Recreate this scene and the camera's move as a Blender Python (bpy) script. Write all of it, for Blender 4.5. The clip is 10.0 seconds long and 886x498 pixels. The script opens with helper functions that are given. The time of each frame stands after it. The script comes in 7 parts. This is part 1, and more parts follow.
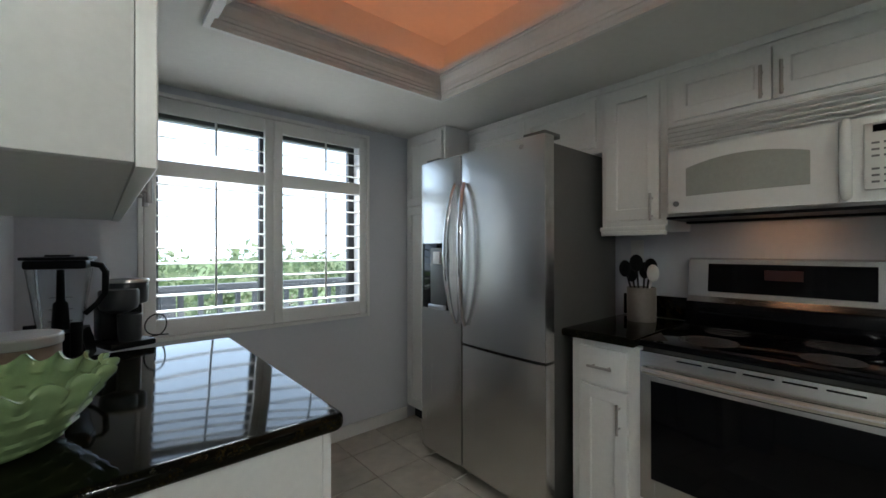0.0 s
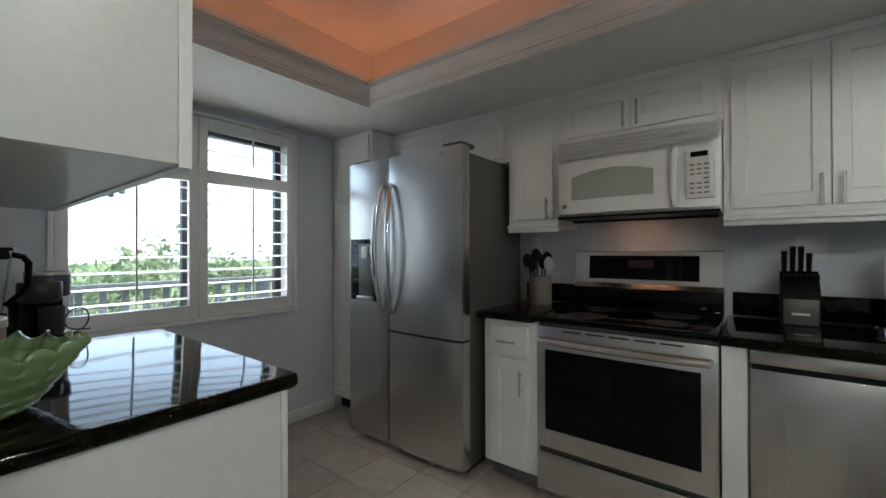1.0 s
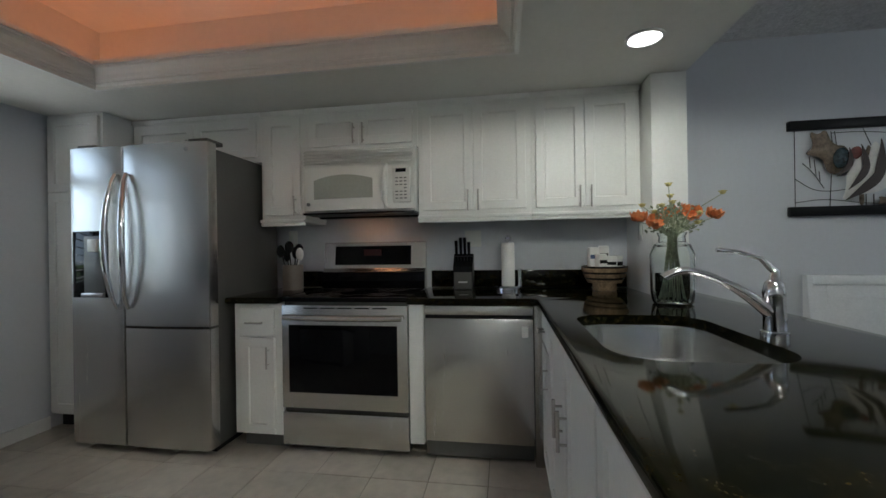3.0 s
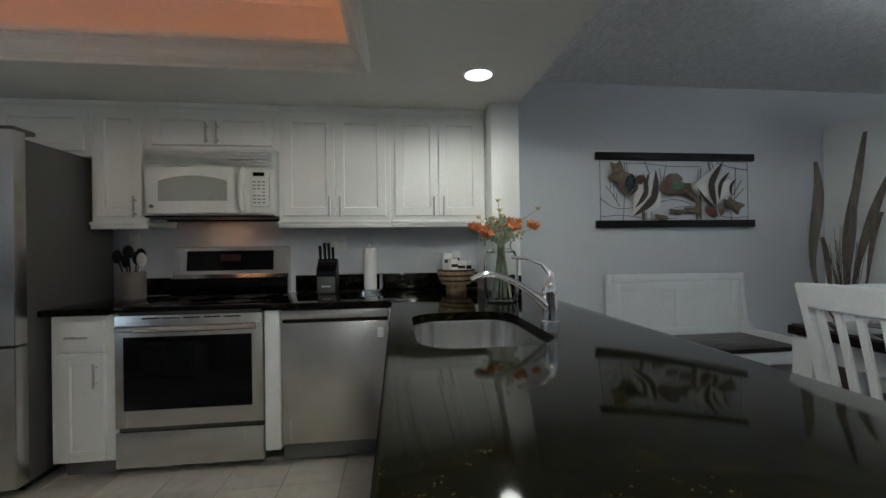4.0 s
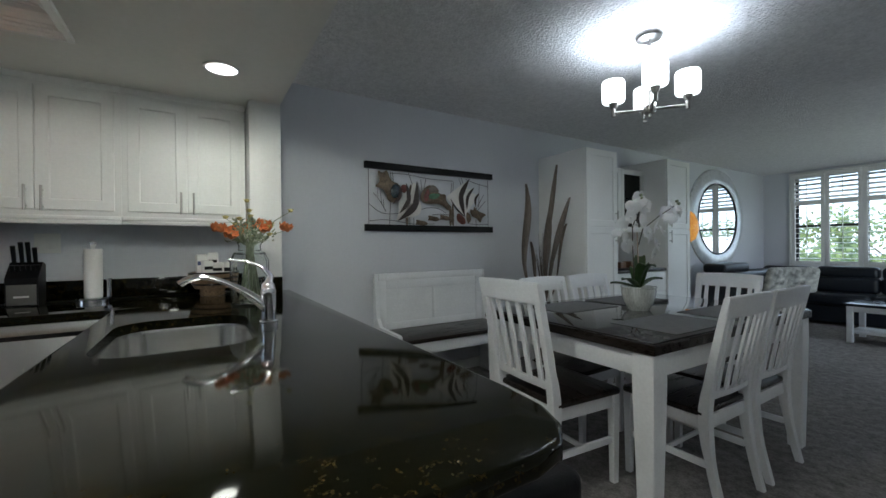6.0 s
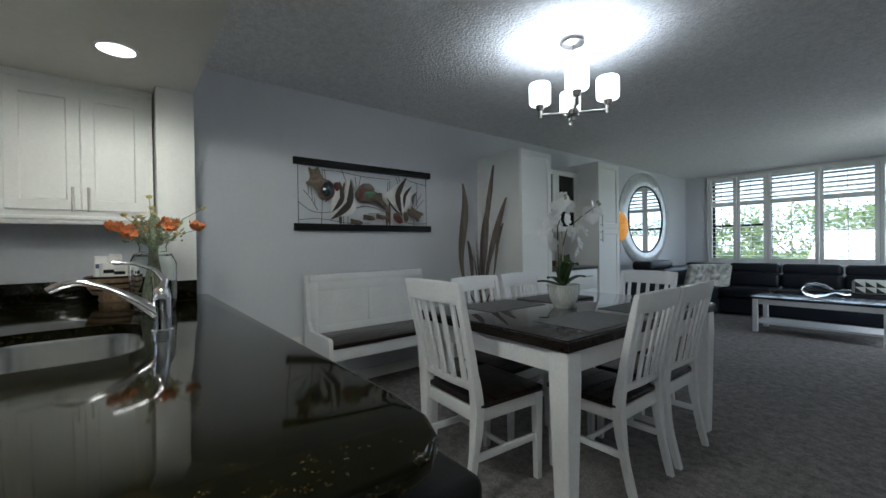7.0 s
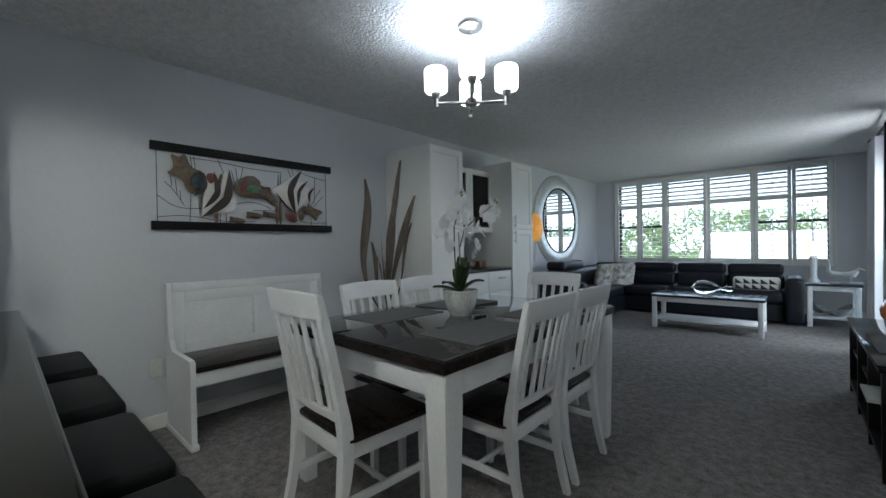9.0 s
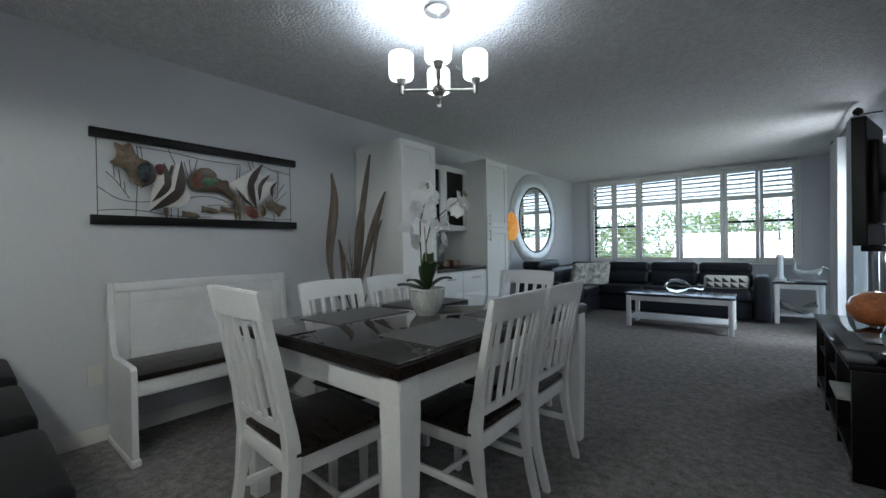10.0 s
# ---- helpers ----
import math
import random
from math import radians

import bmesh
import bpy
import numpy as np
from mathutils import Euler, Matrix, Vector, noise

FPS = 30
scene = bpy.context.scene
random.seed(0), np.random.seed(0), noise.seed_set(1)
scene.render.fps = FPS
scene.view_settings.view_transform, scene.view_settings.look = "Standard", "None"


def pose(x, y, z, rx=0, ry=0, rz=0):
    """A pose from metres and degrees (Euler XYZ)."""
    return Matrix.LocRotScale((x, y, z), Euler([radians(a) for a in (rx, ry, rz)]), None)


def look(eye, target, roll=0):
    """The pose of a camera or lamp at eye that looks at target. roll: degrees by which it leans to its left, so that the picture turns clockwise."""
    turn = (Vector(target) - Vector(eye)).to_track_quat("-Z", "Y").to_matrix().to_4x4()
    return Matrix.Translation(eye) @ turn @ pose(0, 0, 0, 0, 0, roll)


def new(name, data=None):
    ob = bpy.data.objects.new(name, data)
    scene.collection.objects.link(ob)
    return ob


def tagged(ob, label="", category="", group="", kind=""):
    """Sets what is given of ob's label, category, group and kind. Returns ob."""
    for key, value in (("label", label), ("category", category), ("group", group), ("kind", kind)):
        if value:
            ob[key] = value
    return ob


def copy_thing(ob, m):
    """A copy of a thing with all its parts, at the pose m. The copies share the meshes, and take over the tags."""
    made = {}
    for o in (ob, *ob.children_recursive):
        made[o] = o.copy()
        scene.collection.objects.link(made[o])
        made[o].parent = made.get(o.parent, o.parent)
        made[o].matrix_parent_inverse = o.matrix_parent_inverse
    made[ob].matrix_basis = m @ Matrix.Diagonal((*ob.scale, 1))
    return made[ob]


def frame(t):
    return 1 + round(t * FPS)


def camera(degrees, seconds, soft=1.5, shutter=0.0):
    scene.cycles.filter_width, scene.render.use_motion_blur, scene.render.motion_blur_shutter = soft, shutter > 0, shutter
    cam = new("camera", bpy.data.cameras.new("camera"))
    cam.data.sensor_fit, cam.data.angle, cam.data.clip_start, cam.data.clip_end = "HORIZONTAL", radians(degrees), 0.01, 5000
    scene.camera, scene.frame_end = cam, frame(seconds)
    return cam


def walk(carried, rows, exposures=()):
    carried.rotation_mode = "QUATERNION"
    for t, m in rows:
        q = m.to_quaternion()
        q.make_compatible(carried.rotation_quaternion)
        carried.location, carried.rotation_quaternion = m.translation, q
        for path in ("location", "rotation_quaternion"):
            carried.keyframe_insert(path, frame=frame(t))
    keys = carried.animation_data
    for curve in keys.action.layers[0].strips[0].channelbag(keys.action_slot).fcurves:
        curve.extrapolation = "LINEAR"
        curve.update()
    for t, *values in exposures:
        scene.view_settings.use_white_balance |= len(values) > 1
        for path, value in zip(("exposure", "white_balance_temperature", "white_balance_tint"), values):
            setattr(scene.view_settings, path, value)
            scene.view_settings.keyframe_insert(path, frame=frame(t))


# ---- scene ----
cam = camera(96.3, 10.0)
PATH = [
    (0, (0.277, 0.611, 1.285), (1.587, 2.123, 1.289), -0.1),
    (0.5, (0.168, 0.545, 1.274), (1.608, 1.932, 1.276), -0.2),
    (1, (0.076, 0.467, 1.247), (1.662, 1.685, 1.256), -0.2),
    (1.5, (0.007, 0.383, 1.216), (1.721, 1.414, 1.229), -0.3),
    (2, (-0.065, 0.281, 1.192), (1.764, 1.089, 1.207), -0.5),
    (2.5, (-0.132, 0.156, 1.179), (1.786, 0.723, 1.198), -0.4),
    (2.7, (-0.168, 0.096, 1.181), (1.777, 0.562, 1.189), -0.7),
    (3.8, (-0.304, -0.16, 1.197), (1.692, -0.289, 1.205), -0.7),
    (4, (-0.35, -0.194, 1.202), (1.636, -0.423, 1.205), -0.8),
    (4.5, (-0.418, -0.295, 1.209), (1.523, -0.777, 1.207), -0.7),
    (5, (-0.482, -0.381, 1.189), (1.389, -1.088, 1.199), -0.9),
    (5.5, (-0.547, -0.465, 1.201), (1.239, -1.363, 1.2), -0.6),
    (6, (-0.592, -0.531, 1.207), (1.114, -1.577, 1.199), -0.6),
    (7.5, (-0.63, -0.744, 1.21), (0.873, -2.063, 1.194), -0.9),
    (8, (-0.618, -0.833, 1.216), (0.821, -2.222, 1.2), -0.9),
    (8.5, (-0.599, -0.922, 1.219), (0.779, -2.372, 1.203), -0.9),
    (9, (-0.59, -1.016, 1.21), (0.743, -2.508, 1.194), -1.0),
    (9.5, (-0.575, -1.094, 1.191), (0.717, -2.621, 1.179), -1.0),
    (10, (-0.566, -1.151, 1.18), (0.689, -2.708, 1.168), -1.0),
]
walk(cam, [(t, look(eye, target, roll)) for t, eye, target, roll in PATH], exposures=[(0, 1.75), (4.5, 1.75), (6.5, 1.85), (8, 1.9), (10, 1.9)])

# ---- light ----
world = bpy.data.worlds.new("world")
scene.world = world
world.use_nodes = True
wn = world.node_tree.nodes
sky = wn.new("ShaderNodeTexSky")
sky.sky_type = "NISHITA"
sky.sun_disc = False
sky.sun_elevation = radians(58)
sky.sun_rotation = radians(90)
sky.dust_density = 0.0
sky.ozone_density = 3.0
# thin bright haze over the blue sky
haze = wn.new("ShaderNodeMix")
haze.data_type = "RGBA"
haze.inputs["Factor"].default_value = 0.8
haze.inputs["B"].default_value = (7.0, 9.4, 12.4, 1)
world.node_tree.links.new(sky.outputs[0], haze.inputs["A"])
world.node_tree.links.new(haze.outputs["Result"], wn["Background"].inputs[0])
wn["Background"].inputs[1].default_value = 0.10


def lamp(name, kind, m, energy, color=(1, 1, 1), **kw):
    data = bpy.data.lights.new(name, kind)
    data.energy, data.color = energy, color
    if kind == "SUN":
        data.angle = kw["angle"]
    elif kind == "AREA":
        data.shape, data.size, data.size_y = "RECTANGLE", kw["size"], kw["size_y"]
    else:
        data.shadow_soft_size = kw["radius"]
        if kind == "SPOT":
            data.spot_size, data.spot_blend = kw["cone"], kw["blend"]
    ob = new(name, data)
    ob.matrix_world = m
    return ob


lamp("sun", "SUN", look((30, 0, 48), (0, 0, 0)), 4.0, (1.0, 0.95, 0.88), angle=radians(0.5))

# daylight from the sky above each window and in the balcony door
lamp("sky_light_kitchen", "AREA", look((1.07, 4.5, 3.5), (1.1, 2.2, 1.0)), 150, (0.90, 0.96, 1.0), size=2.2, size_y=1.4)
lamp("sky_light_living", "AREA", look((0.5, -10.6, 3.7), (0.6, -7.6, 0.8)), 32, (0.86, 0.94, 1.0), size=3.6, size_y=1.4)
lamp("sky_light_door", "AREA", look((-1.545, -6.78, 1.1), (2.0, -6.5, 0.7)), 9, (0.86, 0.94, 1.0), size=0.8, size_y=1.9)

# ---- materials ----


def material(name, color, rough=0.5, metal=0.0, vary=0.06, scale=6.0, fine=60.0, bump=0.0, bump_scale=120.0, stretch=(1, 1, 1),
             coat=0.0, emit=0.0, random_amount=0.0, rough_vary=0.05, dark=None, world_space=False, spec=0.5, depth=0.01):
    """Principled surface with colour and gloss that vary at two scales, and fine relief."""
    m = bpy.data.materials.new(name)
    m.use_nodes = True
    t, n, l = m.node_tree, m.node_tree.nodes, m.node_tree.links
    b = n["Principled BSDF"]
    b.inputs["Metallic"].default_value = metal
    b.inputs["Coat Weight"].default_value = coat
    b.inputs["Specular IOR Level"].default_value = spec
    b.inputs["Coat Roughness"].default_value = 0.05
    co = n.new("ShaderNodeTexCoord")
    mp = n.new("ShaderNodeMapping")
    mp.inputs["Scale"].default_value = stretch
    l.new(n.new("ShaderNodeNewGeometry").outputs["Position"] if world_space else co.outputs["Object"], mp.inputs["Vector"])
    big, small = n.new("ShaderNodeTexNoise"), n.new("ShaderNodeTexNoise")
    for tex, s in ((big, scale), (small, fine)):
        tex.inputs["Scale"].default_value = s
        tex.inputs["Detail"].default_value = 4
        l.new(mp.outputs["Vector"], tex.inputs["Vector"])
    add = n.new("ShaderNodeMath")
    add.operation = "MULTIPLY_ADD"
    l.new(small.outputs["Fac"], add.inputs[0])
    add.inputs[1].default_value = 0.5
    half = n.new("ShaderNodeMath")
    half.operation = "MULTIPLY"
    half.inputs[1].default_value = 0.5
    l.new(big.outputs["Fac"], half.inputs[0])
    l.new(half.outputs[0], add.inputs[2])
    ramp = n.new("ShaderNodeValToRGB")
    lo = dark or [c * (1 - vary * 2.2) for c in color]
    hi = [min(1, c * (1 + vary)) for c in color]
    ramp.color_ramp.elements[0].position, ramp.color_ramp.elements[1].position = 0.3, 0.65
    ramp.color_ramp.elements[0].color = (*lo, 1)
    ramp.color_ramp.elements[1].color = (*hi, 1)
    l.new(add.outputs[0], ramp.inputs["Fac"])
    out = ramp.outputs["Color"]
    if random_amount:
        info = n.new("ShaderNodeObjectInfo")
        hsv = n.new("ShaderNodeHueSaturation")
        mr = n.new("ShaderNodeMapRange")
        mr.inputs["To Min"].default_value, mr.inputs["To Max"].default_value = 1 - random_amount, 1 + random_amount
        l.new(info.outputs["Random"], mr.inputs["Value"])
        l.new(mr.outputs["Result"], hsv.inputs["Value"])
        l.new(out, hsv.inputs["Color"])
        out = hsv.outputs["Color"]
    l.new(out, b.inputs["Base Color"])
    rr = n.new("ShaderNodeMapRange")
    rr.inputs["To Min"].default_value, rr.inputs["To Max"].default_value = max(0.02, rough - rough_vary), min(1, rough + rough_vary)
    l.new(add.outputs[0], rr.inputs["Value"])
    l.new(rr.outputs["Result"], b.inputs["Roughness"])
    if bump:
        bt = n.new("ShaderNodeTexNoise")
        bt.inputs["Scale"].default_value = bump_scale
        bt.inputs["Detail"].default_value = 3
        l.new(mp.outputs["Vector"], bt.inputs["Vector"])
        bp = n.new("ShaderNodeBump")
        bp.inputs["Strength"].default_value = bump
        bp.inputs["Distance"].default_value = depth
        l.new(bt.outputs["Fac"], bp.inputs["Height"])
        l.new(bp.outputs["Normal"], b.inputs["Normal"])
    if emit:
        b.inputs["Emission Color"].default_value = (*color, 1)
        b.inputs["Emission Strength"].default_value = emit
    return m


def glass(name, color=(1, 1, 1), rough=0.0, ior=1.45):
    m = bpy.data.materials.new(name)
    m.use_nodes = True
    b = m.node_tree.nodes["Principled BSDF"]
    b.inputs["Base Color"].default_value = (*color, 1)
    b.inputs["Roughness"].default_value = rough
    b.inputs["IOR"].default_value = ior
    b.inputs["Transmission Weight"].default_value = 1.0
    return m


def thin_pane(name, tint=(1, 1, 1), ior=1.45):
    m = bpy.data.materials.new(name)
    m.use_nodes = True
    n, l = m.node_tree.nodes, m.node_tree.links
    tr, gl, mx, fr = (n.new("ShaderNode" + k) for k in ("BsdfTransparent", "BsdfGlossy", "MixShader", "Fresnel"))
    fr.inputs["IOR"].default_value = ior
    tr.inputs["Color"].default_value = (*tint, 1)
    gl.inputs["Roughness"].default_value = 0.02
    l.new(fr.outputs[0], mx.inputs[0])
    l.new(tr.outputs[0], mx.inputs[1])
    l.new(gl.outputs[0], mx.inputs[2])
    l.new(mx.outputs[0], n["Material Output"].inputs["Surface"])
    return m


def granite_material():
    m = material("black_granite", (0.0042, 0.0044, 0.0018), rough=0.06, vary=0.3, scale=20, fine=160, rough_vary=0.02)
    n, l = m.node_tree.nodes, m.node_tree.links
    b = n["Principled BSDF"]
    b.inputs["Specular IOR Level"].default_value = 0.17
    base = b.inputs["Base Color"].links[0].from_socket
    co = n.new("ShaderNodeTexCoord")
    vor = n.new("ShaderNodeTexVoronoi")
    vor.inputs["Scale"].default_value = 230
    l.new(co.outputs["Object"], vor.inputs["Vector"])
    clump = n.new("ShaderNodeTexNoise")
    clump.inputs["Scale"].default_value = 42
    clump.inputs["Detail"].default_value = 5
    l.new(co.outputs["Object"], clump.inputs["Vector"])
    fleck = n.new("ShaderNodeValToRGB")
    fleck.color_ramp.elements[0].position, fleck.color_ramp.elements[1].position = 0.50, 0.74
    l.new(clump.outputs["Fac"], fleck.inputs["Fac"])
    near = n.new("ShaderNodeMath")
    near.operation = "LESS_THAN"
    near.inputs[1].default_value = 0.52
    l.new(vor.outputs["Distance"], near.inputs[0])
    fac = n.new("ShaderNodeMath")
    fac.operation = "MULTIPLY"
    l.new(fleck.outputs["Color"], fac.inputs[0])
    l.new(near.outputs[0], fac.inputs[1])
    tint = n.new("ShaderNodeMix")
    tint.data_type = "RGBA"
    tint.inputs["A"].default_value = (0.007, 0.0065, 0.0022, 1)
    tint.inputs["B"].default_value = (0.07, 0.046, 0.012, 1)
    l.new(vor.outputs["Color"], tint.inputs["Factor"])
    mix = n.new("ShaderNodeMix")
    mix.data_type = "RGBA"
    l.new(fac.outputs[0], mix.inputs["Factor"])
    l.new(base, mix.inputs["A"])
    l.new(tint.outputs["Result"], mix.inputs["B"])
    l.new(mix.outputs["Result"], b.inputs["Base Color"])
    return m


WALL = material("wall_paint", (0.60, 0.615, 0.655), rough=0.75, vary=0.02, scale=1.5, fine=40, bump=0.06, bump_scale=180)
CEIL = material("smooth_ceiling", (0.76, 0.75, 0.715), rough=0.8, vary=0.02, scale=1.5, fine=30, bump=0.06, bump_scale=150)
POPCORN = material("popcorn_ceiling", (0.79, 0.785, 0.795), rough=0.95, vary=0.10, scale=30, fine=85, bump=1.0, bump_scale=66, depth=0.013)
TRIM = material("white_trim", (0.80, 0.80, 0.78), rough=0.4, vary=0.02, scale=3, fine=50)
CAB = material("white_cabinet_paint", (0.82, 0.82, 0.80), rough=0.35, vary=0.025, scale=2.5, fine=70, bump=0.02)
FURN = material("white_furniture_paint", (0.82, 0.83, 0.85), rough=0.4, vary=0.04, scale=5, fine=80, bump=0.04)


def thin_leaf(m, share):
    """Lets part of the light through a petal or a leaf."""
    n, l = m.node_tree.nodes, m.node_tree.links
    b = n["Principled BSDF"]
    tr, mix = n.new("ShaderNodeBsdfTranslucent"), n.new("ShaderNodeMixShader")
    l.new(b.inputs["Base Color"].links[0].from_socket, tr.inputs["Color"])
    mix.inputs[0].default_value = share
    l.new(b.outputs[0], mix.inputs[1])
    l.new(tr.outputs[0], mix.inputs[2])
    l.new(mix.outputs[0], n["Material Output"].inputs["Surface"])
    return m


GRANITE = granite_material()
STEEL = material("brushed_stainless_steel", (0.6, 0.59, 0.57), rough=0.27, metal=1, vary=0.01, scale=2, fine=40, stretch=(14, 14, 0.5), rough_vary=0.012)
STEEL_H = material("brushed_steel_sink", (0.74, 0.735, 0.72), rough=0.2, metal=1, vary=0.05, scale=3, fine=30, stretch=(1, 25, 25))
CHROME = material("polished_chrome", (0.75, 0.75, 0.77), rough=0.08, metal=1, vary=0.02)
NICKEL = material("satin_nickel", (0.50, 0.48, 0.46), rough=0.3, metal=1, vary=0.03)
GREYSIDE = material("grey_painted_steel", (0.13, 0.128, 0.12), rough=0.42, metal=0.3, vary=0.05, scale=4, bump=0.03)
BLACKGLASS = material("black_glass", (0.003, 0.003, 0.004), rough=0.05, vary=0.1, spec=0.15)
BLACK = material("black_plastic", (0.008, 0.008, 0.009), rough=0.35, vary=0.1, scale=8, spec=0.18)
WHITEPL = material("white_plastic", (0.72, 0.72, 0.69), rough=0.25, vary=0.02)
MWGLASS = material("grey_mesh_window", (0.36, 0.37, 0.33), rough=0.15, vary=0.04, scale=5)
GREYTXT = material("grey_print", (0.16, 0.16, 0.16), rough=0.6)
CARPET = material("grey_carpet", (0.25, 0.235, 0.232), rough=1.0, vary=0.26, scale=22, fine=95, bump=1.0, bump_scale=110, depth=0.008, spec=0.1)
GROUT = material("tile_grout", (0.20, 0.185, 0.165), rough=0.9, vary=0.1)
TILE = material("beige_stone_tile", (0.46, 0.42, 0.36), rough=0.38, vary=0.10, scale=3.2, fine=14, bump=0.02, random_amount=0.10, world_space=True)
DARKWOOD = material("dark_stained_wood", (0.018, 0.013, 0.011), rough=0.28, vary=0.25, scale=4, fine=40, stretch=(1, 8, 8), spec=0.2)
LEATHER = material("black_leather", (0.008, 0.008, 0.009), rough=0.5, spec=0.15, vary=0.15, scale=5, bump=0.12, bump_scale=160)
NAVY = material("dark_navy_leather", (0.010, 0.013, 0.019), rough=0.4, spec=0.25, vary=0.2, scale=4, bump=0.15, bump_scale=120)
ALU = material("black_aluminium", (0.015, 0.015, 0.016), rough=0.4, vary=0.1)
PANE = thin_pane("window_glass")
GLASS = glass("clear_glass", (0.97, 0.99, 0.98))

# ---- mesh helpers ----


def box(bm, a, b, r=0.0, seg=2):
    """An upright box from corner a to corner b, its edges rounded by r."""
    ret = bmesh.ops.create_cube(bm, size=1)
    vs = ret["verts"]
    for v in vs:
        v.co = Vector([(a[i] + b[i]) / 2 + v.co[i] * abs(b[i] - a[i]) for i in range(3)])
    if r:
        es = list({e for v in vs for e in v.link_edges})
        r = min(r, 0.45 * min(abs(b[i] - a[i]) for i in range(3)))
        bmesh.ops.bevel(bm, geom=es, offset=r, segments=seg, profile=0.5, affect="EDGES")
    return bm


def tube(bm, pts, r, n=10, cap=True):
    """A round bar along points; r is one radius or one for each point."""
    pts = [Vector(p) for p in pts]
    rs = r if isinstance(r, (list, tuple)) else [r] * len(pts)
    rings, up = [], None
    for i, p in enumerate(pts):
        d = (pts[min(i + 1, len(pts) - 1)] - pts[max(i - 1, 0)]).normalized()
        if up is None:
            up = d.orthogonal().normalized()
        up = (up - d * up.dot(d)).normalized()
        side = d.cross(up)
        rings.append([bm.verts.new(p + rs[i] * (math.cos(2 * math.pi * k / n) * up + math.sin(2 * math.pi * k / n) * side)) for k in range(n)])
    for a, b in zip(rings, rings[1:]):
        for k in range(n):
            bm.faces.new((a[k], a[(k + 1) % n], b[(k + 1) % n], b[k]))
    if cap:
        bm.faces.new(rings[0][::-1])
        bm.faces.new(rings[-1])
    return bm


def lathe(bm, profile, n=28, at=(0, 0, 0), wave=None):
    """A turned body from (radius, height) pairs."""
    rings = []
    for r, z in profile:
        ring = []
        for k in range(n):
            a = 2 * math.pi * k / n
            q = r * (wave(a, z) if wave else 1)
            ring.append(bm.verts.new((at[0] + q * math.cos(a), at[1] + q * math.sin(a), at[2] + z)))
        rings.append(ring)
    for a, b in zip(rings, rings[1:]):
        for k in range(n):
            bm.faces.new((a[k], a[(k + 1) % n], b[(k + 1) % n], b[k]))
    if profile[0][0] > 1e-4:
        bm.faces.new(rings[0][::-1])
    if profile[-1][0] > 1e-4:
        bm.faces.new(rings[-1])
    bmesh.ops.remove_doubles(bm, verts=[v for ring in rings for v in ring], dist=1e-5)
    return bm


def prism(bm, outline, place, depth):
    """A flat outline pushed out by depth: place(u, v, w) gives the point."""
    a = [bm.verts.new(place(u, v, 0)) for u, v in outline]
    b = [bm.verts.new(place(u, v, depth)) for u, v in outline]
    bm.faces.new(a[::-1])
    bm.faces.new(b)
    for i in range(len(a)):
        j = (i + 1) % len(a)
        bm.faces.new((a[i], a[j], b[j], b[i]))
    return bm


def surface(bm, f, nu, nv, thick=0.0):
    """A sheet f(u, v), u and v from 0 to 1."""
    g = [[bm.verts.new(f(i / nu, j / nv)) for j in range(nv + 1)] for i in range(nu + 1)]
    fs = []
    for i in range(nu):
        for j in range(nv):
            fs.append(bm.faces.new((g[i][j], g[i + 1][j], g[i + 1][j + 1], g[i][j + 1])))
    if thick:
        bm.normal_update()
        bmesh.ops.solidify(bm, geom=fs, thickness=thick)
    return bm


def part(name, bm, mat, parent=None, label="", smooth=False):
    """One mesh object, under a thing or a part where one is given."""
    bmesh.ops.recalc_face_normals(bm, faces=bm.faces)
    me = bpy.data.meshes.new(name)
    bm.to_mesh(me)
    bm.free()
    me.materials.append(mat)
    if smooth:
        me.polygons.foreach_set("use_smooth", [True] * len(me.polygons))
        me.set_sharp_from_angle(angle=radians(38))
    ob = new(name, me)
    ob.parent = parent
    return tagged(ob, label)


def thing(name, at, label, category, group="", rz=0.0, kind=""):
    """An Empty at a thing's base, to which its parts belong."""
    ob = new(name)
    ob.empty_display_size = 0.1
    ob.matrix_world = pose(*at, 0, 0, rz)
    return tagged(ob, label, category, group, kind)


def bx(name, a, b, mat, parent=None, r=0.0, label="", seg=2):
    return part(name, box(bmesh.new(), a, b, r, seg), mat, parent, label, smooth=r > 0)


def structure(name, a, b, mat, label, category, r=0.0):
    return tagged(bx(name, a, b, mat, r=r), label, category, kind="structure")


def inset(outline, d):
    """An outline (counter-clockwise) drawn in by d."""
    out, n = [], len(outline)
    for i in range(n):
        p, q, s = Vector(outline[i - 1]), Vector(outline[i]), Vector(outline[(i + 1) % n])
        a, b = (q - p).normalized(), (s - q).normalized()
        na, nb = Vector((-a.y, a.x)), Vector((-b.y, b.x))
        m = (na + nb).normalized()
        out.append(q + m * d / max(0.3, m.dot(na)))
    return out


def rounded(x0, x1, y0, y1, radii, n=6):
    """A rectangle with rounded corners, counter-clockwise from (x0, y0)."""
    pts = []
    for (cx, cy, a0), r in zip(((x0, y0, 180), (x1, y0, 270), (x1, y1, 0), (x0, y1, 90)), radii):
        sx, sy = (1 if cx == x0 else -1), (1 if cy == y0 else -1)
        if r == 0:
            pts.append((cx, cy))
            continue
        for k in range(n + 1):
            a = radians(a0 + 90 * k / n)
            pts.append((cx + sx * r + r * math.cos(a), cy + sy * r + r * math.sin(a)))
    return pts


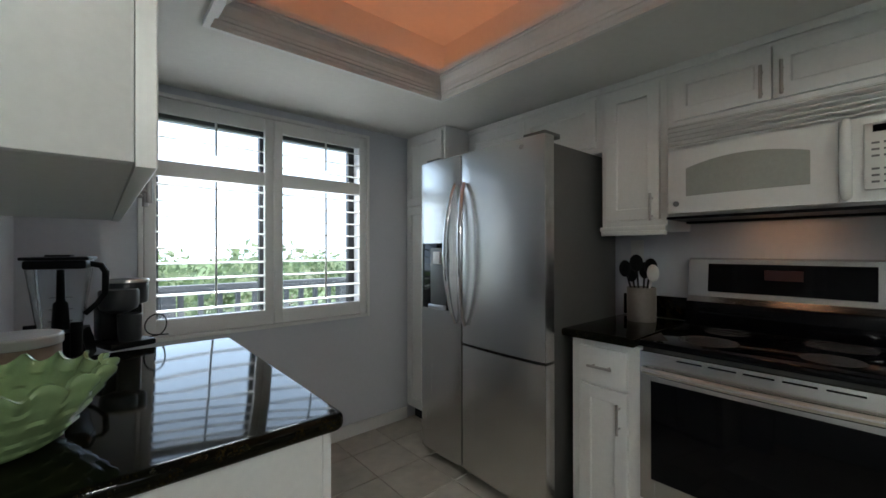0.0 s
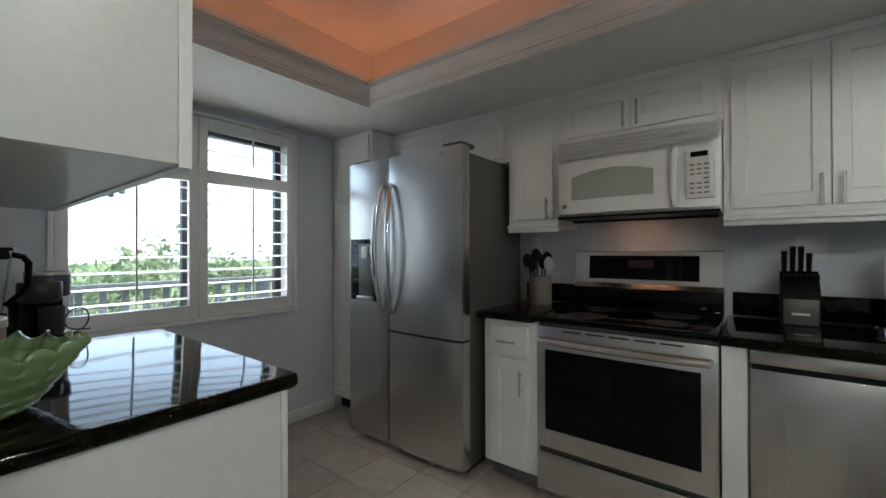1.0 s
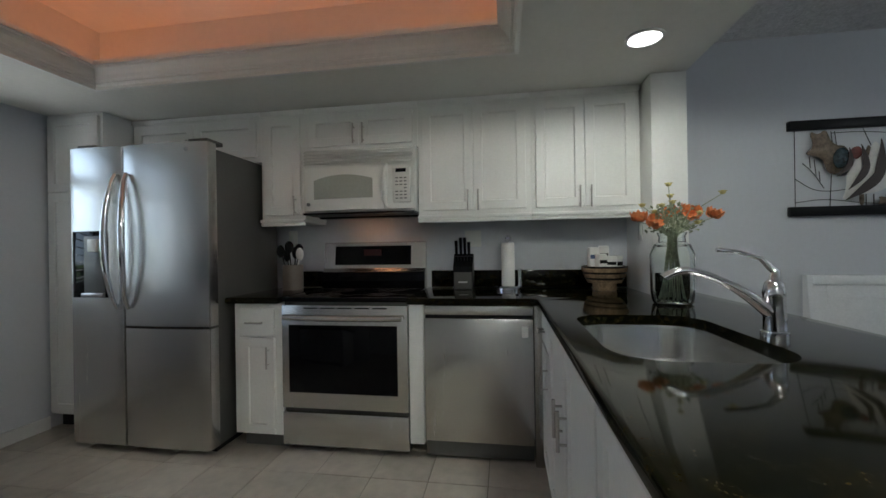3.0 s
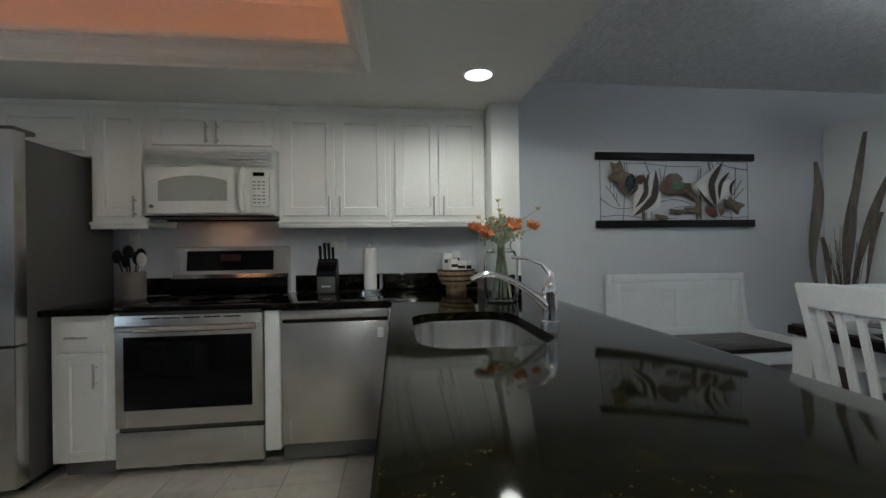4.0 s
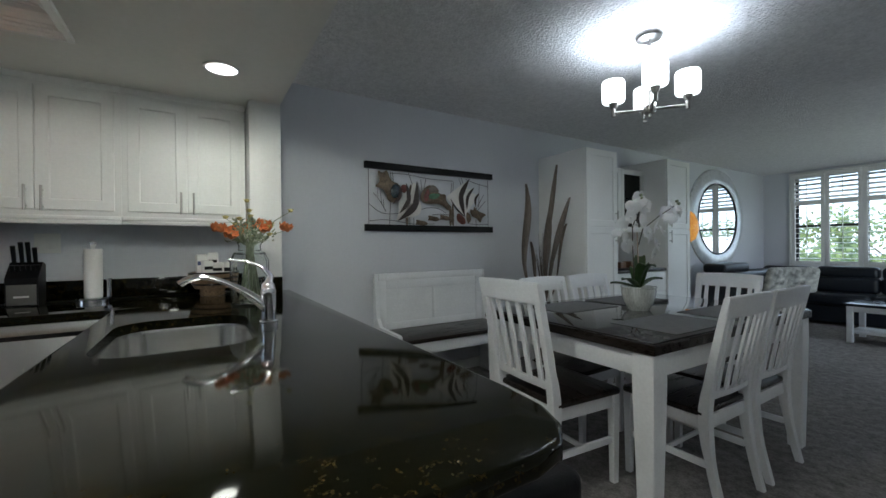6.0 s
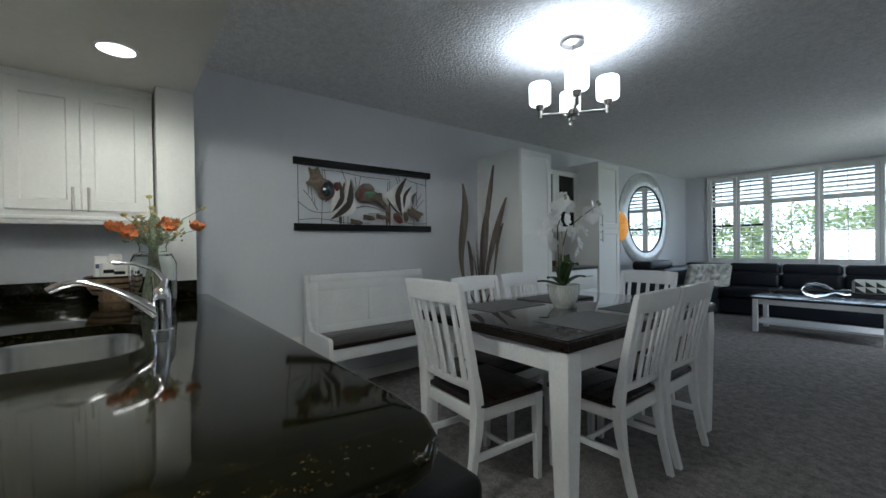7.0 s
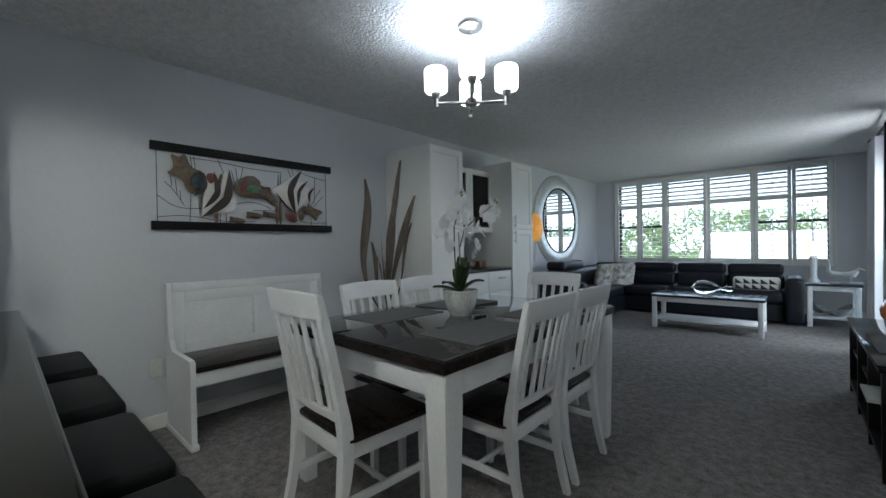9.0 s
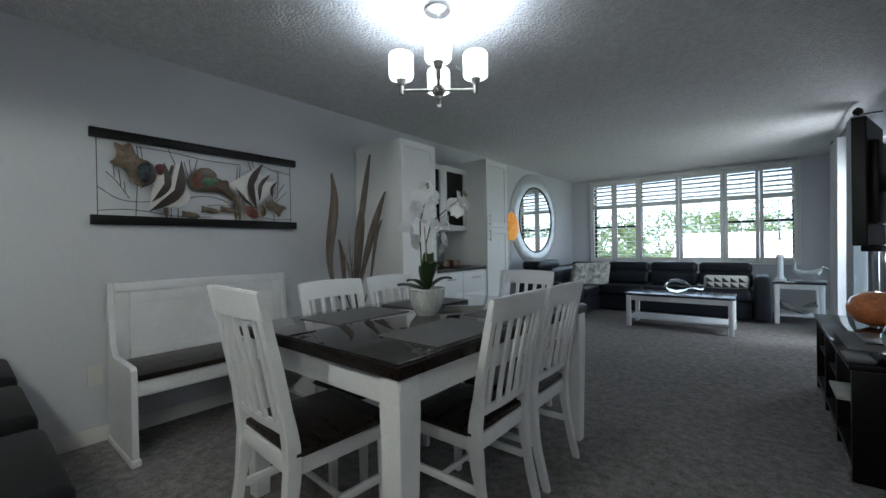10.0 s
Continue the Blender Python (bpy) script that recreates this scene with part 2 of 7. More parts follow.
def slab(bm, outline, z0, z1, r=0.012, holes=()):
    """A thick slab with a rounded edge, with holes cut through."""
    rings = []
    for k in range(5):
        a = radians(90 * k / 4)
        rings.append([bm.verts.new((*p, z1 - r + r * math.cos(a))) for p in inset(outline, r - r * math.sin(a))])
    for k in range(5):
        a = radians(90 * k / 4)
        rings.append([bm.verts.new((*p, z0 + r - r * math.sin(a))) for p in inset(outline, r - r * math.cos(a))])
    for a, b in zip(rings, rings[1:]):
        for k in range(len(a)):
            j = (k + 1) % len(a)
            bm.faces.new((a[k], a[j], b[j], b[k]))
    tops, bottoms = list(rings[0]), list(rings[-1])
    top_edges = [bm.edges.get((rings[0][k], rings[0][k - 1])) for k in range(len(outline))]
    low_edges = [bm.edges.get((rings[-1][k], rings[-1][k - 1])) for k in range(len(outline))]
    for hole in holes:
        a = [bm.verts.new((*p, z1)) for p in hole]
        b = [bm.verts.new((*p, z0)) for p in hole]
        for k in range(len(a)):
            bm.faces.new((a[k - 1], a[k], b[k], b[k - 1]))
            top_edges.append(bm.edges.get((a[k - 1], a[k])))
            low_edges.append(bm.edges.get((b[k - 1], b[k])))
    bmesh.ops.triangle_fill(bm, use_beauty=True, edges=top_edges)
    bmesh.ops.triangle_fill(bm, use_beauty=True, edges=low_edges)
    return bm

# ---- setting ----
WX, KX = 2.45, 2.61          # dining wall, kitchen wall
NY, SY = 3.10, -9.10         # window walls
WW = -1.42                   # west wall
ZK, ZD = 2.14, 2.42          # kitchen and dining ceilings
EDGE = -0.985                # where the lower kitchen ceiling ends
FZ = 0.08                    # carpet level over the tiles, fitted to the camera's view of furniture feet

structure("floor_carpet", (WW - 0.15, SY - 0.2, -0.12), (WX + 0.3, -0.62, FZ), CARPET, "grey cut-pile carpet with a faint woven pattern", "carpet")
tile_floor = structure("floor", (WW - 0.15, -0.62, -0.12), (KX + 0.15, NY + 0.2, -0.004), GROUT, "beige stone tile kitchen floor with dark grout", "floor")
structure("wall_kitchen", (KX, EDGE + 0.185, 0), (KX + 0.15, NY, 2.75), WALL, "pale blue-grey painted kitchen wall", "wall")
structure("column", (2.14, EDGE, 0), (KX + 0.15, EDGE + 0.185, ZK), TRIM, "white painted wall end beside the kitchen cabinets", "wall", r=0.004)
structure("wall_east", (WX, SY, 0), (WX + 0.31, EDGE - 0.001, 2.75), WALL, "pale grey painted dining and living room wall", "wall")
bm = bmesh.new()
for a, b in (((-9.1, 0), (-8.45, 2.75)), ((-5.95, 0), (NY, 2.75)), ((-8.45, 2.1), (-5.95, 2.75))):
    box(bm, (WW - 0.15, a[0], a[1]), (WW, b[0], b[1]))
bmesh.ops.remove_doubles(bm, verts=bm.verts, dist=1e-4)
tagged(part("wall_west", bm, WALL), "pale grey painted wall with the balcony door", "wall", kind="structure")
structure("wall_inner", (-0.15, 1.07, 0), (0.0, NY, ZK), WALL, "pale blue-grey painted wall behind the counter", "wall")


def holed_wall(name, x0, x1, y0, y1, z1, hole, label):
    """A wall along x with one opening (xa, xb, za, zb) through it."""
    xa, xb, za, zb = hole
    bm = bmesh.new()
    box(bm, (x0, y0, 0), (xa, y1, z1))
    box(bm, (xb, y0, 0), (x1, y1, z1))
    box(bm, (xa, y0, 0), (xb, y1, za))
    box(bm, (xa, y0, zb), (xb, y1, z1))
    bmesh.ops.remove_doubles(bm, verts=bm.verts, dist=1e-4)
    return tagged(part(name, bm, WALL), label, "wall", kind="structure")


holed_wall("wall_north", WW - 0.15, KX + 0.15, NY, NY + 0.2, 2.75, (0.47, 1.67, 0.87, 2.04), "pale blue-grey painted wall with the kitchen window")
holed_wall("wall_south", WW - 0.15, WX + 0.31, SY - 0.2, SY, 2.75, (-0.96, 2.03, 0.865, 2.335), "pale grey painted wall with the wide living room window")

structure("ceiling", (WW - 0.15, SY, ZD), (WX + 0.31, EDGE, ZD + 0.12), POPCORN, "white popcorn-textured ceiling over dining and living room", "ceiling")

# kitchen ceiling: a frame round a raised tray
TX0, TX1, TY0, TY1 = 0.58, 1.735, -0.06, 2.305
ZT = 2.55
bm = bmesh.new()
box(bm, (WW, EDGE, ZK), (TX0, NY, ZK + 0.09))
box(bm, (TX1, EDGE, ZK), (KX, NY, ZK + 0.09))
box(bm, (TX0, EDGE, ZK), (TX1, TY0, ZK + 0.09))
box(bm, (TX0, TY1, ZK), (TX1, NY, ZK + 0.09))
box(bm, (WW, EDGE, ZK + 0.09), (KX, EDGE + 0.02, ZT))
tagged(part("ceiling_kitchen", bm, CEIL), "lowered smooth off-white kitchen ceiling with a raised tray", "ceiling", kind="structure")
structure("ceiling_tray", (WW, EDGE + 0.02, ZT), (KX, NY, 2.75), CEIL, "raised off-white tray of the kitchen ceiling", "ceiling")
bm = bmesh.new()
BK = 0.16
for a, b in (((TX0 - BK - 0.02, TY0 - BK - 0.02), (TX0 - BK, TY1 + BK + 0.02)), ((TX1 + BK, TY0 - BK - 0.02), (TX1 + BK + 0.02, TY1 + BK + 0.02)),
             ((TX0 - BK, TY0 - BK - 0.02), (TX1 + BK, TY0 - BK)), ((TX0 - BK, TY1 + BK), (TX1 + BK, TY1 + BK + 0.02))):
    box(bm, (*a, ZK + 0.09), (*b, ZT))
tagged(part("ceiling_tray_sides", bm, CEIL), "upright sides of the ceiling tray lit orange", "ceiling", kind="structure")


def crown(bm, x0, x1, y0, y1, z):
    """Stepped crown moulding that frames the tray's opening and rises above its edge."""
    prof = [(0.0, -0.001), (0.0, -0.02), (-0.022, -0.022), (-0.022, -0.006), (-0.028, -0.001), (-0.031, 0.012), (-0.044, 0.010), (-0.047, 0.024),
            (-0.051, 0.027), (-0.056, 0.048), (-0.066, 0.067), (-0.082, 0.080), (-0.09, 0.082), (-0.09, 0.092), (-0.10, 0.094), (-0.10, 0.124), (-0.085, 0.126), (-0.02, 0.0)]
    rings = []
    for o, h in prof:
        o += 0.012
        h = h * 0.85 if h > 0 else h
        rings.append([bm.verts.new((px, py, z + h)) for px, py in ((x0 - o, y0 - o), (x1 + o, y0 - o), (x1 + o, y1 + o), (x0 - o, y1 + o))])
    for a, b in zip(rings, rings[1:]):
        for k in range(4):
            bm.faces.new((a[k], a[(k + 1) % 4], b[(k + 1) % 4], b[k]))
    return bm


tagged(part("trim_crown", crown(bmesh.new(), TX0, TX1, TY0, TY1, ZK), TRIM), "white stepped crown moulding round the ceiling tray", "moulding", kind="structure")

# glowing strip behind the crown, hidden from below
STRIP = material("orange_light_strip", (1.0, 0.37, 0.18), emit=1.9)
for name, a, b in (("light_strip", (TX0 - 0.03, TY0 - 0.13, 2.231), (TX1 + 0.03, TY0 - 0.115, 2.238)), ("light_strip", (TX0 - 0.03, TY1 + 0.115, 2.231), (TX1 + 0.03, TY1 + 0.13, 2.238)),
                   ("light_strip", (TX0 - 0.13, TY0 - 0.05, 2.231), (TX0 - 0.115, TY1 + 0.05, 2.238)), ("light_strip", (TX1 + 0.115, TY0 - 0.05, 2.231), (TX1 + 0.13, TY1 + 0.05, 2.238))):
    tagged(bx(name, a, b, STRIP), "orange light strip hidden on the ceiling tray's ledge", "light strip", "light strips")

bm = bmesh.new()
for a, b in (((WX - 0.012, SY, FZ), (WX, -5.45, FZ + 0.09)), ((WX - 0.012, -3.56, FZ), (WX, EDGE - 0.2, FZ + 0.09)), ((WW, SY + 0.012, FZ), (WW + 0.012, -0.62, FZ + 0.09)), ((WW, SY, FZ), (WX - 0.012, SY + 0.012, FZ + 0.09))):
    box(bm, a, b, 0.003)
tagged(part("baseboard", bm, TRIM), "white painted baseboard", "baseboard", kind="structure")
tagged(bx("baseboard_kitchen", (0.0, NY - 0.012, -0.004), (2.06, NY, 0.085), TRIM, r=0.003), "white painted baseboard under the kitchen window", "baseboard", kind="structure")


def shutter_panel(win, x0, x1, z0, z1, zmid, y, s, lower, upper, low_open, up_open):
    """One hinged shutter: frame, louvres above and below a middle rail, and tilt rods. s is the side that faces the room."""
    st = 0.05
    bm = bmesh.new()
    for a, b in (((x0, z0), (x0 + st, z1)), ((x1 - st, z0), (x1, z1)), ((x0 + st, z0), (x1 - st, z0 + 0.085)), ((x0 + st, z1 - 0.075), (x1 - st, z1)), ((x0 + st, zmid - 0.04), (x1 - st, zmid + 0.04))):
        box(bm, (a[0], y - 0.014, a[1]), (b[0], y + 0.014, b[1]), 0.003)
    pan = part("shutter", bm, TRIM, win, smooth=True)
    for za, zb, n, tilt in ((z0 + 0.085, zmid - 0.04, lower, low_open), (zmid + 0.04, z1 - 0.075, upper, up_open)):
        pitch = (zb - za) / n
        d, c = math.cos(radians(tilt)) * 0.036, math.sin(radians(tilt)) * 0.036 * s
        bm = bmesh.new()
        th = 0.0045
        prism(bm, [(-d, c), (-d * 0.5, c * 0.5 - th), (d * 0.5, -c * 0.5 - th), (d, -c), (d * 0.5, -c * 0.5 + th), (-d * 0.5, c * 0.5 + th)],
              lambda u, v, w: (x0 + st + 0.002 + w, y + u, v), x1 - x0 - 2 * st - 0.004)
        first = part("louvre", bm, TRIM, pan)
        first.location.z = za + pitch * 0.5
        for k in range(1, n):
            o = new("louvre", first.data)
            o.parent = pan
            o.location.z = za + pitch * (k + 0.5)
        xm = (x0 + x1) / 2
        bx("tilt_rod", (xm - 0.005, y + s * 0.042, za + 0.05), (xm + 0.005, y + s * 0.052, zb - 0.01), TRIM, pan, 0.002)


def window_casing(win, x0, x1, z0, z1, y, s, w):
    bm = bmesh.new()
    for a, b in (((x0, z0), (x0 + w, z1)), ((x1 - w, z0), (x1, z1)), ((x0 + w, z0), (x1 - w, z0 + w)), ((x0 + w, z1 - w), (x1 - w, z1))):
        box(bm, (a[0], y, a[1]), (b[0], y + s * 0.035, b[1]), 0.004)
    part("window_frame", bm, TRIM, win, smooth=True)


def sash(win, x0, x1, z0, z1, y, w=0.035, bars=()):
    """Dark aluminium sash with its pane, set deep in the opening."""
    bm = bmesh.new()
    for a, b in (((x0, z0), (x0 + w, z1)), ((x1 - w, z0), (x1, z1)), ((x0 + w, z0), (x1 - w, z0 + w)), ((x0 + w, z1 - w), (x1 - w, z1)), *[((x0 + w, z - 0.02), (x1 - w, z + 0.02)) for z in bars]):
        box(bm, (a[0], y - 0.02, a[1]), (b[0], y + 0.02, b[1]), 0.002)
    f = part("sash", bm, ALU, win, "dark aluminium sash")
    p = bx("pane", (x0 + w, y - 0.002, z0 + w), (x1 - w, y + 0.002, z1 - w), PANE, f)
    p.visible_shadow = False


win = thing("window_1", (0, 0, 0), "kitchen window with white plantation shutters, louvres open", "window", kind="structure")
window_casing(win, 0.42, 1.72, 0.82, 2.09, NY - 0.001, -1, 0.022)
for xa, xb in ((0.444, 1.068), (1.072, 1.694)):
    shutter_panel(win, xa, xb, 0.845, 2.065, 1.705, NY - 0.012, -1, 9, 3, 3, 14)
for xa, xb in ((0.47, 1.07), (1.07, 1.67)):
    sash(win, xa, xb, 0.87, 2.04, NY + 0.12, 0.045)

win = thing("window_2", (0, 0, 0), "wide living room window with white plantation shutters, louvres open", "window", kind="structure")
window_casing(win, -1.01, 2.08, 0.813, 2.385, SY + 0.001, 1, 0.022)
edges = (-0.985, -0.53, -0.077, 0.56, 1.20, 1.627, 2.055)
for xa, xb in zip(edges, edges[1:]):
    shutter_panel(win, xa + 0.002, xb - 0.002, 0.838, 2.36, 1.88, SY + 0.012, 1, 11, 5, 6, 38)
for xa, xb, bars in ((-0.96, -0.077, (1.5,)), (-0.077, 1.20, ()), (1.20, 2.03, (1.5,))):
    sash(win, xa, xb, 0.865, 2.335, SY - 0.12, 0.04, bars)

# ---- kitchen ----


def bar_handle(bm, x, y, z, length, upright=True):
    """A straight bar pull on two posts, standing off towards -y."""
    h = length / 2
    a, b = ((x, y - 0.03, z - h), (x, y - 0.03, z + h)) if upright else ((x - h, y - 0.03, z), (x + h, y - 0.03, z))
    tube(bm, [a, b], 0.006, 10)
    for k in (-0.65, 0.65):
        p = (x, y, z + k * h) if upright else (x + k * h, y, z)
        tube(bm, [p, (p[0], y - 0.03, p[2])], 0.0045, 8)
    return bm


def shaker(parent, name, x0, x1, z0, z1, handle=None, length=0.13, mat=None, y=0.0, rail=0.055, pull=None):
    """A framed door or drawer front on the plane y; handle is (x, z, upright)."""
    mat = mat or CAB
    bm = bmesh.new()
    rings = []
    for o, yy in ((0, -0.001), (0, -0.019), (0.002, -0.021), (rail - 0.002, -0.021), (rail, -0.019), (rail + 0.003, -0.0115)):
        rings.append([bm.verts.new((px, y + yy, pz)) for px, pz in ((x0 + o, z0 + o), (x1 - o, z0 + o), (x1 - o, z1 - o), (x0 + o, z1 - o))])
    for a, b in zip(rings, rings[1:]):
        for q in range(4):
            bm.faces.new((a[q], a[(q + 1) % 4], b[(q + 1) % 4], b[q]))
    bm.faces.new(rings[0])
    bm.faces.new(rings[-1])
    d = part(name, bm, mat, parent)
    if handle:
        part("handle", bar_handle(bmesh.new(), handle[0], y - 0.02, handle[1], length, handle[2]), pull or NICKEL, d, "satin nickel bar handle", smooth=True)
    return d


def flat_front(parent, name, x0, x1, z0, z1, handle=None, length=0.1, mat=None, y=0.0):
    d = bx(name, (x0, y - 0.021, z0), (x1, y - 0.001, z1), mat or CAB, parent, 0.003)
    if handle:
        part("handle", bar_handle(bmesh.new(), handle[0], y - 0.021, handle[1], length, handle[2]), NICKEL, d, "satin nickel bar handle", smooth=True)
    return d


UX = 2.295   # face of the upper cabinet bodies; doors stand 2 cm proud
UPG = "white upper kitchen cabinets"


def upper(y_from, y_to, z0, z1, doors, label, handle_z=0.012, rail=True):
    """An upper cabinet on the kitchen wall between two y, seen from the room: doors is a list of handle sides."""
    w = y_from - y_to
    c = thing("upper_cabinet", (UX, y_from, z0), label, "cabinet", UPG, -90)
    h = z1 - z0
    bx("body", (0.0005, 0.0, 0), (w - 0.0005, KX - UX - 0.002, h), CAB, c)
    n = len(doors)
    m, dw = 0.03, (w - 0.06 - 0.004 * (n - 1)) / n
    for k, side in enumerate(doors):
        x0 = m + k * (dw + 0.004)
        hx = x0 + 0.03 if side == "l" else x0 + dw - 0.03
        shaker(c, "door", x0, x0 + dw, 0.03, h - 0.035, (hx, handle_z + 0.075, True) if side else None)
    if rail:
        bm = bmesh.new()
        box(bm, (0.0005, -0.03, -0.022), (w - 0.0005, KX - UX - 0.004, 0.0), 0.004)
        box(bm, (0.0005, -0.018, -0.045), (w - 0.0005, 0.0, -0.022), 0.004)
        part("light_rail", bm, CAB, c, smooth=True)
    bm = bmesh.new()
    box(bm, (0.0005, -0.016, h - 0.014), (w - 0.0005, 0.0, h + 0.02), 0.003)
    part("top_trim", bm, CAB, c, smooth=True)
    return c


ZU = 2.118
upper(2.655, 1.648, 1.80, ZU, ("r", "l"), "white painted cabinet over the fridge", rail=False, handle_z=0.03)
upper(1.648, 1.328, 1.40, ZU, ("r",), "narrow white shaker upper cabinet")
upper(1.328, 0.5535, 1.845, ZU, ("r", "l"), "white shaker cabinet over the microwave", rail=False, handle_z=0.025)
upper(0.553, -0.155, 1.40, ZU, ("r", "l"), "double-door white shaker upper cabinet")
upper(-0.155, -0.79, 1.40, ZU, ("r", "l"), "double-door white shaker upper cabinet beside the column")

c = thing("tall_cabinet", (2.07, 3.095, 0), "tall white pantry cabinet beside the fridge", "cabinet", "", -90)
bx("body", (0, 0, 0.1), (0.44, KX - 2.07 - 0.004, 2.138), CAB, c)
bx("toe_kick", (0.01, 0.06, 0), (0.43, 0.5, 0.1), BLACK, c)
shaker(c, "door", 0.02, 0.42, 0.12, 1.60, None)
shaker(c, "door", 0.02, 0.42, 1.61, 2.11, None)

# fridge
FX, F0, F1 = 1.838, 2.628, 1.69
fr = thing("refrigerator", (FX, F0, 0), "stainless steel side-by-side refrigerator with a water dispenser", "refrigerator", "", -90)
W = F0 - F1
bx("body", (0.012, 0.075, 0.035), (W - 0.012, 0.72, 1.80), GREYSIDE, fr, 0.006, "dark grey painted side panels")
bx("toe_grille", (0.03, 0.08, 0.0), (W - 0.03, 0.6, 0.034), BLACK, fr)


def bowed(bm, x0, x1, z0, z1, depth, bulge, r=0.012):
    """A front panel that bows gently forward, with rounded side edges."""
    n = 10
    pts = []
    for k in range(n + 1):
        u = k / n
        edge = r * (1 - math.sqrt(max(0, 1 - (1 - min(1, min(u, 1 - u) * (x1 - x0) / r)) ** 2))) if r else 0
        pts.append((x0 + u * (x1 - x0), -bulge * (1 - (2 * u - 1) ** 2) + edge))
    pts = [(x0 + r * 0.02, r)] + [(x0 + r * 0.3, r * 0.3)] + pts[1:-1] + [(x1 - r * 0.3, r * 0.3), (x1 - r * 0.02, r)] + [(x1, depth), (x0, depth)]
    return prism(bm, pts, lambda u, v, w: (u, v, z0 + w), z1 - z0)


split = F0 - 2.255
door_l = part("freezer_door", bowed(bmesh.new(), 0, split - 0.004, 0.045, 1.828, 0.072, 0.006), STEEL, fr, smooth=True)
door_r = part("door", bowed(bmesh.new(), split + 0.004, W, 0.757, 1.828, 0.072, 0.010), STEEL, fr, smooth=True)
part("lower_door", bowed(bmesh.new(), split + 0.004, W, 0.045, 0.743, 0.072, 0.010), STEEL, fr, smooth=True)
for i, (xc, s) in enumerate(((split - 0.035, -1), (split + 0.04, 1))):
    pts = []
    for k in range(15):
        u = k / 14
        pts.append((xc + s * 0.022 * math.sin(math.pi * u), -0.012 - 0.058 * math.sin(math.pi * u) ** 0.6, 0.86 + 0.80 * u))
    part("handle", tube(bmesh.new(), pts, [0.012 + 0.006 * math.sin(math.pi * k / 14) for k in range(15)], 12), CHROME, door_l if i == 0 else door_r, "long bowed chrome handle", smooth=True)
disp = bx("dispenser", (0.03, -0.012, 0.925), (0.27, 0.0, 1.325), BLACKGLASS, door_l, 0.004, "black glass water and ice dispenser")
bx("dispenser_recess", (0.115, -0.016, 0.955), (0.262, -0.0125, 1.295), GREYSIDE, door_l, 0.003)
bx("dispenser_tray", (0.112, -0.035, 0.93), (0.265, -0.0165, 0.955), NICKEL, door_l, 0.004)
bx("dispenser_nozzle", (0.165, -0.04, 1.20), (0.225, -0.0165, 1.275), WHITEPL, door_l, 0.006)
part("logo", tube(bmesh.new(), [(W - 0.13, -0.0075, 1.785), (W - 0.13, -0.0095, 1.785)], 0.012, 16), NICKEL, door_r)
bx("hinge_cover", (W - 0.15, 0.03, 1.829), (W - 0.02, 0.16, 1.855), GREYSIDE, fr, 0.006)
bx("hinge_cover", (0.02, 0.03, 1.829), (0.15, 0.16, 1.855), GREYSIDE, fr, 0.006)

# range
RX, R0 = 1.968, 1.322
rg = thing("range", (RX, R0, 0), "stainless steel electric range with a black glass cooktop", "range", "", -90)
RW = 0.764
bx("body", (0.004, 0.028, 0.03), (RW - 0.004, 0.62, 0.885), GREYSIDE, rg)
bx("drawer", (0, 0, 0.045), (RW, 0.026, 0.238), STEEL, rg, 0.005)
od = bx("oven_door", (0, 0, 0.262), (RW, 0.026, 0.868), STEEL, rg, 0.005)
bx("oven_window", (0.045, -0.003, 0.355), (RW - 0.06, 0.001, 0.752), BLACKGLASS, od, 0.002, "black glass oven window")
bm = bmesh.new()
pts = [(0.03 + (RW - 0.06) * k / 12, -0.028 - 0.022 * math.sin(math.pi * k / 12), 0.80) for k in range(13)]
tube(bm, pts, 0.017, 12)
for p in (pts[0], pts[-1]):
    tube(bm, [(p[0], 0.0, 0.80), p], 0.015, 10)
part("handle", bm, STEEL_H, od, "wide bowed steel handle", smooth=True)
for k in range(5):
    bx("vent_slot", (0.14 + 0.105 * k, -0.0015, 0.848), (0.225 + 0.105 * k, 0.002, 0.854), BLACK, od)
bx("cooktop", (0, -0.012, 0.887), (RW, 0.60, 0.914), BLACKGLASS, rg, 0.008, "black glass cooktop")
RING = material("cooktop_ring_print", (0.10, 0.09, 0.09), rough=0.2)
for cx, cy, rr in ((0.2, 0.16, 0.1), (0.56, 0.16, 0.08), (0.2, 0.43, 0.08), (0.56, 0.43, 0.1)):
    bm = bmesh.new()
    lathe(bm, [(rr, 0.9142), (rr + 0.004, 0.9142), (rr + 0.004, 0.9148), (rr, 0.9148), (rr, 0.9142)], 40, (cx, cy, 0))
    part("burner_ring", bm, RING, rg)
bm = bmesh.new()
prism(bm, [(0.545, 0.9142), (0.615, 0.9142), (0.615, 1.235), (0.60, 1.243), (0.585, 1.235), (0.565, 1.055), (0.545, 1.03)], lambda u, v, w: (0.004 + w, u, v), RW - 0.008)
bg = part("backguard", bm, STEEL, rg)
bm = bmesh.new()
prism(bm, [(0.5655, 1.08), (0.566, 1.08), (0.5825, 1.215), (0.582, 1.215)], lambda u, v, w: (0.09 + w, u - 0.004, v), RW - 0.20)
part("control_panel", bm, BLACKGLASS, bg, "black glass control panel")
bx("backguard_base", (0.004, 0.52, 0.9145), (RW - 0.004, 0.544, 1.03), BLACKGLASS, bg, 0.004)
DIGIT = material("lit_digits", (0.75, 0.9, 1.0), emit=1.5)


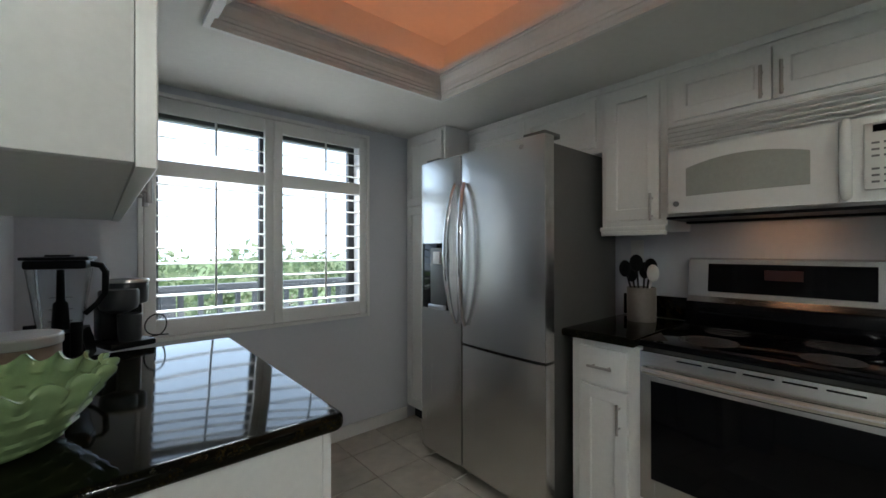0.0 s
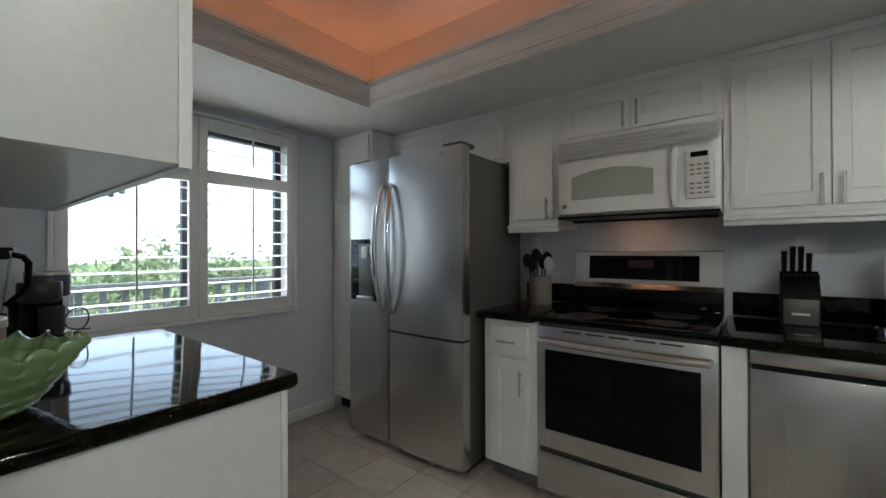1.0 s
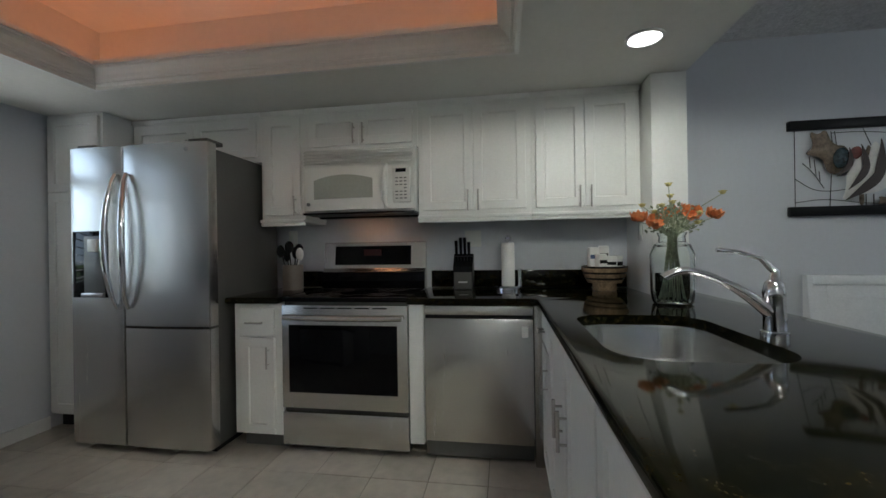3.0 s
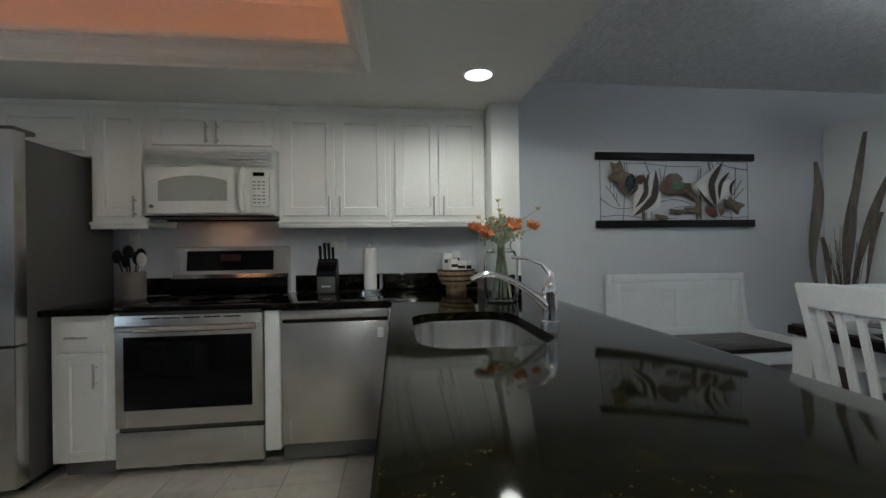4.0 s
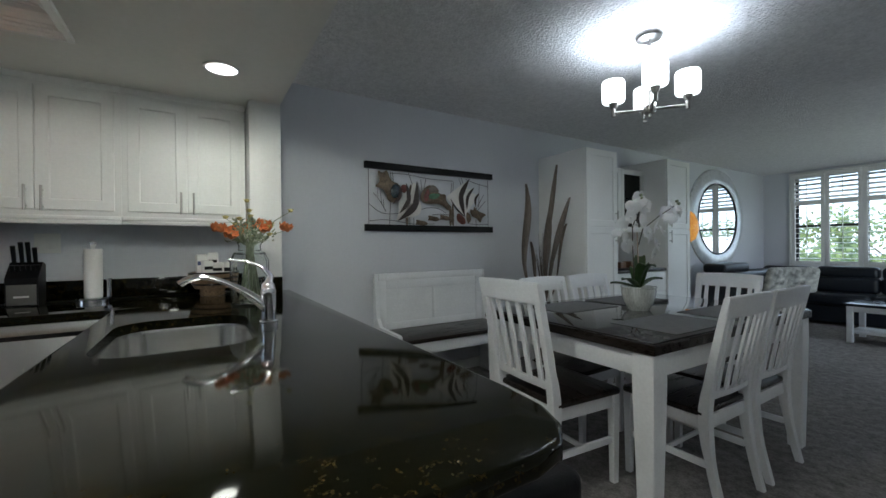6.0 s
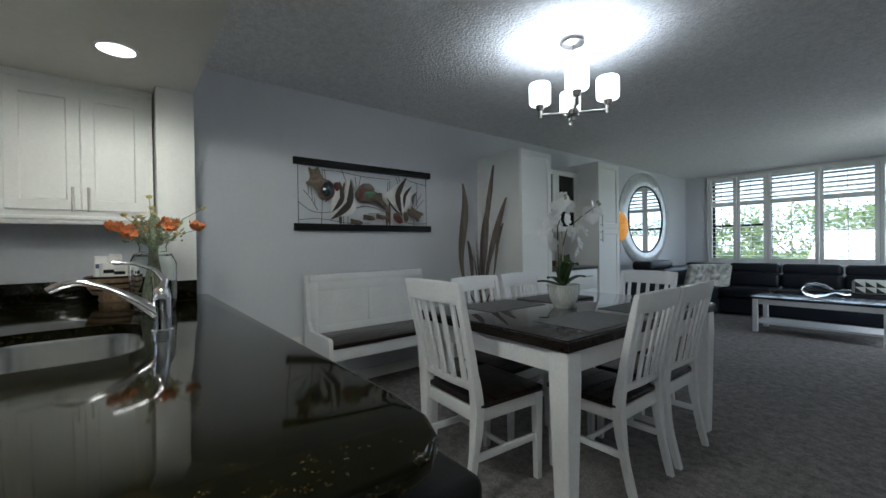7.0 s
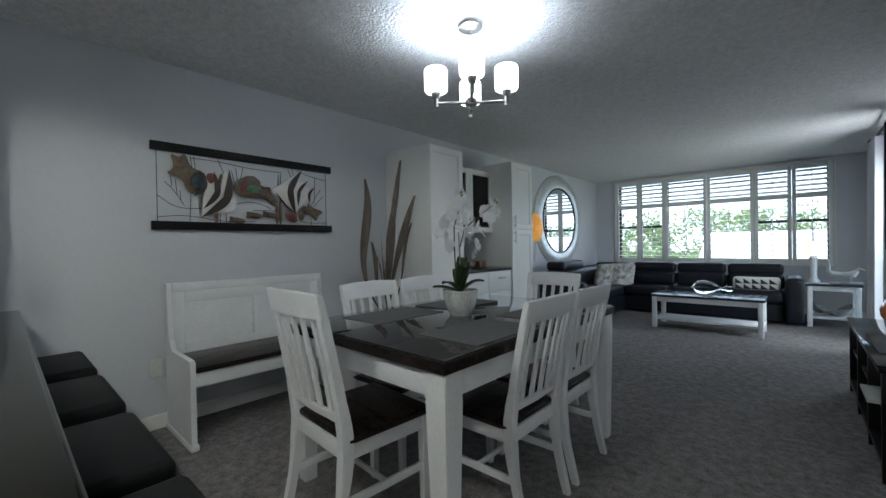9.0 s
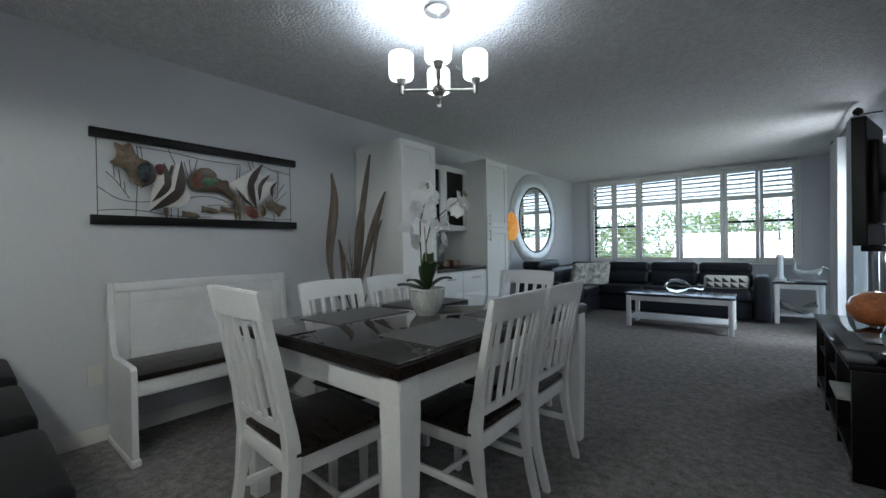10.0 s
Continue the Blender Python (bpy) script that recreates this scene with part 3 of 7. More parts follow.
def lettering(text, size, m, mat, parent, name="lettering"):
    """A line of text as a mesh in Blender's own font."""
    cu = bpy.data.curves.new(name, "FONT")
    cu.body, cu.size, cu.align_x, cu.align_y, cu.extrude = text, size, "CENTER", "CENTER", 0.0004
    ob = bpy.data.objects.new(name, cu)
    scene.collection.objects.link(ob)
    me = bpy.data.meshes.new_from_object(ob)
    bpy.data.objects.remove(ob)
    out = new(name, me)
    me.materials.clear()
    me.materials.append(mat)
    out.parent = parent
    out.matrix_basis = m
    return out


lettering("1203", 0.032, pose(0.375, 0.5688, 1.168, 83, 0, 0), DIGIT, bg, "clock")
REDLIT = material("dim_red_display", (0.03, 0.005, 0.004), rough=0.3, emit=0.01)
bx("display", (0.31, 0.5645, 1.145), (0.44, 0.5655, 1.19), REDLIT, bg)

# microwave above the range
mw = thing("microwave", (2.205, 1.305, 1.43), "white over-the-range microwave with a curved door", "microwave", "", -90)
MW, MH = 0.747, 0.41
bx("body", (0, 0.03, 0.0), (MW, KX - 2.205 - 0.004, MH), WHITEPL, mw, 0.004)


def mw_front(x0, x1, z0, z1, bulge, out):
    """Front sheet whose lower edge and face bow outwards over the whole width."""
    n = 14
    def y(x):
        return -bulge * (1 - (2 * x / MW - 1) ** 2) - out
    bm = bmesh.new()
    pts = [(x0 + (x1 - x0) * k / n, y(x0 + (x1 - x0) * k / n)) for k in range(n + 1)]
    pts += [(x, yy + 0.02) for x, yy in reversed(pts)]
    return prism(bm, pts, lambda u, v, w: (u, v, z0 + w), z1 - z0)


md = part("door", mw_front(0.006, 0.555, 0.012, 0.29, 0.045, -0.012), WHITEPL, mw, smooth=True)
part("control_side", mw_front(0.56, MW - 0.004, 0.012, 0.29, 0.045, -0.012), WHITEPL, mw, smooth=True)
# arched window
bm = surface(bmesh.new(), lambda u, v: (0.085 + 0.40 * u, -0.045 * (1 - (2 * (0.085 + 0.40 * u) / MW - 1) ** 2) + 0.0085, 0.085 + v * (0.15 - 0.03 * (2 * u - 1) ** 2)), 16, 1, 0.003)
part("door_window", bm, MWGLASS, md, "grey see-through oven window")
bx("control_panel", (0.615, -0.0295, 0.05), (0.725, 0.0, 0.265), WHITEPL, mw, 0.003)
bx("display", (0.635, -0.031, 0.235), (0.70, -0.0296, 0.258), BLACKGLASS, mw)
for r in range(7):
    for q in range(3):
        if r in (3,) and q < 2:
            continue
        bx("button_print", (0.632 + q * 0.027, -0.0302, 0.07 + r * 0.021), (0.65 + q * 0.027, -0.0296, 0.077 + r * 0.021), GREYTXT, mw)
bm = bmesh.new()
tube(bm, [(0.575, -0.03, 0.03), (0.575, -0.062, 0.06), (0.575, -0.07, 0.15), (0.575, -0.062, 0.25), (0.575, -0.03, 0.285)], [0.014, 0.016, 0.017, 0.016, 0.012], 12)
part("handle", bm, WHITEPL, md, smooth=True)
part("logo", tube(bmesh.new(), [(0.045, -0.004, 0.055), (0.045, -0.009, 0.055)], 0.012, 16), GREYTXT, md)
bm = bmesh.new()
for k in range(5):
    prism(bm, [(0.0, 0), (-0.014, -0.008), (-0.014, -0.013), (0.0, -0.006)], lambda u, v, w, k=k: (0.01 + w, u + 0.012, MH - 0.012 - k * 0.02 + v), MW - 0.02)
part("vent_grille", bm, WHITEPL, mw, "white louvred vent grille")
bx("lower_trim", (0.004, 0.0, -0.012), (MW - 0.004, 0.35, 0.0), BLACK, mw)
HOOD = material("hood_lamp", (1.0, 0.50, 0.26), emit=5.0)
# added lip that hides the hood lamps from the camera's low view
bx("added_lamp_lip", (0.02, 0.2, -0.023), (MW - 0.02, 0.25, -0.0125), BLACK, mw)
for k in (0.30, 0.42):
    bx("hood_lamp", (k - 0.022, 0.262, -0.016), (k + 0.022, 0.295, -0.0125), HOOD, mw, 0.002)

# base units on the oven wall
BX = 1.985
b1 = thing("base_cabinet", (BX, 1.638, 0), "narrow white shaker base cabinet with a drawer", "cabinet", "base cabinets", -90)
bx("body", (0, 0, 0.09), (0.311, 0.6, 0.874), CAB, b1)
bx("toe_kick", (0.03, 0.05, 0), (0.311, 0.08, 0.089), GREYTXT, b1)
flat_front(b1, "drawer", 0.045, 0.265, 0.685, 0.845, (0.155, 0.765, False), 0.11)
shaker(b1, "door", 0.045, 0.265, 0.10, 0.67, (0.235, 0.56, True))
tagged(bx("filler_panel", (BX - 0.012, 0.47, 0.09), (2.55, 0.552, 0.874), CAB, r=0.003), "white filler panel between range and dishwasher", "panel")
tagged(bx("filler_panel", (BX - 0.006, -0.19, 0.0), (2.55, -0.14, 0.874), STEEL, r=0.003), "grey steel filler panel beside the dishwasher", "panel")
dw = thing("dishwasher", (BX - 0.008, 0.466, 0), "stainless steel dishwasher with a pocket handle", "dishwasher", "", -90)
bx("body", (0.003, 0.03, 0.02), (0.60, 0.57, 0.87), GREYSIDE, dw)
bx("door", (0.002, -0.006, 0.115), (0.602, 0.029, 0.80), STEEL, dw, 0.006)
bx("control_strip", (0.002, -0.006, 0.818), (0.602, 0.029, 0.872), STEEL, dw, 0.006)
bx("pocket_handle", (0.01, 0.004, 0.80), (0.594, 0.028, 0.818), BLACK, dw)
bx("toe_panel", (0.01, 0.05, 0.01), (0.594, 0.07, 0.112), BLACK, dw)
bx("sticker", (0.54, -0.0068, 0.70), (0.575, -0.0061, 0.76), WHITEPL, dw)

# counters
counter_outline = [(2.585, -0.5), (2.585, 0.555), (1.94, 0.555), (1.94, -0.12), (1.925, -0.145), (1.90, -0.157)]
pen = [(-0.02, -0.157), (-0.10, -0.175), (-0.165, -0.22), (-0.19, -0.29), (-0.19, -0.93), (-0.175, -0.995), (-0.13, -1.045), (-0.06, -1.075), (0.05, -1.085), (WX - 0.004, -1.085), (WX - 0.004, EDGE - 0.004), (2.136, EDGE - 0.004), (2.136, EDGE + 0.19), (2.585, EDGE + 0.19)]
sink_hole = rounded(0.79, 1.45, -0.70, -0.25, (0.13, 0.13, 0.13, 0.13), 7)
ct = tagged(part("countertop", slab(bmesh.new(), counter_outline + pen, 0.876, 0.914, 0.012, [sink_hole]), GRANITE, smooth=True), "polished black granite peninsula countertop with gold flecks", "countertop")
tagged(part("countertop", slab(bmesh.new(), [(1.94, 1.33), (2.585, 1.33), (2.585, 1.67), (1.94, 1.67)], 0.876, 0.914, 0.012), GRANITE, smooth=True), "short polished black granite countertop beside the fridge", "countertop")
for a, b in (((2.586, -0.79, 0.915), (KX - 0.001, 0.53, 1.032)), ((2.586, 1.345, 0.915), (KX - 0.001, 1.67, 1.032)), ((2.115, EDGE + 0.003, 0.9145), (2.1385, EDGE + 0.183, 1.03))):
    tagged(bx("backsplash", a, b, GRANITE, r=0.003), "low black granite backsplash strip", "backsplash", kind="structure")

# sink and faucet
sk = thing("sink", (1.12, -0.475, 0.70), "undermount stainless steel kitchen sink bowl", "sink")
bm = bmesh.new()
rings = []
for o, z in ((-0.012, 0.1755), (0.004, 0.1755), (0.006, 0.16), (0.012, 0.06), (0.018, 0.035), (0.032, 0.015), (0.05, 0.006), (0.07, 0.003), (0.09, 0.0025)):
    rings.append([bm.verts.new((p[0] - 1.12, p[1] + 0.475, z)) for p in inset(sink_hole, o)])
for a, b in zip(rings, rings[1:]):
    for k in range(len(a)):
        bm.faces.new((a[k - 1], a[k], b[k], b[k - 1]))
bm.faces.new(rings[-1])
part("bowl", bm, STEEL_H, sk, smooth=True)
part("drain", lathe(bmesh.new(), [(0.045, 0.0045), (0.045, 0.008), (0.035, 0.008), (0.03, 0.006), (0.001, 0.006)], 24), CHROME, sk, smooth=True)

fa = thing("faucet", (1.07, -0.755, 0.914), "chrome single-lever kitchen faucet with an arched spout", "faucet", rz=0)
part("base", lathe(bmesh.new(), [(0.033, 0), (0.033, 0.02), (0.027, 0.025), (0.026, 0.14), (0.028, 0.15), (0.022, 0.185), (0.012, 0.195), (0.001, 0.197)], 24), CHROME, fa, smooth=True)
pts = []
for k in range(17):
    u = k / 16
    pts.append((0.03 * u, 0.01 + 0.27 * u, 0.085 + 0.15 * (1 - (1 - u) ** 2.1) - 0.035 * max(0, (u - 0.7) / 0.3) ** 2))
part("spout", tube(bmesh.new(), pts, [0.022 - 0.010 * min(1, k / 7) + 0.0025 * (k > 12) for k in range(17)], 14), CHROME, fa, smooth=True)
pts = [(0, 0.0, 0.18), (0.01, -0.01, 0.22), (0.02, 0.02, 0.265), (0.03, 0.075, 0.29), (0.035, 0.13, 0.297)]
part("lever", tube(bmesh.new(), pts, [0.016, 0.012, 0.008, 0.007, 0.008], 12), CHROME, fa, smooth=True)

fa.scale = (1.1, 1.02, 0.86)

# peninsula cabinets, fronts to the kitchen
PY = -0.195
xs = [1.955, 1.60, 1.14, 0.68, 0.25]
for k, (xa, xb) in enumerate(zip(xs, xs[1:])):
    c = thing("base_cabinet", (xa, PY, 0), "white shaker base cabinet under the peninsula", "cabinet", "base cabinets", 180)
    w = xa - xb
    sink_unit = k in (1, 2)
    bx("body", (0, 0, 0.09), (w - 0.001, 0.58, 0.69 if sink_unit else 0.874), CAB, c)
    if sink_unit:
        bx("face_frame", (0, 0, 0.6905), (w - 0.001, 0.03, 0.874), CAB, c)
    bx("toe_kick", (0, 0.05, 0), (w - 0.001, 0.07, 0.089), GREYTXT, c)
    if k == 0:
        flat_front(c, "drawer", 0.05, w - 0.01, 0.71, 0.85, (w / 2, 0.78, False), 0.1)
        shaker(c, "door", 0.05, w - 0.01, 0.10, 0.695, (w - 0.05, 0.58, True))
    else:
        shaker(c, "door", 0.01, w - 0.01, 0.10, 0.85, (0.05 if k % 2 == 0 else w - 0.05, 0.60, True))
tagged(bx("peninsula_back_panel", (0.0, -0.80, 0), (WX - 0.002, -0.777, 0.874), WALL, r=0.003), "painted back panel of the peninsula facing the dining room", "panel")
tagged(bx("peninsula_end_panel", (-0.02, -0.776, 0), (0.249, PY - 0.002, 0.874), CAB, r=0.003), "white end panel of the peninsula", "panel")

# counter by the window
lc = thing("base_cabinet", (0.655, 1.485, 0), "white base cabinet under the window counter", "cabinet", "base cabinets", 90)
bx("body", (0, 0, 0.09), (1.0, 0.65, 0.874), CAB, lc)
bx("toe_kick", (0.03, 0.05, 0), (0.98, 0.07, 0.089), GREYTXT, lc)
bx("end_panel", (-0.02, -0.002, 0.0), (-0.0005, 0.65, 0.874), CAB, lc, 0.002)
bx("corner_post", (-0.022, -0.022, 0.0), (0.03, -0.0025, 0.874), CAB, lc, 0.002)
for k in range(2):
    flat_front(lc, "drawer", 0.045 + 0.48 * k, 0.505 + 0.48 * k, 0.70, 0.85, (0.27 + 0.48 * k, 0.78, False), 0.11)
    shaker(lc, "door", 0.045 + 0.48 * k, 0.505 + 0.48 * k, 0.10, 0.685, (0.10 + 0.36 * k + 0.1, 0.58, True))
tagged(part("countertop", slab(bmesh.new(), rounded(0.004, 0.705, 1.437, 2.50, (0, 0.03, 0.02, 0), 4), 0.876, 0.914, 0.014), GRANITE, smooth=True), "polished black granite countertop by the window", "countertop")

lu = thing("upper_cabinet", (0.305, 1.14, 1.378), "white shaker upper cabinet over the window counter", "cabinet", UPG, 90)
bx("body", (0.012, 0, 0), (1.05, 0.292, 0.756), CAB, lu)
bx("end_panel", (0.0, 0.0, 0.0), (0.0115, 0.292, 0.756), CAB, lu, 0.001)
for k, hx in ((0, 0.49), (1, 0.58)):
    shaker(lu, "door", 0.002 + 0.525 * k, 0.523 + 0.525 * k, -0.004, 0.75, (hx, 0.07, True), 0.13)

# recessed light in the kitchen ceiling, and two unseen copies added as fill
LEDWHITE = material("lit_diffuser", (0.93, 0.97, 1.0), emit=1.2)
rc = thing("recessed_light", (1.735, -0.638, ZK), "round recessed ceiling light, lit; two of the three are added fill", "ceiling light", "recessed lights")
part("ring", lathe(bmesh.new(), [(0.072, -0.001), (0.085, -0.001), (0.085, -0.006), (0.072, -0.009), (0.072, -0.001)], 40), TRIM, rc, smooth=True)
part("diffuser", lathe(bmesh.new(), [(0.0715, -0.002), (0.0715, -0.005), (0.0005, -0.005)], 40), LEDWHITE, rc)
# the first lamp is the visible light's; the other two only brighten the rooms
for k, (x, y, watt, cone) in enumerate(((1.735, -0.638, 2.5, 150), (-0.75, -0.45, 7.5, 178), (0.45, -0.55, 12, 178))):
    if k:
        copy_thing(rc, Matrix.Translation((x, y, ZK)))
    lamp("recessed_and_fill_lamp", "SPOT", look((x, y, ZK - 0.03), (x, y, 0)), watt, (0.94, 0.985, 0.90), radius=0.07, cone=radians(cone), blend=0.8 if k == 0 else 0.12)

# ---- dining room ----
ch = thing("chandelier", (0.733, -2.75, ZD), "brushed nickel chandelier with four frosted glass shades, lit", "chandelier", rz=39)
part("canopy", lathe(bmesh.new(), [(0.075, 0), (0.075, -0.012), (0.066, -0.026), (0.02, -0.032), (0.001, -0.033)], 32), NICKEL, ch, smooth=True)
bm = bmesh.new()
for k in range(6):
    n, c = 14, -0.046 - 0.024 * k
    pts = []
    for q in range(n + 1):
        a = 2 * math.pi * q / n
        p = (0.008 * math.cos(a), 0, c + 0.016 * math.sin(a))
        pts.append(p if k % 2 else (0, p[0], p[2]))
    tube(bm, pts, 0.0022, 6)
part("chain", bm, NICKEL, ch, smooth=True)
ZA = -0.43
part("stem", lathe(bmesh.new(), [(0.008, -0.185), (0.008, ZA + 0.03), (0.032, ZA + 0.018), (0.034, ZA - 0.012), (0.028, ZA - 0.022), (0.01, ZA - 0.026), (0.009, ZA - 0.04), (0.012, ZA - 0.045), (0.001, ZA - 0.053)], 24), NICKEL, ch, smooth=True)
SHADE = material("lit_frosted_glass", (0.86, 0.95, 1.0), rough=0.4, emit=1.3)
for k in range(4):
    a = radians(90 * k)
    r = 0.192
    cx, cy = r * math.cos(a), r * math.sin(a)
    arm = part("arm", tube(bmesh.new(), [(0.03 * math.cos(a), 0.03 * math.sin(a), ZA), (cx, cy, ZA)], 0.0085, 10), NICKEL, ch, smooth=True)
    part("cup", lathe(bmesh.new(), [(0.012, ZA - 0.02), (0.012, ZA + 0.025), (0.018, ZA + 0.028), (0.027, ZA + 0.057), (0.02, ZA + 0.06)], 20, (cx, cy, 0)), NICKEL, arm, smooth=True)
    part("shade", lathe(bmesh.new(), [(0.03, ZA + 0.06), (0.058, ZA + 0.064), (0.063, ZA + 0.075), (0.064, ZA + 0.178), (0.059, ZA + 0.188), (0.055, ZA + 0.183), (0.054, ZA + 0.08), (0.03, ZA + 0.068), (0.03, ZA + 0.06)], 32, (cx, cy, 0)), SHADE, arm, "frosted glass drum shade, lit", smooth=True)
for k in range(4):
    a = radians(39 + 90 * k)
    x, y = 0.733 + 0.192 * math.cos(a), -2.75 + 0.192 * math.sin(a)
    lamp("bulb", "SPOT", look((x, y, ZD + ZA + 0.14), (x, y, 5)), 1.7, (0.76, 0.85, 1.0), radius=0.04, cone=radians(165), blend=0.6)

TR = -1.0   # slight turn of the table group
tb = thing("dining_table", (0.744, -2.691, FZ), "white dining table with a glass-covered dark wood top", "table", rz=TR)
TWX, TLY, TH = 0.517, 0.74, 0.746
part("tabletop", box(bmesh.new(), (-TWX, -TLY, TH - 0.028), (TWX, TLY, TH + 0.012), 0.004), DARKWOOD, tb, "dark stained wooden top")
TGLASS = material("table_glass", (0.03, 0.028, 0.027), rough=0.03, vary=0.1, coat=0.5)
bx("glass_sheet", (-TWX + 0.01, -TLY + 0.01, TH + 0.0125), (TWX - 0.01, TLY - 0.01, TH + 0.019), TGLASS, tb, 0.002, "polished glass sheet on the top")
for sx in (-1, 1):
    for sy in (-1, 1):
        x, y = sx * (TWX - 0.055), sy * (TLY - 0.055)
        bm = bmesh.new()
        q, p = 0.044, 0.032
        vs = [bm.verts.new((x + a * q, y + b * q, TH - 0.029)) for a, b in ((-1, -1), (1, -1), (1, 1), (-1, 1))]
        vm = [bm.verts.new((x + a * q, y + b * q, TH - 0.14)) for a, b in ((-1, -1), (1, -1), (1, 1), (-1, 1))]
        vb = [bm.verts.new((x + a * p, y + b * p, 0.0)) for a, b in ((-1, -1), (1, -1), (1, 1), (-1, 1))]
        bm.faces.new(vs), bm.faces.new(vb[::-1])
        for u, v in ((vs, vm), (vm, vb)):
            for k in range(4):
                bm.faces.new((u[k], u[(k + 1) % 4], v[(k + 1) % 4], v[k]))
        bmesh.ops.bevel(bm, geom=[e for e in bm.edges if abs(e.verts[0].co.z - e.verts[1].co.z) > 0.05], offset=0.005, segments=2, affect="EDGES")
        part("leg", bm, FURN, tb, smooth=True)
for a, b in (((-TWX + 0.099, -TLY + 0.03), (TWX - 0.099, -TLY + 0.052)), ((-TWX + 0.099, TLY - 0.052), (TWX - 0.099, TLY - 0.03)), ((-TWX + 0.03, -TLY + 0.099), (-TWX + 0.052, TLY - 0.099)), ((TWX - 0.052, -TLY + 0.099), (TWX - 0.03, TLY - 0.099))):
    bx("apron", (*a, TH - 0.125), (*b, TH - 0.029), FURN, tb, 0.003)

MAT = material("woven_grey_placemat", (0.115, 0.115, 0.118), rough=0.8, vary=0.12, scale=20, fine=220, bump=0.4, bump_scale=300)
for lx, ly, rot in ((-0.325, 0.30, 0), (-0.325, -0.25, 0), (0.28, 0.27, 0), (0.28, -0.25, 0)):
    q = pose(0.744, -2.691, FZ + TH + 0.0192, 0, 0, TR) @ Vector((lx, ly, 0))
    o = bx("placemat", (-0.152, -0.225, 0), (0.152, 0.225, 0.003), MAT, r=0.001)
    o.matrix_world = pose(*q, 0, 0, TR)
    tagged(o, "grey woven placemat on the glass table", "placemat", "placemats")


def chair_pose(x, y, rz):
    return pose(x, y, FZ, 0, 0, rz) @ Matrix.Scale(0.94, 4)


def dining_chair():
    """Local: the back at y = 0 side towards +y, the seat reaching to -y."""
    c = thing("dining_chair", (0, 0, 0), "white painted slat-back dining chair with a dark wooden seat", "chair", "chairs round the table")
    w = 0.215
    def back_y(z):
        if z < 0.45:
            return 0.075 * (1 - z / 0.45) ** 1.6
        return 0.115 * ((z - 0.45) / 0.6) ** 1.25
    for s in (-1, 1):
        bm = bmesh.new()
        n = 16
        rings = []
        for k in range(n + 1):
            z = 1.0 * k / n
            hw = 0.017 + (0.006 if 0.3 < z < 0.6 else 0)
            th = 0.017 + 0.009 * math.exp(-((z - 0.45) / 0.2) ** 2)
            x = s * (w - 0.012 + 0.012 * z)
            rings.append([bm.verts.new((x + a * hw, back_y(z) + b * th, z)) for a, b in ((-1, -1), (1, -1), (1, 1), (-1, 1))])
        for a, b in zip(rings, rings[1:]):
            for k in range(4):
                bm.faces.new((a[k], a[(k + 1) % 4], b[(k + 1) % 4], b[k]))
        bm.faces.new(rings[0][::-1]), bm.faces.new(rings[-1])
        bmesh.ops.bevel(bm, geom=[e for e in bm.edges if abs(e.verts[0].co.z - e.verts[1].co.z) > 0.02], offset=0.004, segments=1, affect="EDGES")
        part("back_leg", bm, FURN, c, smooth=True)
    def rail(name, z0, z1, curve, th, ww, rise=0.0):
        bm = bmesh.new()
        n = 10
        rows = []
        for k in range(n + 1):
            u = 2 * k / n - 1
            x = u * ww
            o = curve * (1 - u * u)
            up = rise * (1 - u * u)
            rows.append([bm.verts.new(p) for p in ((x, back_y(z0) + o - th, z0), (x, back_y(z0) + o + th, z0), (x, back_y(z1) + o + th, z1 + up), (x, back_y(z1) + o - th, z1 + up))])
        for a, b in zip(rows, rows[1:]):
            for k in range(4):
                bm.faces.new((a[k], a[(k + 1) % 4], b[(k + 1) % 4], b[k]))
        bm.faces.new(rows[0][::-1]), bm.faces.new(rows[-1])
        es = [e for e in bm.edges if abs(e.verts[0].co.x - e.verts[1].co.x) > 0.01]
        bmesh.ops.bevel(bm, geom=es, offset=0.005, segments=2, affect="EDGES")
        return part(name, bm, FURN, c, smooth=True)
    rail("top_rail", 0.935, 1.035, 0.024, 0.013, w + 0.022, 0.008)
    rail("lower_rail", 0.535, 0.575, 0.018, 0.011, w - 0.012)
    for k in range(5):
        u = (k - 2) / 2 * 0.70
        x = u * w
        o = 0.021 * (1 - u * u)
        bm = bmesh.new()
        n = 6
        rings = []
        for j in range(n + 1):
            z = 0.57 + 0.37 * j / n
            hw = 0.0155 - 0.003 * j / n
            rings.append([bm.verts.new((x * (1 + 0.04 * j / n) + a * hw, back_y(z) + o + b * 0.006, z)) for a, b in ((-1, -1), (1, -1), (1, 1), (-1, 1))])
        for a, b in zip(rings, rings[1:]):
            for q in range(4):
                bm.faces.new((a[q], a[(q + 1) % 4], b[(q + 1) % 4], b[q]))
        bm.faces.new(rings[0][::-1]), bm.faces.new(rings[-1])
        part("slat", bm, FURN, c, smooth=True)
    part("seat", slab(bmesh.new(), rounded(-0.232, 0.232, -0.43, 0.005, (0.03, 0.03, 0.01, 0.01), 4), 0.452, 0.482, 0.011), DARKWOOD, c, "dark stained wooden seat", smooth=True)
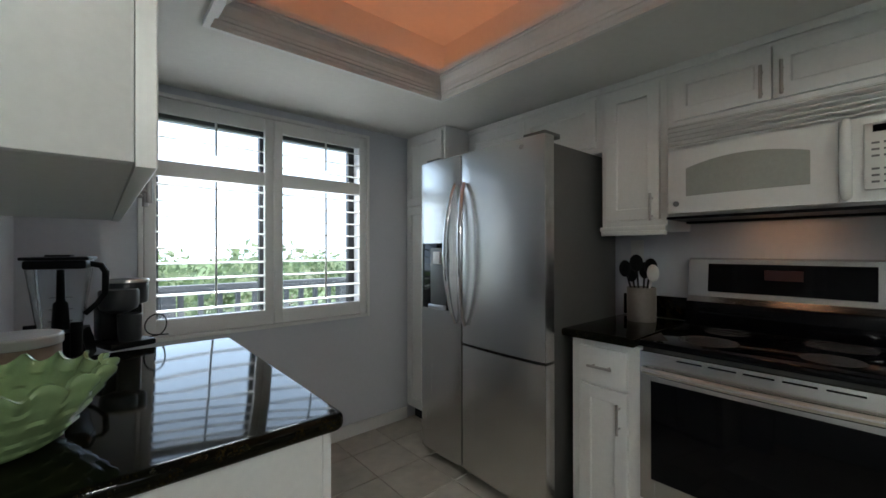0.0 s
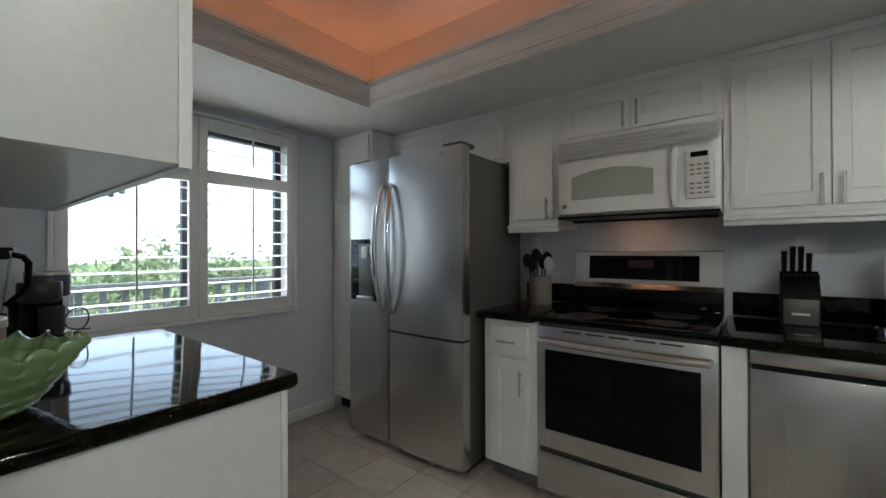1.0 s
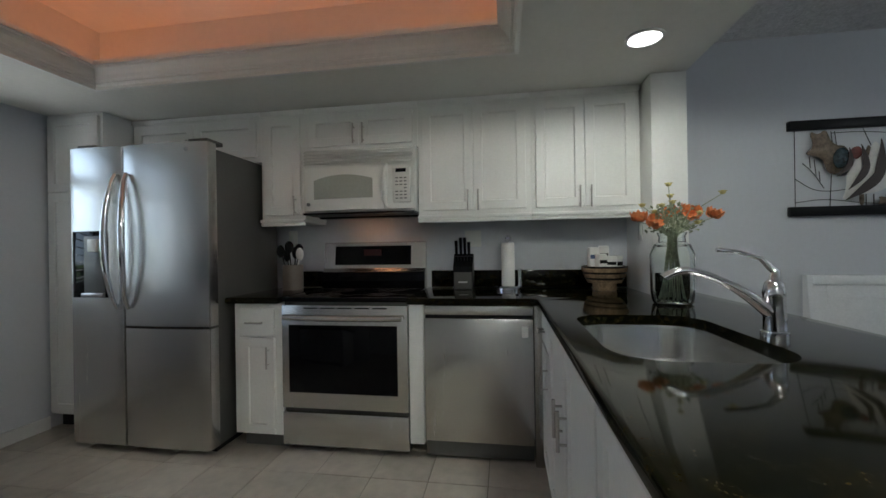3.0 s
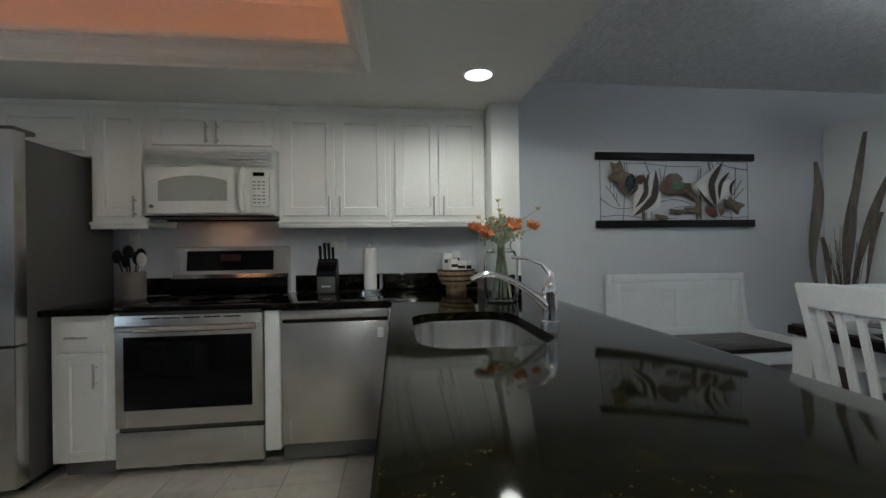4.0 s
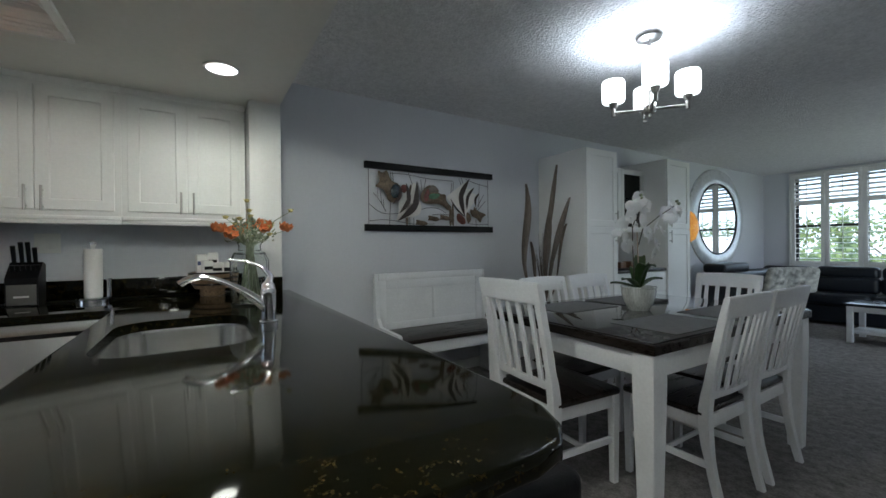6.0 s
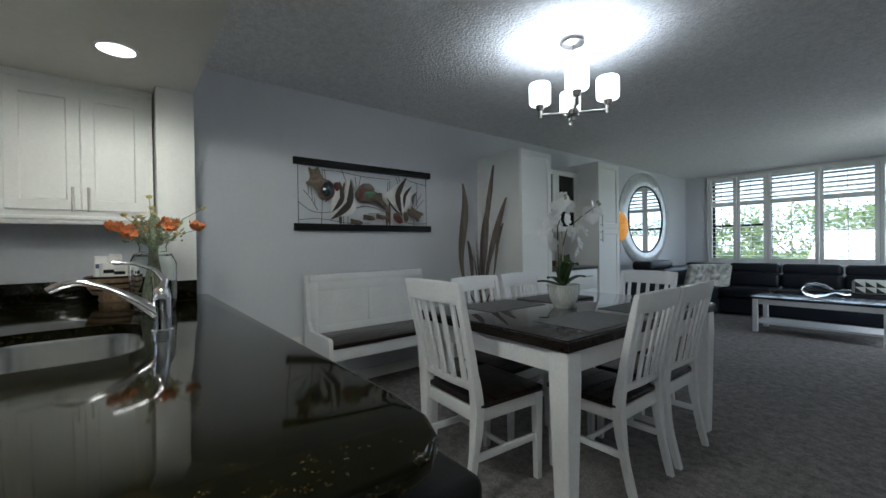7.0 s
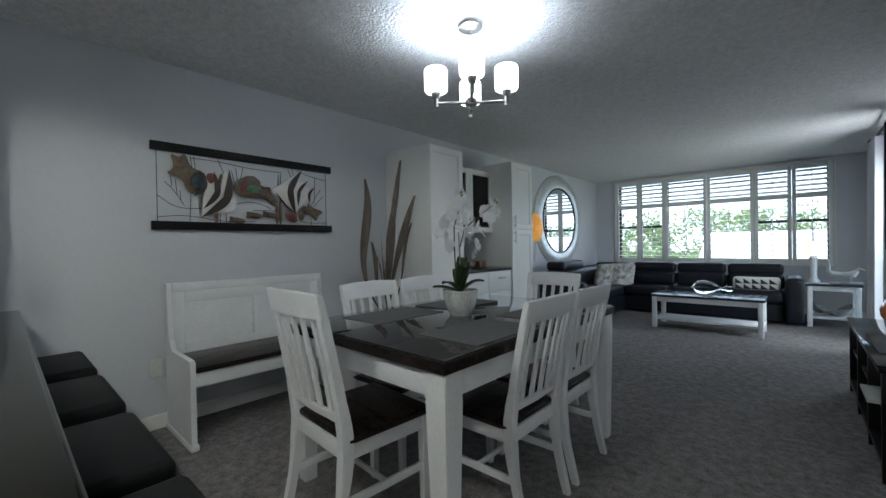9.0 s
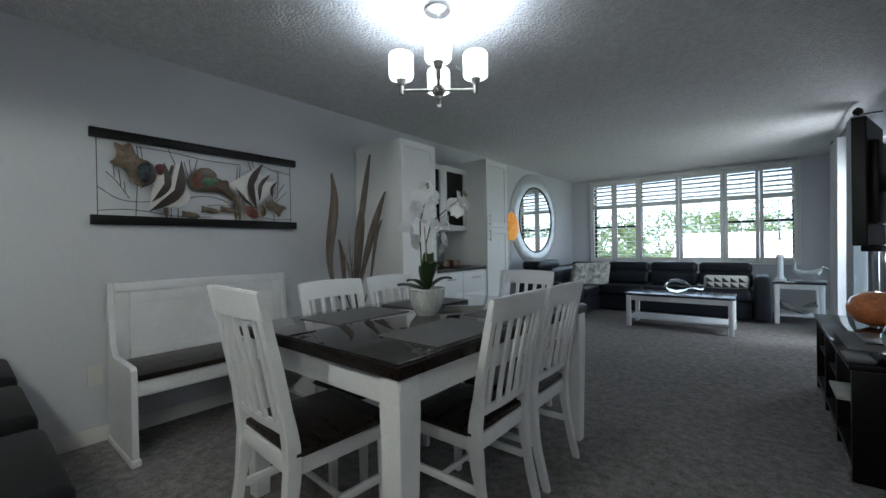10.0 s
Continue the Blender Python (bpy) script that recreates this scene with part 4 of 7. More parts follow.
    for s in (-1, 1):
        bx("side_rail", (s * 0.2 - 0.011, -0.39, 0.385), (s * 0.2 + 0.011, -0.02, 0.4515), FURN, c, 0.003)
        bx("stretcher", (s * 0.196 - 0.008, -0.385, 0.20), (s * 0.196 + 0.008, 0.005, 0.235), FURN, c, 0.003)
        bm = bmesh.new()
        rings = []
        for z, h in ((0.0, 0.015), (0.3, 0.019), (0.4515, 0.021)):
            rings.append([bm.verts.new((s * 0.2 + a * h, -0.40 + b * h, z)) for a, b in ((-1, -1), (1, -1), (1, 1), (-1, 1))])
        for a, b in zip(rings, rings[1:]):
            for q in range(4):
                bm.faces.new((a[q], a[(q + 1) % 4], b[(q + 1) % 4], b[q]))
        bm.faces.new(rings[0][::-1]), bm.faces.new(rings[-1])
        part("front_leg", bm, FURN, c)
    bx("front_rail", (-0.188, -0.41, 0.385), (0.188, -0.39, 0.4515), FURN, c, 0.003)
    bx("back_rail", (-0.195, -0.014, 0.385), (0.195, 0.01, 0.4515), FURN, c, 0.003)
    bx("cross_stretcher", (-0.188, -0.205, 0.206), (0.188, -0.19, 0.23), FURN, c, 0.003)
    return c


chair = dining_chair()
spots = [(0.814, -1.845, -4.1), (0.262, -2.53, 90), (0.262, -2.985, 90), (1.255, -2.515, -88.5), (1.25, -2.965, -90), (0.762, -3.645, 177.3)]
chair.matrix_world = chair_pose(*spots[0])
for s in spots[1:]:
    copy_thing(chair, chair_pose(*s))

# bench against the wall
be = thing("storage_bench", (2.42, -2.26, 0), "white wooden settle bench with a dark seat against the wall", "bench", rz=-90)
HW = 0.545
side = [(0.0, FZ), (0.0, 1.0), (-0.035, 1.0), (-0.06, 0.72), (-0.075, 0.65), (-0.13, 0.59), (-0.46, 0.585), (-0.48, 0.57), (-0.48, FZ)]
for s in (-1, 1):
    x0 = -HW if s < 0 else HW - 0.028
    bm = bmesh.new()
    prism(bm, side, lambda u, v, w: (x0 + w, u, v), 0.028)
    part("side_panel", bm, FURN, be)
    bx("foot_rail", (x0 - 0.008, -0.495, FZ), (x0 + 0.036, 0.0, FZ + 0.035), FURN, be, 0.006)
bk = bx("backrest", (-HW + 0.0285, -0.03, 0.50), (HW - 0.0285, -0.005, 0.955), FURN, be, 0.003)
bx("top_rail", (-HW + 0.0285, -0.048, 0.945), (HW - 0.0285, -0.006, 1.0), FURN, be, 0.006)
for a, b in (((-HW + 0.03, 0.50), (-HW + 0.10, 0.944)), ((-0.014, 0.60), (0.014, 0.87)), ((HW - 0.10, 0.50), (HW - 0.03, 0.944)), ((-HW + 0.101, 0.871), (HW - 0.101, 0.944)), ((-HW + 0.101, 0.50), (HW - 0.101, 0.599))):
    bx("back_frame", (a[0], -0.037, a[1]), (b[0], -0.0305, b[1]), FURN, be, 0.003)
for k in range(4):
    bx("back_plank", (-HW + 0.102, -0.032, 0.602 + 0.067 * k), (-0.015, -0.0306, 0.6687 + 0.067 * k), FURN, be)
    bx("back_plank", (0.015, -0.032, 0.602 + 0.067 * k), (HW - 0.102, -0.0306, 0.6687 + 0.067 * k), FURN, be)
bx("seat", (-HW + 0.029, -0.49, 0.515), (HW - 0.029, -0.043, 0.545), DARKWOOD, be, 0.004, "dark stained wooden seat")
bx("front_rail", (-HW + 0.029, -0.475, 0.43), (HW - 0.029, -0.453, 0.5145), FURN, be, 0.003)

# stools along the peninsula
for k, x in enumerate((2.145, 1.505, 0.88, 0.30)):
    st = thing("bar_stool", (x, -1.157, 0), "black leather bar stool with nailhead trim at the peninsula", "stool", "bar stools")
    bm = bmesh.new()
    box(bm, (-0.255, -0.165, 0.57), (0.255, 0.165, 0.665), 0.03, 4)
    part("seat", bm, LEATHER, st, smooth=True)
    bx("seat_frame", (-0.245, -0.155, 0.54), (0.245, 0.155, 0.5695), DARKWOOD, st, 0.004)
    for sx in (-1, 1):
        for sy in (-1, 1):
            bx("leg", (sx * 0.215 - 0.018, sy * 0.128 - 0.018, FZ), (sx * 0.215 + 0.018, sy * 0.128 + 0.018, 0.5395), DARKWOOD, st, 0.003)
    for sy in (-1, 1):
        bx("footrest", (-0.196, sy * 0.128 - 0.01, 0.28), (0.196, sy * 0.128 + 0.01, 0.315), DARKWOOD, st, 0.003)
    bm = bmesh.new()
    for q in range(19):
        for y in (-0.167, 0.167):
            bmesh.ops.create_icosphere(bm, subdivisions=1, radius=0.0055, matrix=Matrix.Translation((-0.231 + q * 0.0257, y, 0.588)))
    for q in range(11):
        for x2 in (-0.257, 0.257):
            bmesh.ops.create_icosphere(bm, subdivisions=1, radius=0.0055, matrix=Matrix.Translation((x2, -0.135 + q * 0.027, 0.588)))
    tagged(part("nailheads", bm, NICKEL, st, "row of nickel nailheads", smooth=True), kind="stuff")

# wall art
wa = thing("wall_art", (WX, -2.297, 1.345), "metal wall art of white and bronze shapes between black bars", "wall art", rz=-90)
HA = 0.642
for z in (0.0, 0.505):
    bx("bar", (-HA, -0.04, z), (HA, -0.008, z + 0.055), BLACK, wa, 0.003, "black wooden bar")
WIRE = material("dark_wire", (0.04, 0.04, 0.045), rough=0.4, metal=0.6)
BRONZE = material("patinated_bronze_sheet", (0.16, 0.12, 0.085), rough=0.4, metal=0.5, vary=0.3, scale=14)
IVORY = material("ivory_enamel", (0.72, 0.70, 0.68), rough=0.3, vary=0.05, scale=12)
UMBER = material("umber_enamel", (0.035, 0.022, 0.018), rough=0.35)
TEAL = material("teal_red_enamel", (0.09, 0.10, 0.08), rough=0.3, vary=0.5, scale=16, dark=(0.12, 0.05, 0.035))


def softened(pts, closed=True, times=2):
    """A polyline with its corners cut twice."""
    for _ in range(times):
        out = [] if closed else [pts[0]]
        for k in range(len(pts) if closed else len(pts) - 1):
            a, b = pts[k], pts[(k + 1) % len(pts)]
            out += [(a[0] * 0.75 + b[0] * 0.25, a[1] * 0.75 + b[1] * 0.25), (a[0] * 0.25 + b[0] * 0.75, a[1] * 0.25 + b[1] * 0.75)]
        pts = out if closed else out + [pts[-1]]
    return pts


wires = [[(-0.61, 0.50), (-0.61, 0.055)], [(0.60, 0.50), (0.60, 0.055)], [(-0.61, 0.22), (-0.52, 0.15), (-0.43, 0.14), (-0.35, 0.15)], [(-0.61, 0.08), (-0.45, 0.10), (-0.2, 0.06), (0.0, 0.07)],
         [(-0.42, 0.48), (-0.25, 0.485), (-0.05, 0.46), (0.2, 0.46)], [(0.34, 0.49), (0.45, 0.46), (0.60, 0.44)], [(-0.42, 0.49), (-0.41, 0.40)], [(-0.40, 0.49), (-0.39, 0.40)], [(-0.25, 0.50), (-0.21, 0.40)], [(-0.43, 0.055), (-0.42, 0.24)],
         [(-0.46, 0.16), (-0.52, 0.26), (-0.57, 0.31)], [(-0.50, 0.23), (-0.51, 0.33)], [(-0.53, 0.28), (-0.535, 0.35)], [(-0.48, 0.20), (-0.485, 0.26)], [(-0.12, 0.36), (-0.13, 0.45)], [(-0.10, 0.37), (-0.08, 0.46)], [(-0.14, 0.34), (-0.16, 0.43)],
         [(-0.14, 0.19), (-0.05, 0.215), (0.05, 0.205), (0.12, 0.17)], [(0.17, 0.32), (0.18, 0.44)], [(0.19, 0.33), (0.20, 0.45)], [(0.26, 0.49), (0.30, 0.40)], [(0.29, 0.50), (0.31, 0.44)], [(0.50, 0.46), (0.49, 0.24)], [(0.46, 0.22), (0.55, 0.36)], [(0.47, 0.20), (0.57, 0.30)],
         [(0.33, 0.09), (0.45, 0.07), (0.60, 0.08)], [(-0.02, 0.15), (0.08, 0.16), (0.2, 0.15)], [(-0.24, 0.055), (-0.24, 0.12)], [(-0.20, 0.055), (-0.20, 0.12)], [(0.46, 0.055), (0.455, 0.12)]]
for w in wires:
    part("wire", tube(bmesh.new(), [(x, -0.022 - 0.006 * math.sin(9 * x), z) for x, z in softened(w, False)], 0.0022, 6), WIRE, wa, smooth=True)


def plate(outline, mat, y, dome=0.012, label=""):
    """A domed sheet-metal shape: its outline about its middle."""
    outline = softened(outline, times=1 if len(outline) > 15 else 2)
    bm = bmesh.new()
    cx, cz = sum(p[0] for p in outline) / len(outline), sum(p[1] for p in outline) / len(outline)
    c = bm.verts.new((cx, y - dome, cz))
    mid = [bm.verts.new((cx + (x - cx) * 0.6, y - dome * 0.7, cz + (z - cz) * 0.6)) for x, z in outline]
    rim = [bm.verts.new((x, y, z)) for x, z in outline]
    low = [bm.verts.new((x, y + 0.003, z)) for x, z in outline]
    n = len(outline)
    for k in range(n):
        j = (k + 1) % n
        bm.faces.new((c, mid[k], mid[j]))
        bm.faces.new((mid[k], rim[k], rim[j], mid[j]))
        bm.faces.new((rim[k], low[k], low[j], rim[j]))
    bm.faces.new(low)
    return part("metal_shape", bm, mat, wa, label, smooth=True)


def crescent(x0, z0, x1, z1, bow, width, n=10):
    a, b = Vector((x0, z0)), Vector((x1, z1))
    d = b - a
    s = Vector((-d.y, d.x)).normalized()
    up = [a + d * (k / n) + s * (bow + width) * math.sin(math.pi * k / n) for k in range(n + 1)]
    dn = [a + d * (k / n) + s * bow * math.sin(math.pi * k / n) for k in range(n, -1, -1)]
    return [tuple(p) for p in up[:-1]] + [tuple(p) for p in dn[:-1]]


def star(cx, cz, rx, rz, n, depth, turn):
    jit = random.Random(n * 7 + int(cx * 100))
    n2 = [jit.uniform(0.75, 1.2) for k in range(2 * n)]
    return [(cx + n2[k] * rx * math.cos(turn + math.pi * k / n) * (1 if k % 2 == 0 else depth), cz + n2[k] * rz * math.sin(turn + math.pi * k / n) * (1 if k % 2 == 0 else depth)) for k in range(2 * n)]


RED = material("red_enamel", (0.16, 0.045, 0.035), rough=0.3, vary=0.3, scale=20)
GREEN = material("green_enamel", (0.07, 0.17, 0.10), rough=0.3, vary=0.3, scale=20)
BLUE = material("blue_black_enamel", (0.03, 0.05, 0.06), rough=0.2, vary=0.4, scale=20)
# bronze coral with a dark dome, high on one side
plate([(-0.54, 0.50), (-0.49, 0.47), (-0.45, 0.51), (-0.42, 0.41), (-0.34, 0.40), (-0.34, 0.33), (-0.39, 0.23), (-0.45, 0.25), (-0.47, 0.34), (-0.57, 0.36), (-0.51, 0.40)], BRONZE, -0.034)
plate([(-0.43, 0.34), (-0.40, 0.39), (-0.35, 0.385), (-0.34, 0.32), (-0.38, 0.265), (-0.42, 0.28)], BLUE, -0.05, 0.016)
plate(crescent(-0.42, 0.22, -0.35, 0.39, -0.025, -0.03), UMBER, -0.058, 0.004)
plate([(-0.34, 0.38), (-0.28, 0.40), (-0.27, 0.34), (-0.31, 0.31)], RED, -0.04, 0.006)
# tall white shape with two dark bands
plate([(-0.35, 0.15), (-0.35, 0.24), (-0.29, 0.39), (-0.25, 0.28), (-0.22, 0.41), (-0.19, 0.42), (-0.15, 0.27), (-0.13, 0.19), (-0.17, 0.13), (-0.28, 0.12), (-0.38, 0.08)], IVORY, -0.036)
plate(crescent(-0.36, 0.14, -0.29, 0.41, -0.045, -0.035), UMBER, -0.054, 0.004)
plate(crescent(-0.38, 0.08, -0.19, 0.44, -0.075, -0.04), UMBER, -0.056, 0.004)
plate([(-0.26, 0.33), (-0.23, 0.42), (-0.21, 0.33), (-0.24, 0.29)], BRONZE, -0.03, 0.006)
# round bronze body with a red and green face
plate([(-0.15, 0.32), (-0.07, 0.41), (0.0, 0.40), (0.05, 0.33), (0.12, 0.34), (0.11, 0.28), (0.18, 0.22), (0.15, 0.18), (0.06, 0.25), (-0.06, 0.24), (-0.13, 0.25)], BRONZE, -0.034, 0.02)
plate([(-0.13, 0.28), (-0.09, 0.37), (-0.06, 0.37), (-0.08, 0.25)], RED, -0.054, 0.004)
plate([(-0.07, 0.33), (0.05, 0.335), (0.01, 0.285), (-0.07, 0.28)], GREEN, -0.058, 0.004)
plate([(-0.08, 0.36), (-0.04, 0.41), (0.01, 0.39), (0.04, 0.345), (-0.05, 0.34)], TEAL, -0.055, 0.004)
# broad white shape with three dark bands
plate([(0.10, 0.30), (0.17, 0.35), (0.36, 0.49), (0.33, 0.39), (0.41, 0.41), (0.39, 0.36), (0.46, 0.36), (0.42, 0.27), (0.35, 0.20), (0.31, 0.13), (0.23, 0.24)], IVORY, -0.036)
plate(crescent(0.31, 0.13, 0.37, 0.50, 0.07, 0.03), UMBER, -0.054, 0.004)
plate(crescent(0.33, 0.20, 0.42, 0.42, 0.03, 0.022), UMBER, -0.054, 0.004)
plate(crescent(0.43, 0.23, 0.475, 0.37, 0.02, 0.018), UMBER, -0.054, 0.004)
plate(crescent(0.15, 0.30, 0.31, 0.14, -0.012, -0.012), UMBER, -0.052, 0.003)
# low corals and swimming shapes
plate([(0.37, 0.22), (0.41, 0.20), (0.42, 0.25), (0.45, 0.20), (0.57, 0.17), (0.51, 0.14), (0.49, 0.08), (0.45, 0.13), (0.38, 0.15)], BRONZE, -0.044)
plate([(0.23, 0.18), (0.31, 0.14), (0.33, 0.08), (0.28, 0.065), (0.22, 0.11)], RED, -0.040)
plate([(0.33, 0.19), (0.38, 0.17), (0.39, 0.10), (0.34, 0.08)], BRONZE, -0.036)
for cx, cz in ((-0.125, 0.075), (-0.005, 0.115), (0.115, 0.125)):
    plate([(cx - 0.065, cz + 0.03), (cx - 0.02, cz + 0.02), (cx + 0.03, cz + 0.015), (cx + 0.06, cz - 0.01), (cx + 0.01, cz - 0.025), (cx - 0.04, cz - 0.015), (cx - 0.07, cz - 0.02), (cx - 0.055, cz + 0.005)], BRONZE, -0.034, 0.008)
for cx, cz, rise in ((-0.27, 0.055, 0.10), (0.165, 0.055, 0.19), (0.19, 0.055, 0.21)):
    plate([(cx - 0.014, cz), (cx + 0.014, cz), (cx + 0.010, cz + rise), (cx - 0.012, cz + rise * 0.9)], BRONZE, -0.030, 0.004)

# dried leaves in a tall vase
dl = thing("dried_leaf_arrangement", (2.02, -3.22, FZ), "tall dried palm sheaths in a dark floor vase", "dried plant")
VASE = material("brown_ceramic", (0.09, 0.065, 0.05), rough=0.35, vary=0.2)
part("vase", lathe(bmesh.new(), [(0.08, 0), (0.09, 0.02), (0.11, 0.3), (0.085, 0.5), (0.06, 0.6), (0.055, 0.6), (0.05, 0.5)], 28), VASE, dl, smooth=True)
DRY = material("dried_sheath", (0.13, 0.10, 0.078), rough=0.7, vary=0.4, dark=(0.018, 0.012, 0.009), scale=5, fine=30, stretch=(6, 6, 0.6), bump=0.3, bump_scale=60)
random.seed(4)
for (tx, ty, tz), wid, bow in (((0.0, 0.22, 1.68), 0.036, 1.5), ((0.0, -0.17, 1.89), 0.026, -0.2), ((0.02, -0.10, 1.50), 0.040, -0.1), ((-0.02, -0.32, 1.59), 0.034, 0.0), ((-0.01, -0.28, 1.34), 0.014, 0.5), ((0.03, 0.14, 1.17), 0.018, 0.8), ((0.02, -0.06, 1.30), 0.022, 0.3)):
    def f(u, v, tx=tx, ty=ty, tz=tz, wid=wid, bow=bow):
        e = u ** 1.5
        w = 1.2 * wid * max(0.03, math.sin(math.pi * (0.12 + 0.875 * u) ** 1.7))
        q = (v - 0.5) * 2
        curl = 0.014 * (1 - q * q) + 0.010 * q * math.sin(5 * u)
        return (tx * e - curl, ty * e + q * w + bow * ty * math.sin(math.pi * u) * (1 - u), 0.5 + (tz - 0.5) * u)
    part("sheath", surface(bmesh.new(), f, 22, 4, 0.003), DRY, dl, smooth=True)
bm = bmesh.new()
for k in range(26):
    a, r = random.uniform(0, 6.28), random.uniform(0.05, 0.16)
    h = random.uniform(1.05, 1.3)
    tube(bm, [(0, 0, 0.55), (r * 0.5 * math.cos(a), r * 0.5 * math.sin(a), 0.9), (0.6 * r * math.cos(a), r * math.sin(a), h)], [0.003, 0.002, 0.001], 5)
tagged(part("twigs", bm, DRY, dl, "thin dry twigs"), kind="stuff")

# ---- wall unit ----
UFX = 1.862
for y0, y1, z1, lab in ((-3.585, -4.045, 2.125, "tall white storage cabinet beside the display niche"), (-4.93, -5.40, 2.16, "tall white storage cabinet with bar handles")):
    c = thing("tall_cabinet", (UFX, y0, 0), lab, "cabinet", "tall wall unit cabinets", -90)
    w = y0 - y1
    bx("body", (0, 0, 0.09), (w, WX - UFX - 0.003, z1), CAB, c)
    bx("plinth", (0, 0.03, FZ), (w, 0.05, 0.0895), CAB, c)
    hx = w - 0.035 if y0 > -4 else 0.035
    shaker(c, "door", 0.003, w - 0.003, 0.10, 1.385, (hx, 1.30, True), 0.14, rail=0.06)
    shaker(c, "door", 0.003, w - 0.003, 1.39, z1 - 0.003, (hx, 1.475, True), 0.14, rail=0.06)
nb = thing("base_cabinet", (UFX + 0.02, -4.047, 0), "white drawer cabinet of the wall unit", "cabinet", "", -90)
w = 0.881
bx("body", (0, 0, 0.09), (w, WX - UFX - 0.025, 0.925), CAB, nb)
bx("plinth", (0, 0.03, FZ), (w, 0.05, 0.0895), CAB, nb)
for k in range(2):
    for z0, z1 in ((0.70, 0.915), (0.40, 0.695), (0.10, 0.395)):
        flat_front(nb, "drawer", 0.003 + 0.44 * k, 0.437 + 0.44 * k, z0, z1, (0.22 + 0.44 * k, (z0 + z1) / 2 + 0.04, False), 0.12)
tagged(bx("countertop", (UFX - 0.01, -4.928, 0.926), (WX - 0.002, -4.048, 0.958), DARKWOOD, r=0.004), "dark wooden top of the wall unit", "countertop")
gc = thing("display_cabinet", (2.13, -4.07, 1.36), "white wall cabinet with glass doors over the wall unit", "cabinet", "", -90)
bm = bmesh.new()
for a, b in (((0, 0, 0), (0.018, 0.3, 0.70)), ((0.842, 0, 0), (0.86, 0.3, 0.70)), ((0.018, 0, 0), (0.842, 0.3, 0.018)), ((0.018, 0, 0.682), (0.842, 0.3, 0.70)), ((0.018, 0.285, 0.018), (0.842, 0.3, 0.682))):
    box(bm, a, b)
part("body", bm, CAB, gc)
for z in (0.24, 0.46):
    bx("shelf", (0.019, 0.02, z), (0.841, 0.284, z + 0.014), CAB, gc)
TUMBLER = thin_pane("drinking_glass", (0.9, 0.93, 0.93))
for k in range(2):
    x0, x1 = 0.002 + 0.43 * k, 0.427 + 0.43 * k
    bm = bmesh.new()
    for a, b in (((x0, 0), (x0 + 0.055, 0.70)), ((x1 - 0.055, 0), (x1, 0.70)), ((x0 + 0.055, 0), (x1 - 0.055, 0.055)), ((x0 + 0.055, 0.645), (x1 - 0.055, 0.70))):
        box(bm, (a[0], -0.02, a[1]), (b[0], -0.001, b[1]), 0.002)
    d = part("glass_door", bm, CAB, gc, smooth=True)
    bx("pane", (x0 + 0.054, -0.012, 0.054), (x1 - 0.054, -0.009, 0.646), PANE, d).visible_shadow = False
    part("handle", bar_handle(bmesh.new(), (x1 - 0.03) if k == 0 else x0 + 0.03, -0.02, 0.10, 0.12), NICKEL, d, smooth=True)
for k, (x, z, r, h) in enumerate(((0.15, 0.255, 0.03, 0.10), (0.24, 0.255, 0.03, 0.10), (0.33, 0.255, 0.03, 0.11), (0.16, 0.475, 0.03, 0.12), (0.28, 0.475, 0.035, 0.09), (0.15, 0.02, 0.04, 0.08), (0.3, 0.02, 0.04, 0.08), (0.6, 0.255, 0.03, 0.1), (0.7, 0.475, 0.03, 0.1))):
    o = part("drinking_glass", lathe(bmesh.new(), [(r * 0.7, 0.001), (r, h), (r - 0.002, h), (r * 0.65, 0.006)], 18), TUMBLER, smooth=True)
    o.matrix_world = pose(2.13, -4.07, 1.36, 0, 0, -90) @ Matrix.Translation((x, 0.13, z))
    tagged(o, "clear drinking glass in the display cabinet", "glass", "drinking glasses")
cm = thing("coffee_maker", (2.2, -4.33, 0.958), "small black coffee maker on the wall unit", "coffee maker")
bx("body", (-0.07, -0.055, 0), (0.07, 0.055, 0.03), BLACK, cm, 0.008)
bx("column", (0.01, -0.05, 0.0305), (0.07, 0.05, 0.19), BLACK, cm, 0.008)
bx("head", (-0.07, -0.055, 0.1905), (0.07, 0.055, 0.26), BLACK, cm, 0.015)
BOXWOOD = material("brown_wood_box", (0.16, 0.075, 0.035), rough=0.4, vary=0.2)
for x, y, s in ((2.15, -4.52, 0.05), (2.12, -4.66, 0.055)):
    o = bx("wooden_box", (-s, -s, 0), (s, s, s * 1.3), BOXWOOD, r=0.004)
    o.location = (x, y, 0.958)
    tagged(o, "small brown wooden box on the wall unit", "box", "wooden boxes")

# round mirror and sconce
mi = thing("wall_mirror", (WX, -7.38, 1.60), "large round wall mirror with a wide silvery frame", "mirror", rz=-90)
MIRROR = material("mirror_glass", (0.86, 0.88, 0.88), rough=0.015, metal=1, vary=0.0, rough_vary=0.0)
bm = bmesh.new()
n = 64
rings = []
for f, y in ((1.06, -0.002), (1.06, -0.02), (1.03, -0.034), (0.82, -0.046), (0.745, -0.030)):
    rings.append([bm.verts.new((0.81 * f * math.cos(2 * math.pi * k / n), y, 0.725 * f * math.sin(2 * math.pi * k / n))) for k in range(n)])
for a, b in zip(rings, rings[1:]):
    for k in range(n):
        bm.faces.new((a[k], a[(k + 1) % n], b[(k + 1) % n], b[k]))
SILVER = material("silvered_mosaic", (0.74, 0.76, 0.77), rough=0.3, metal=0.6, vary=0.12, scale=14, fine=70, bump=0.2, bump_scale=60)
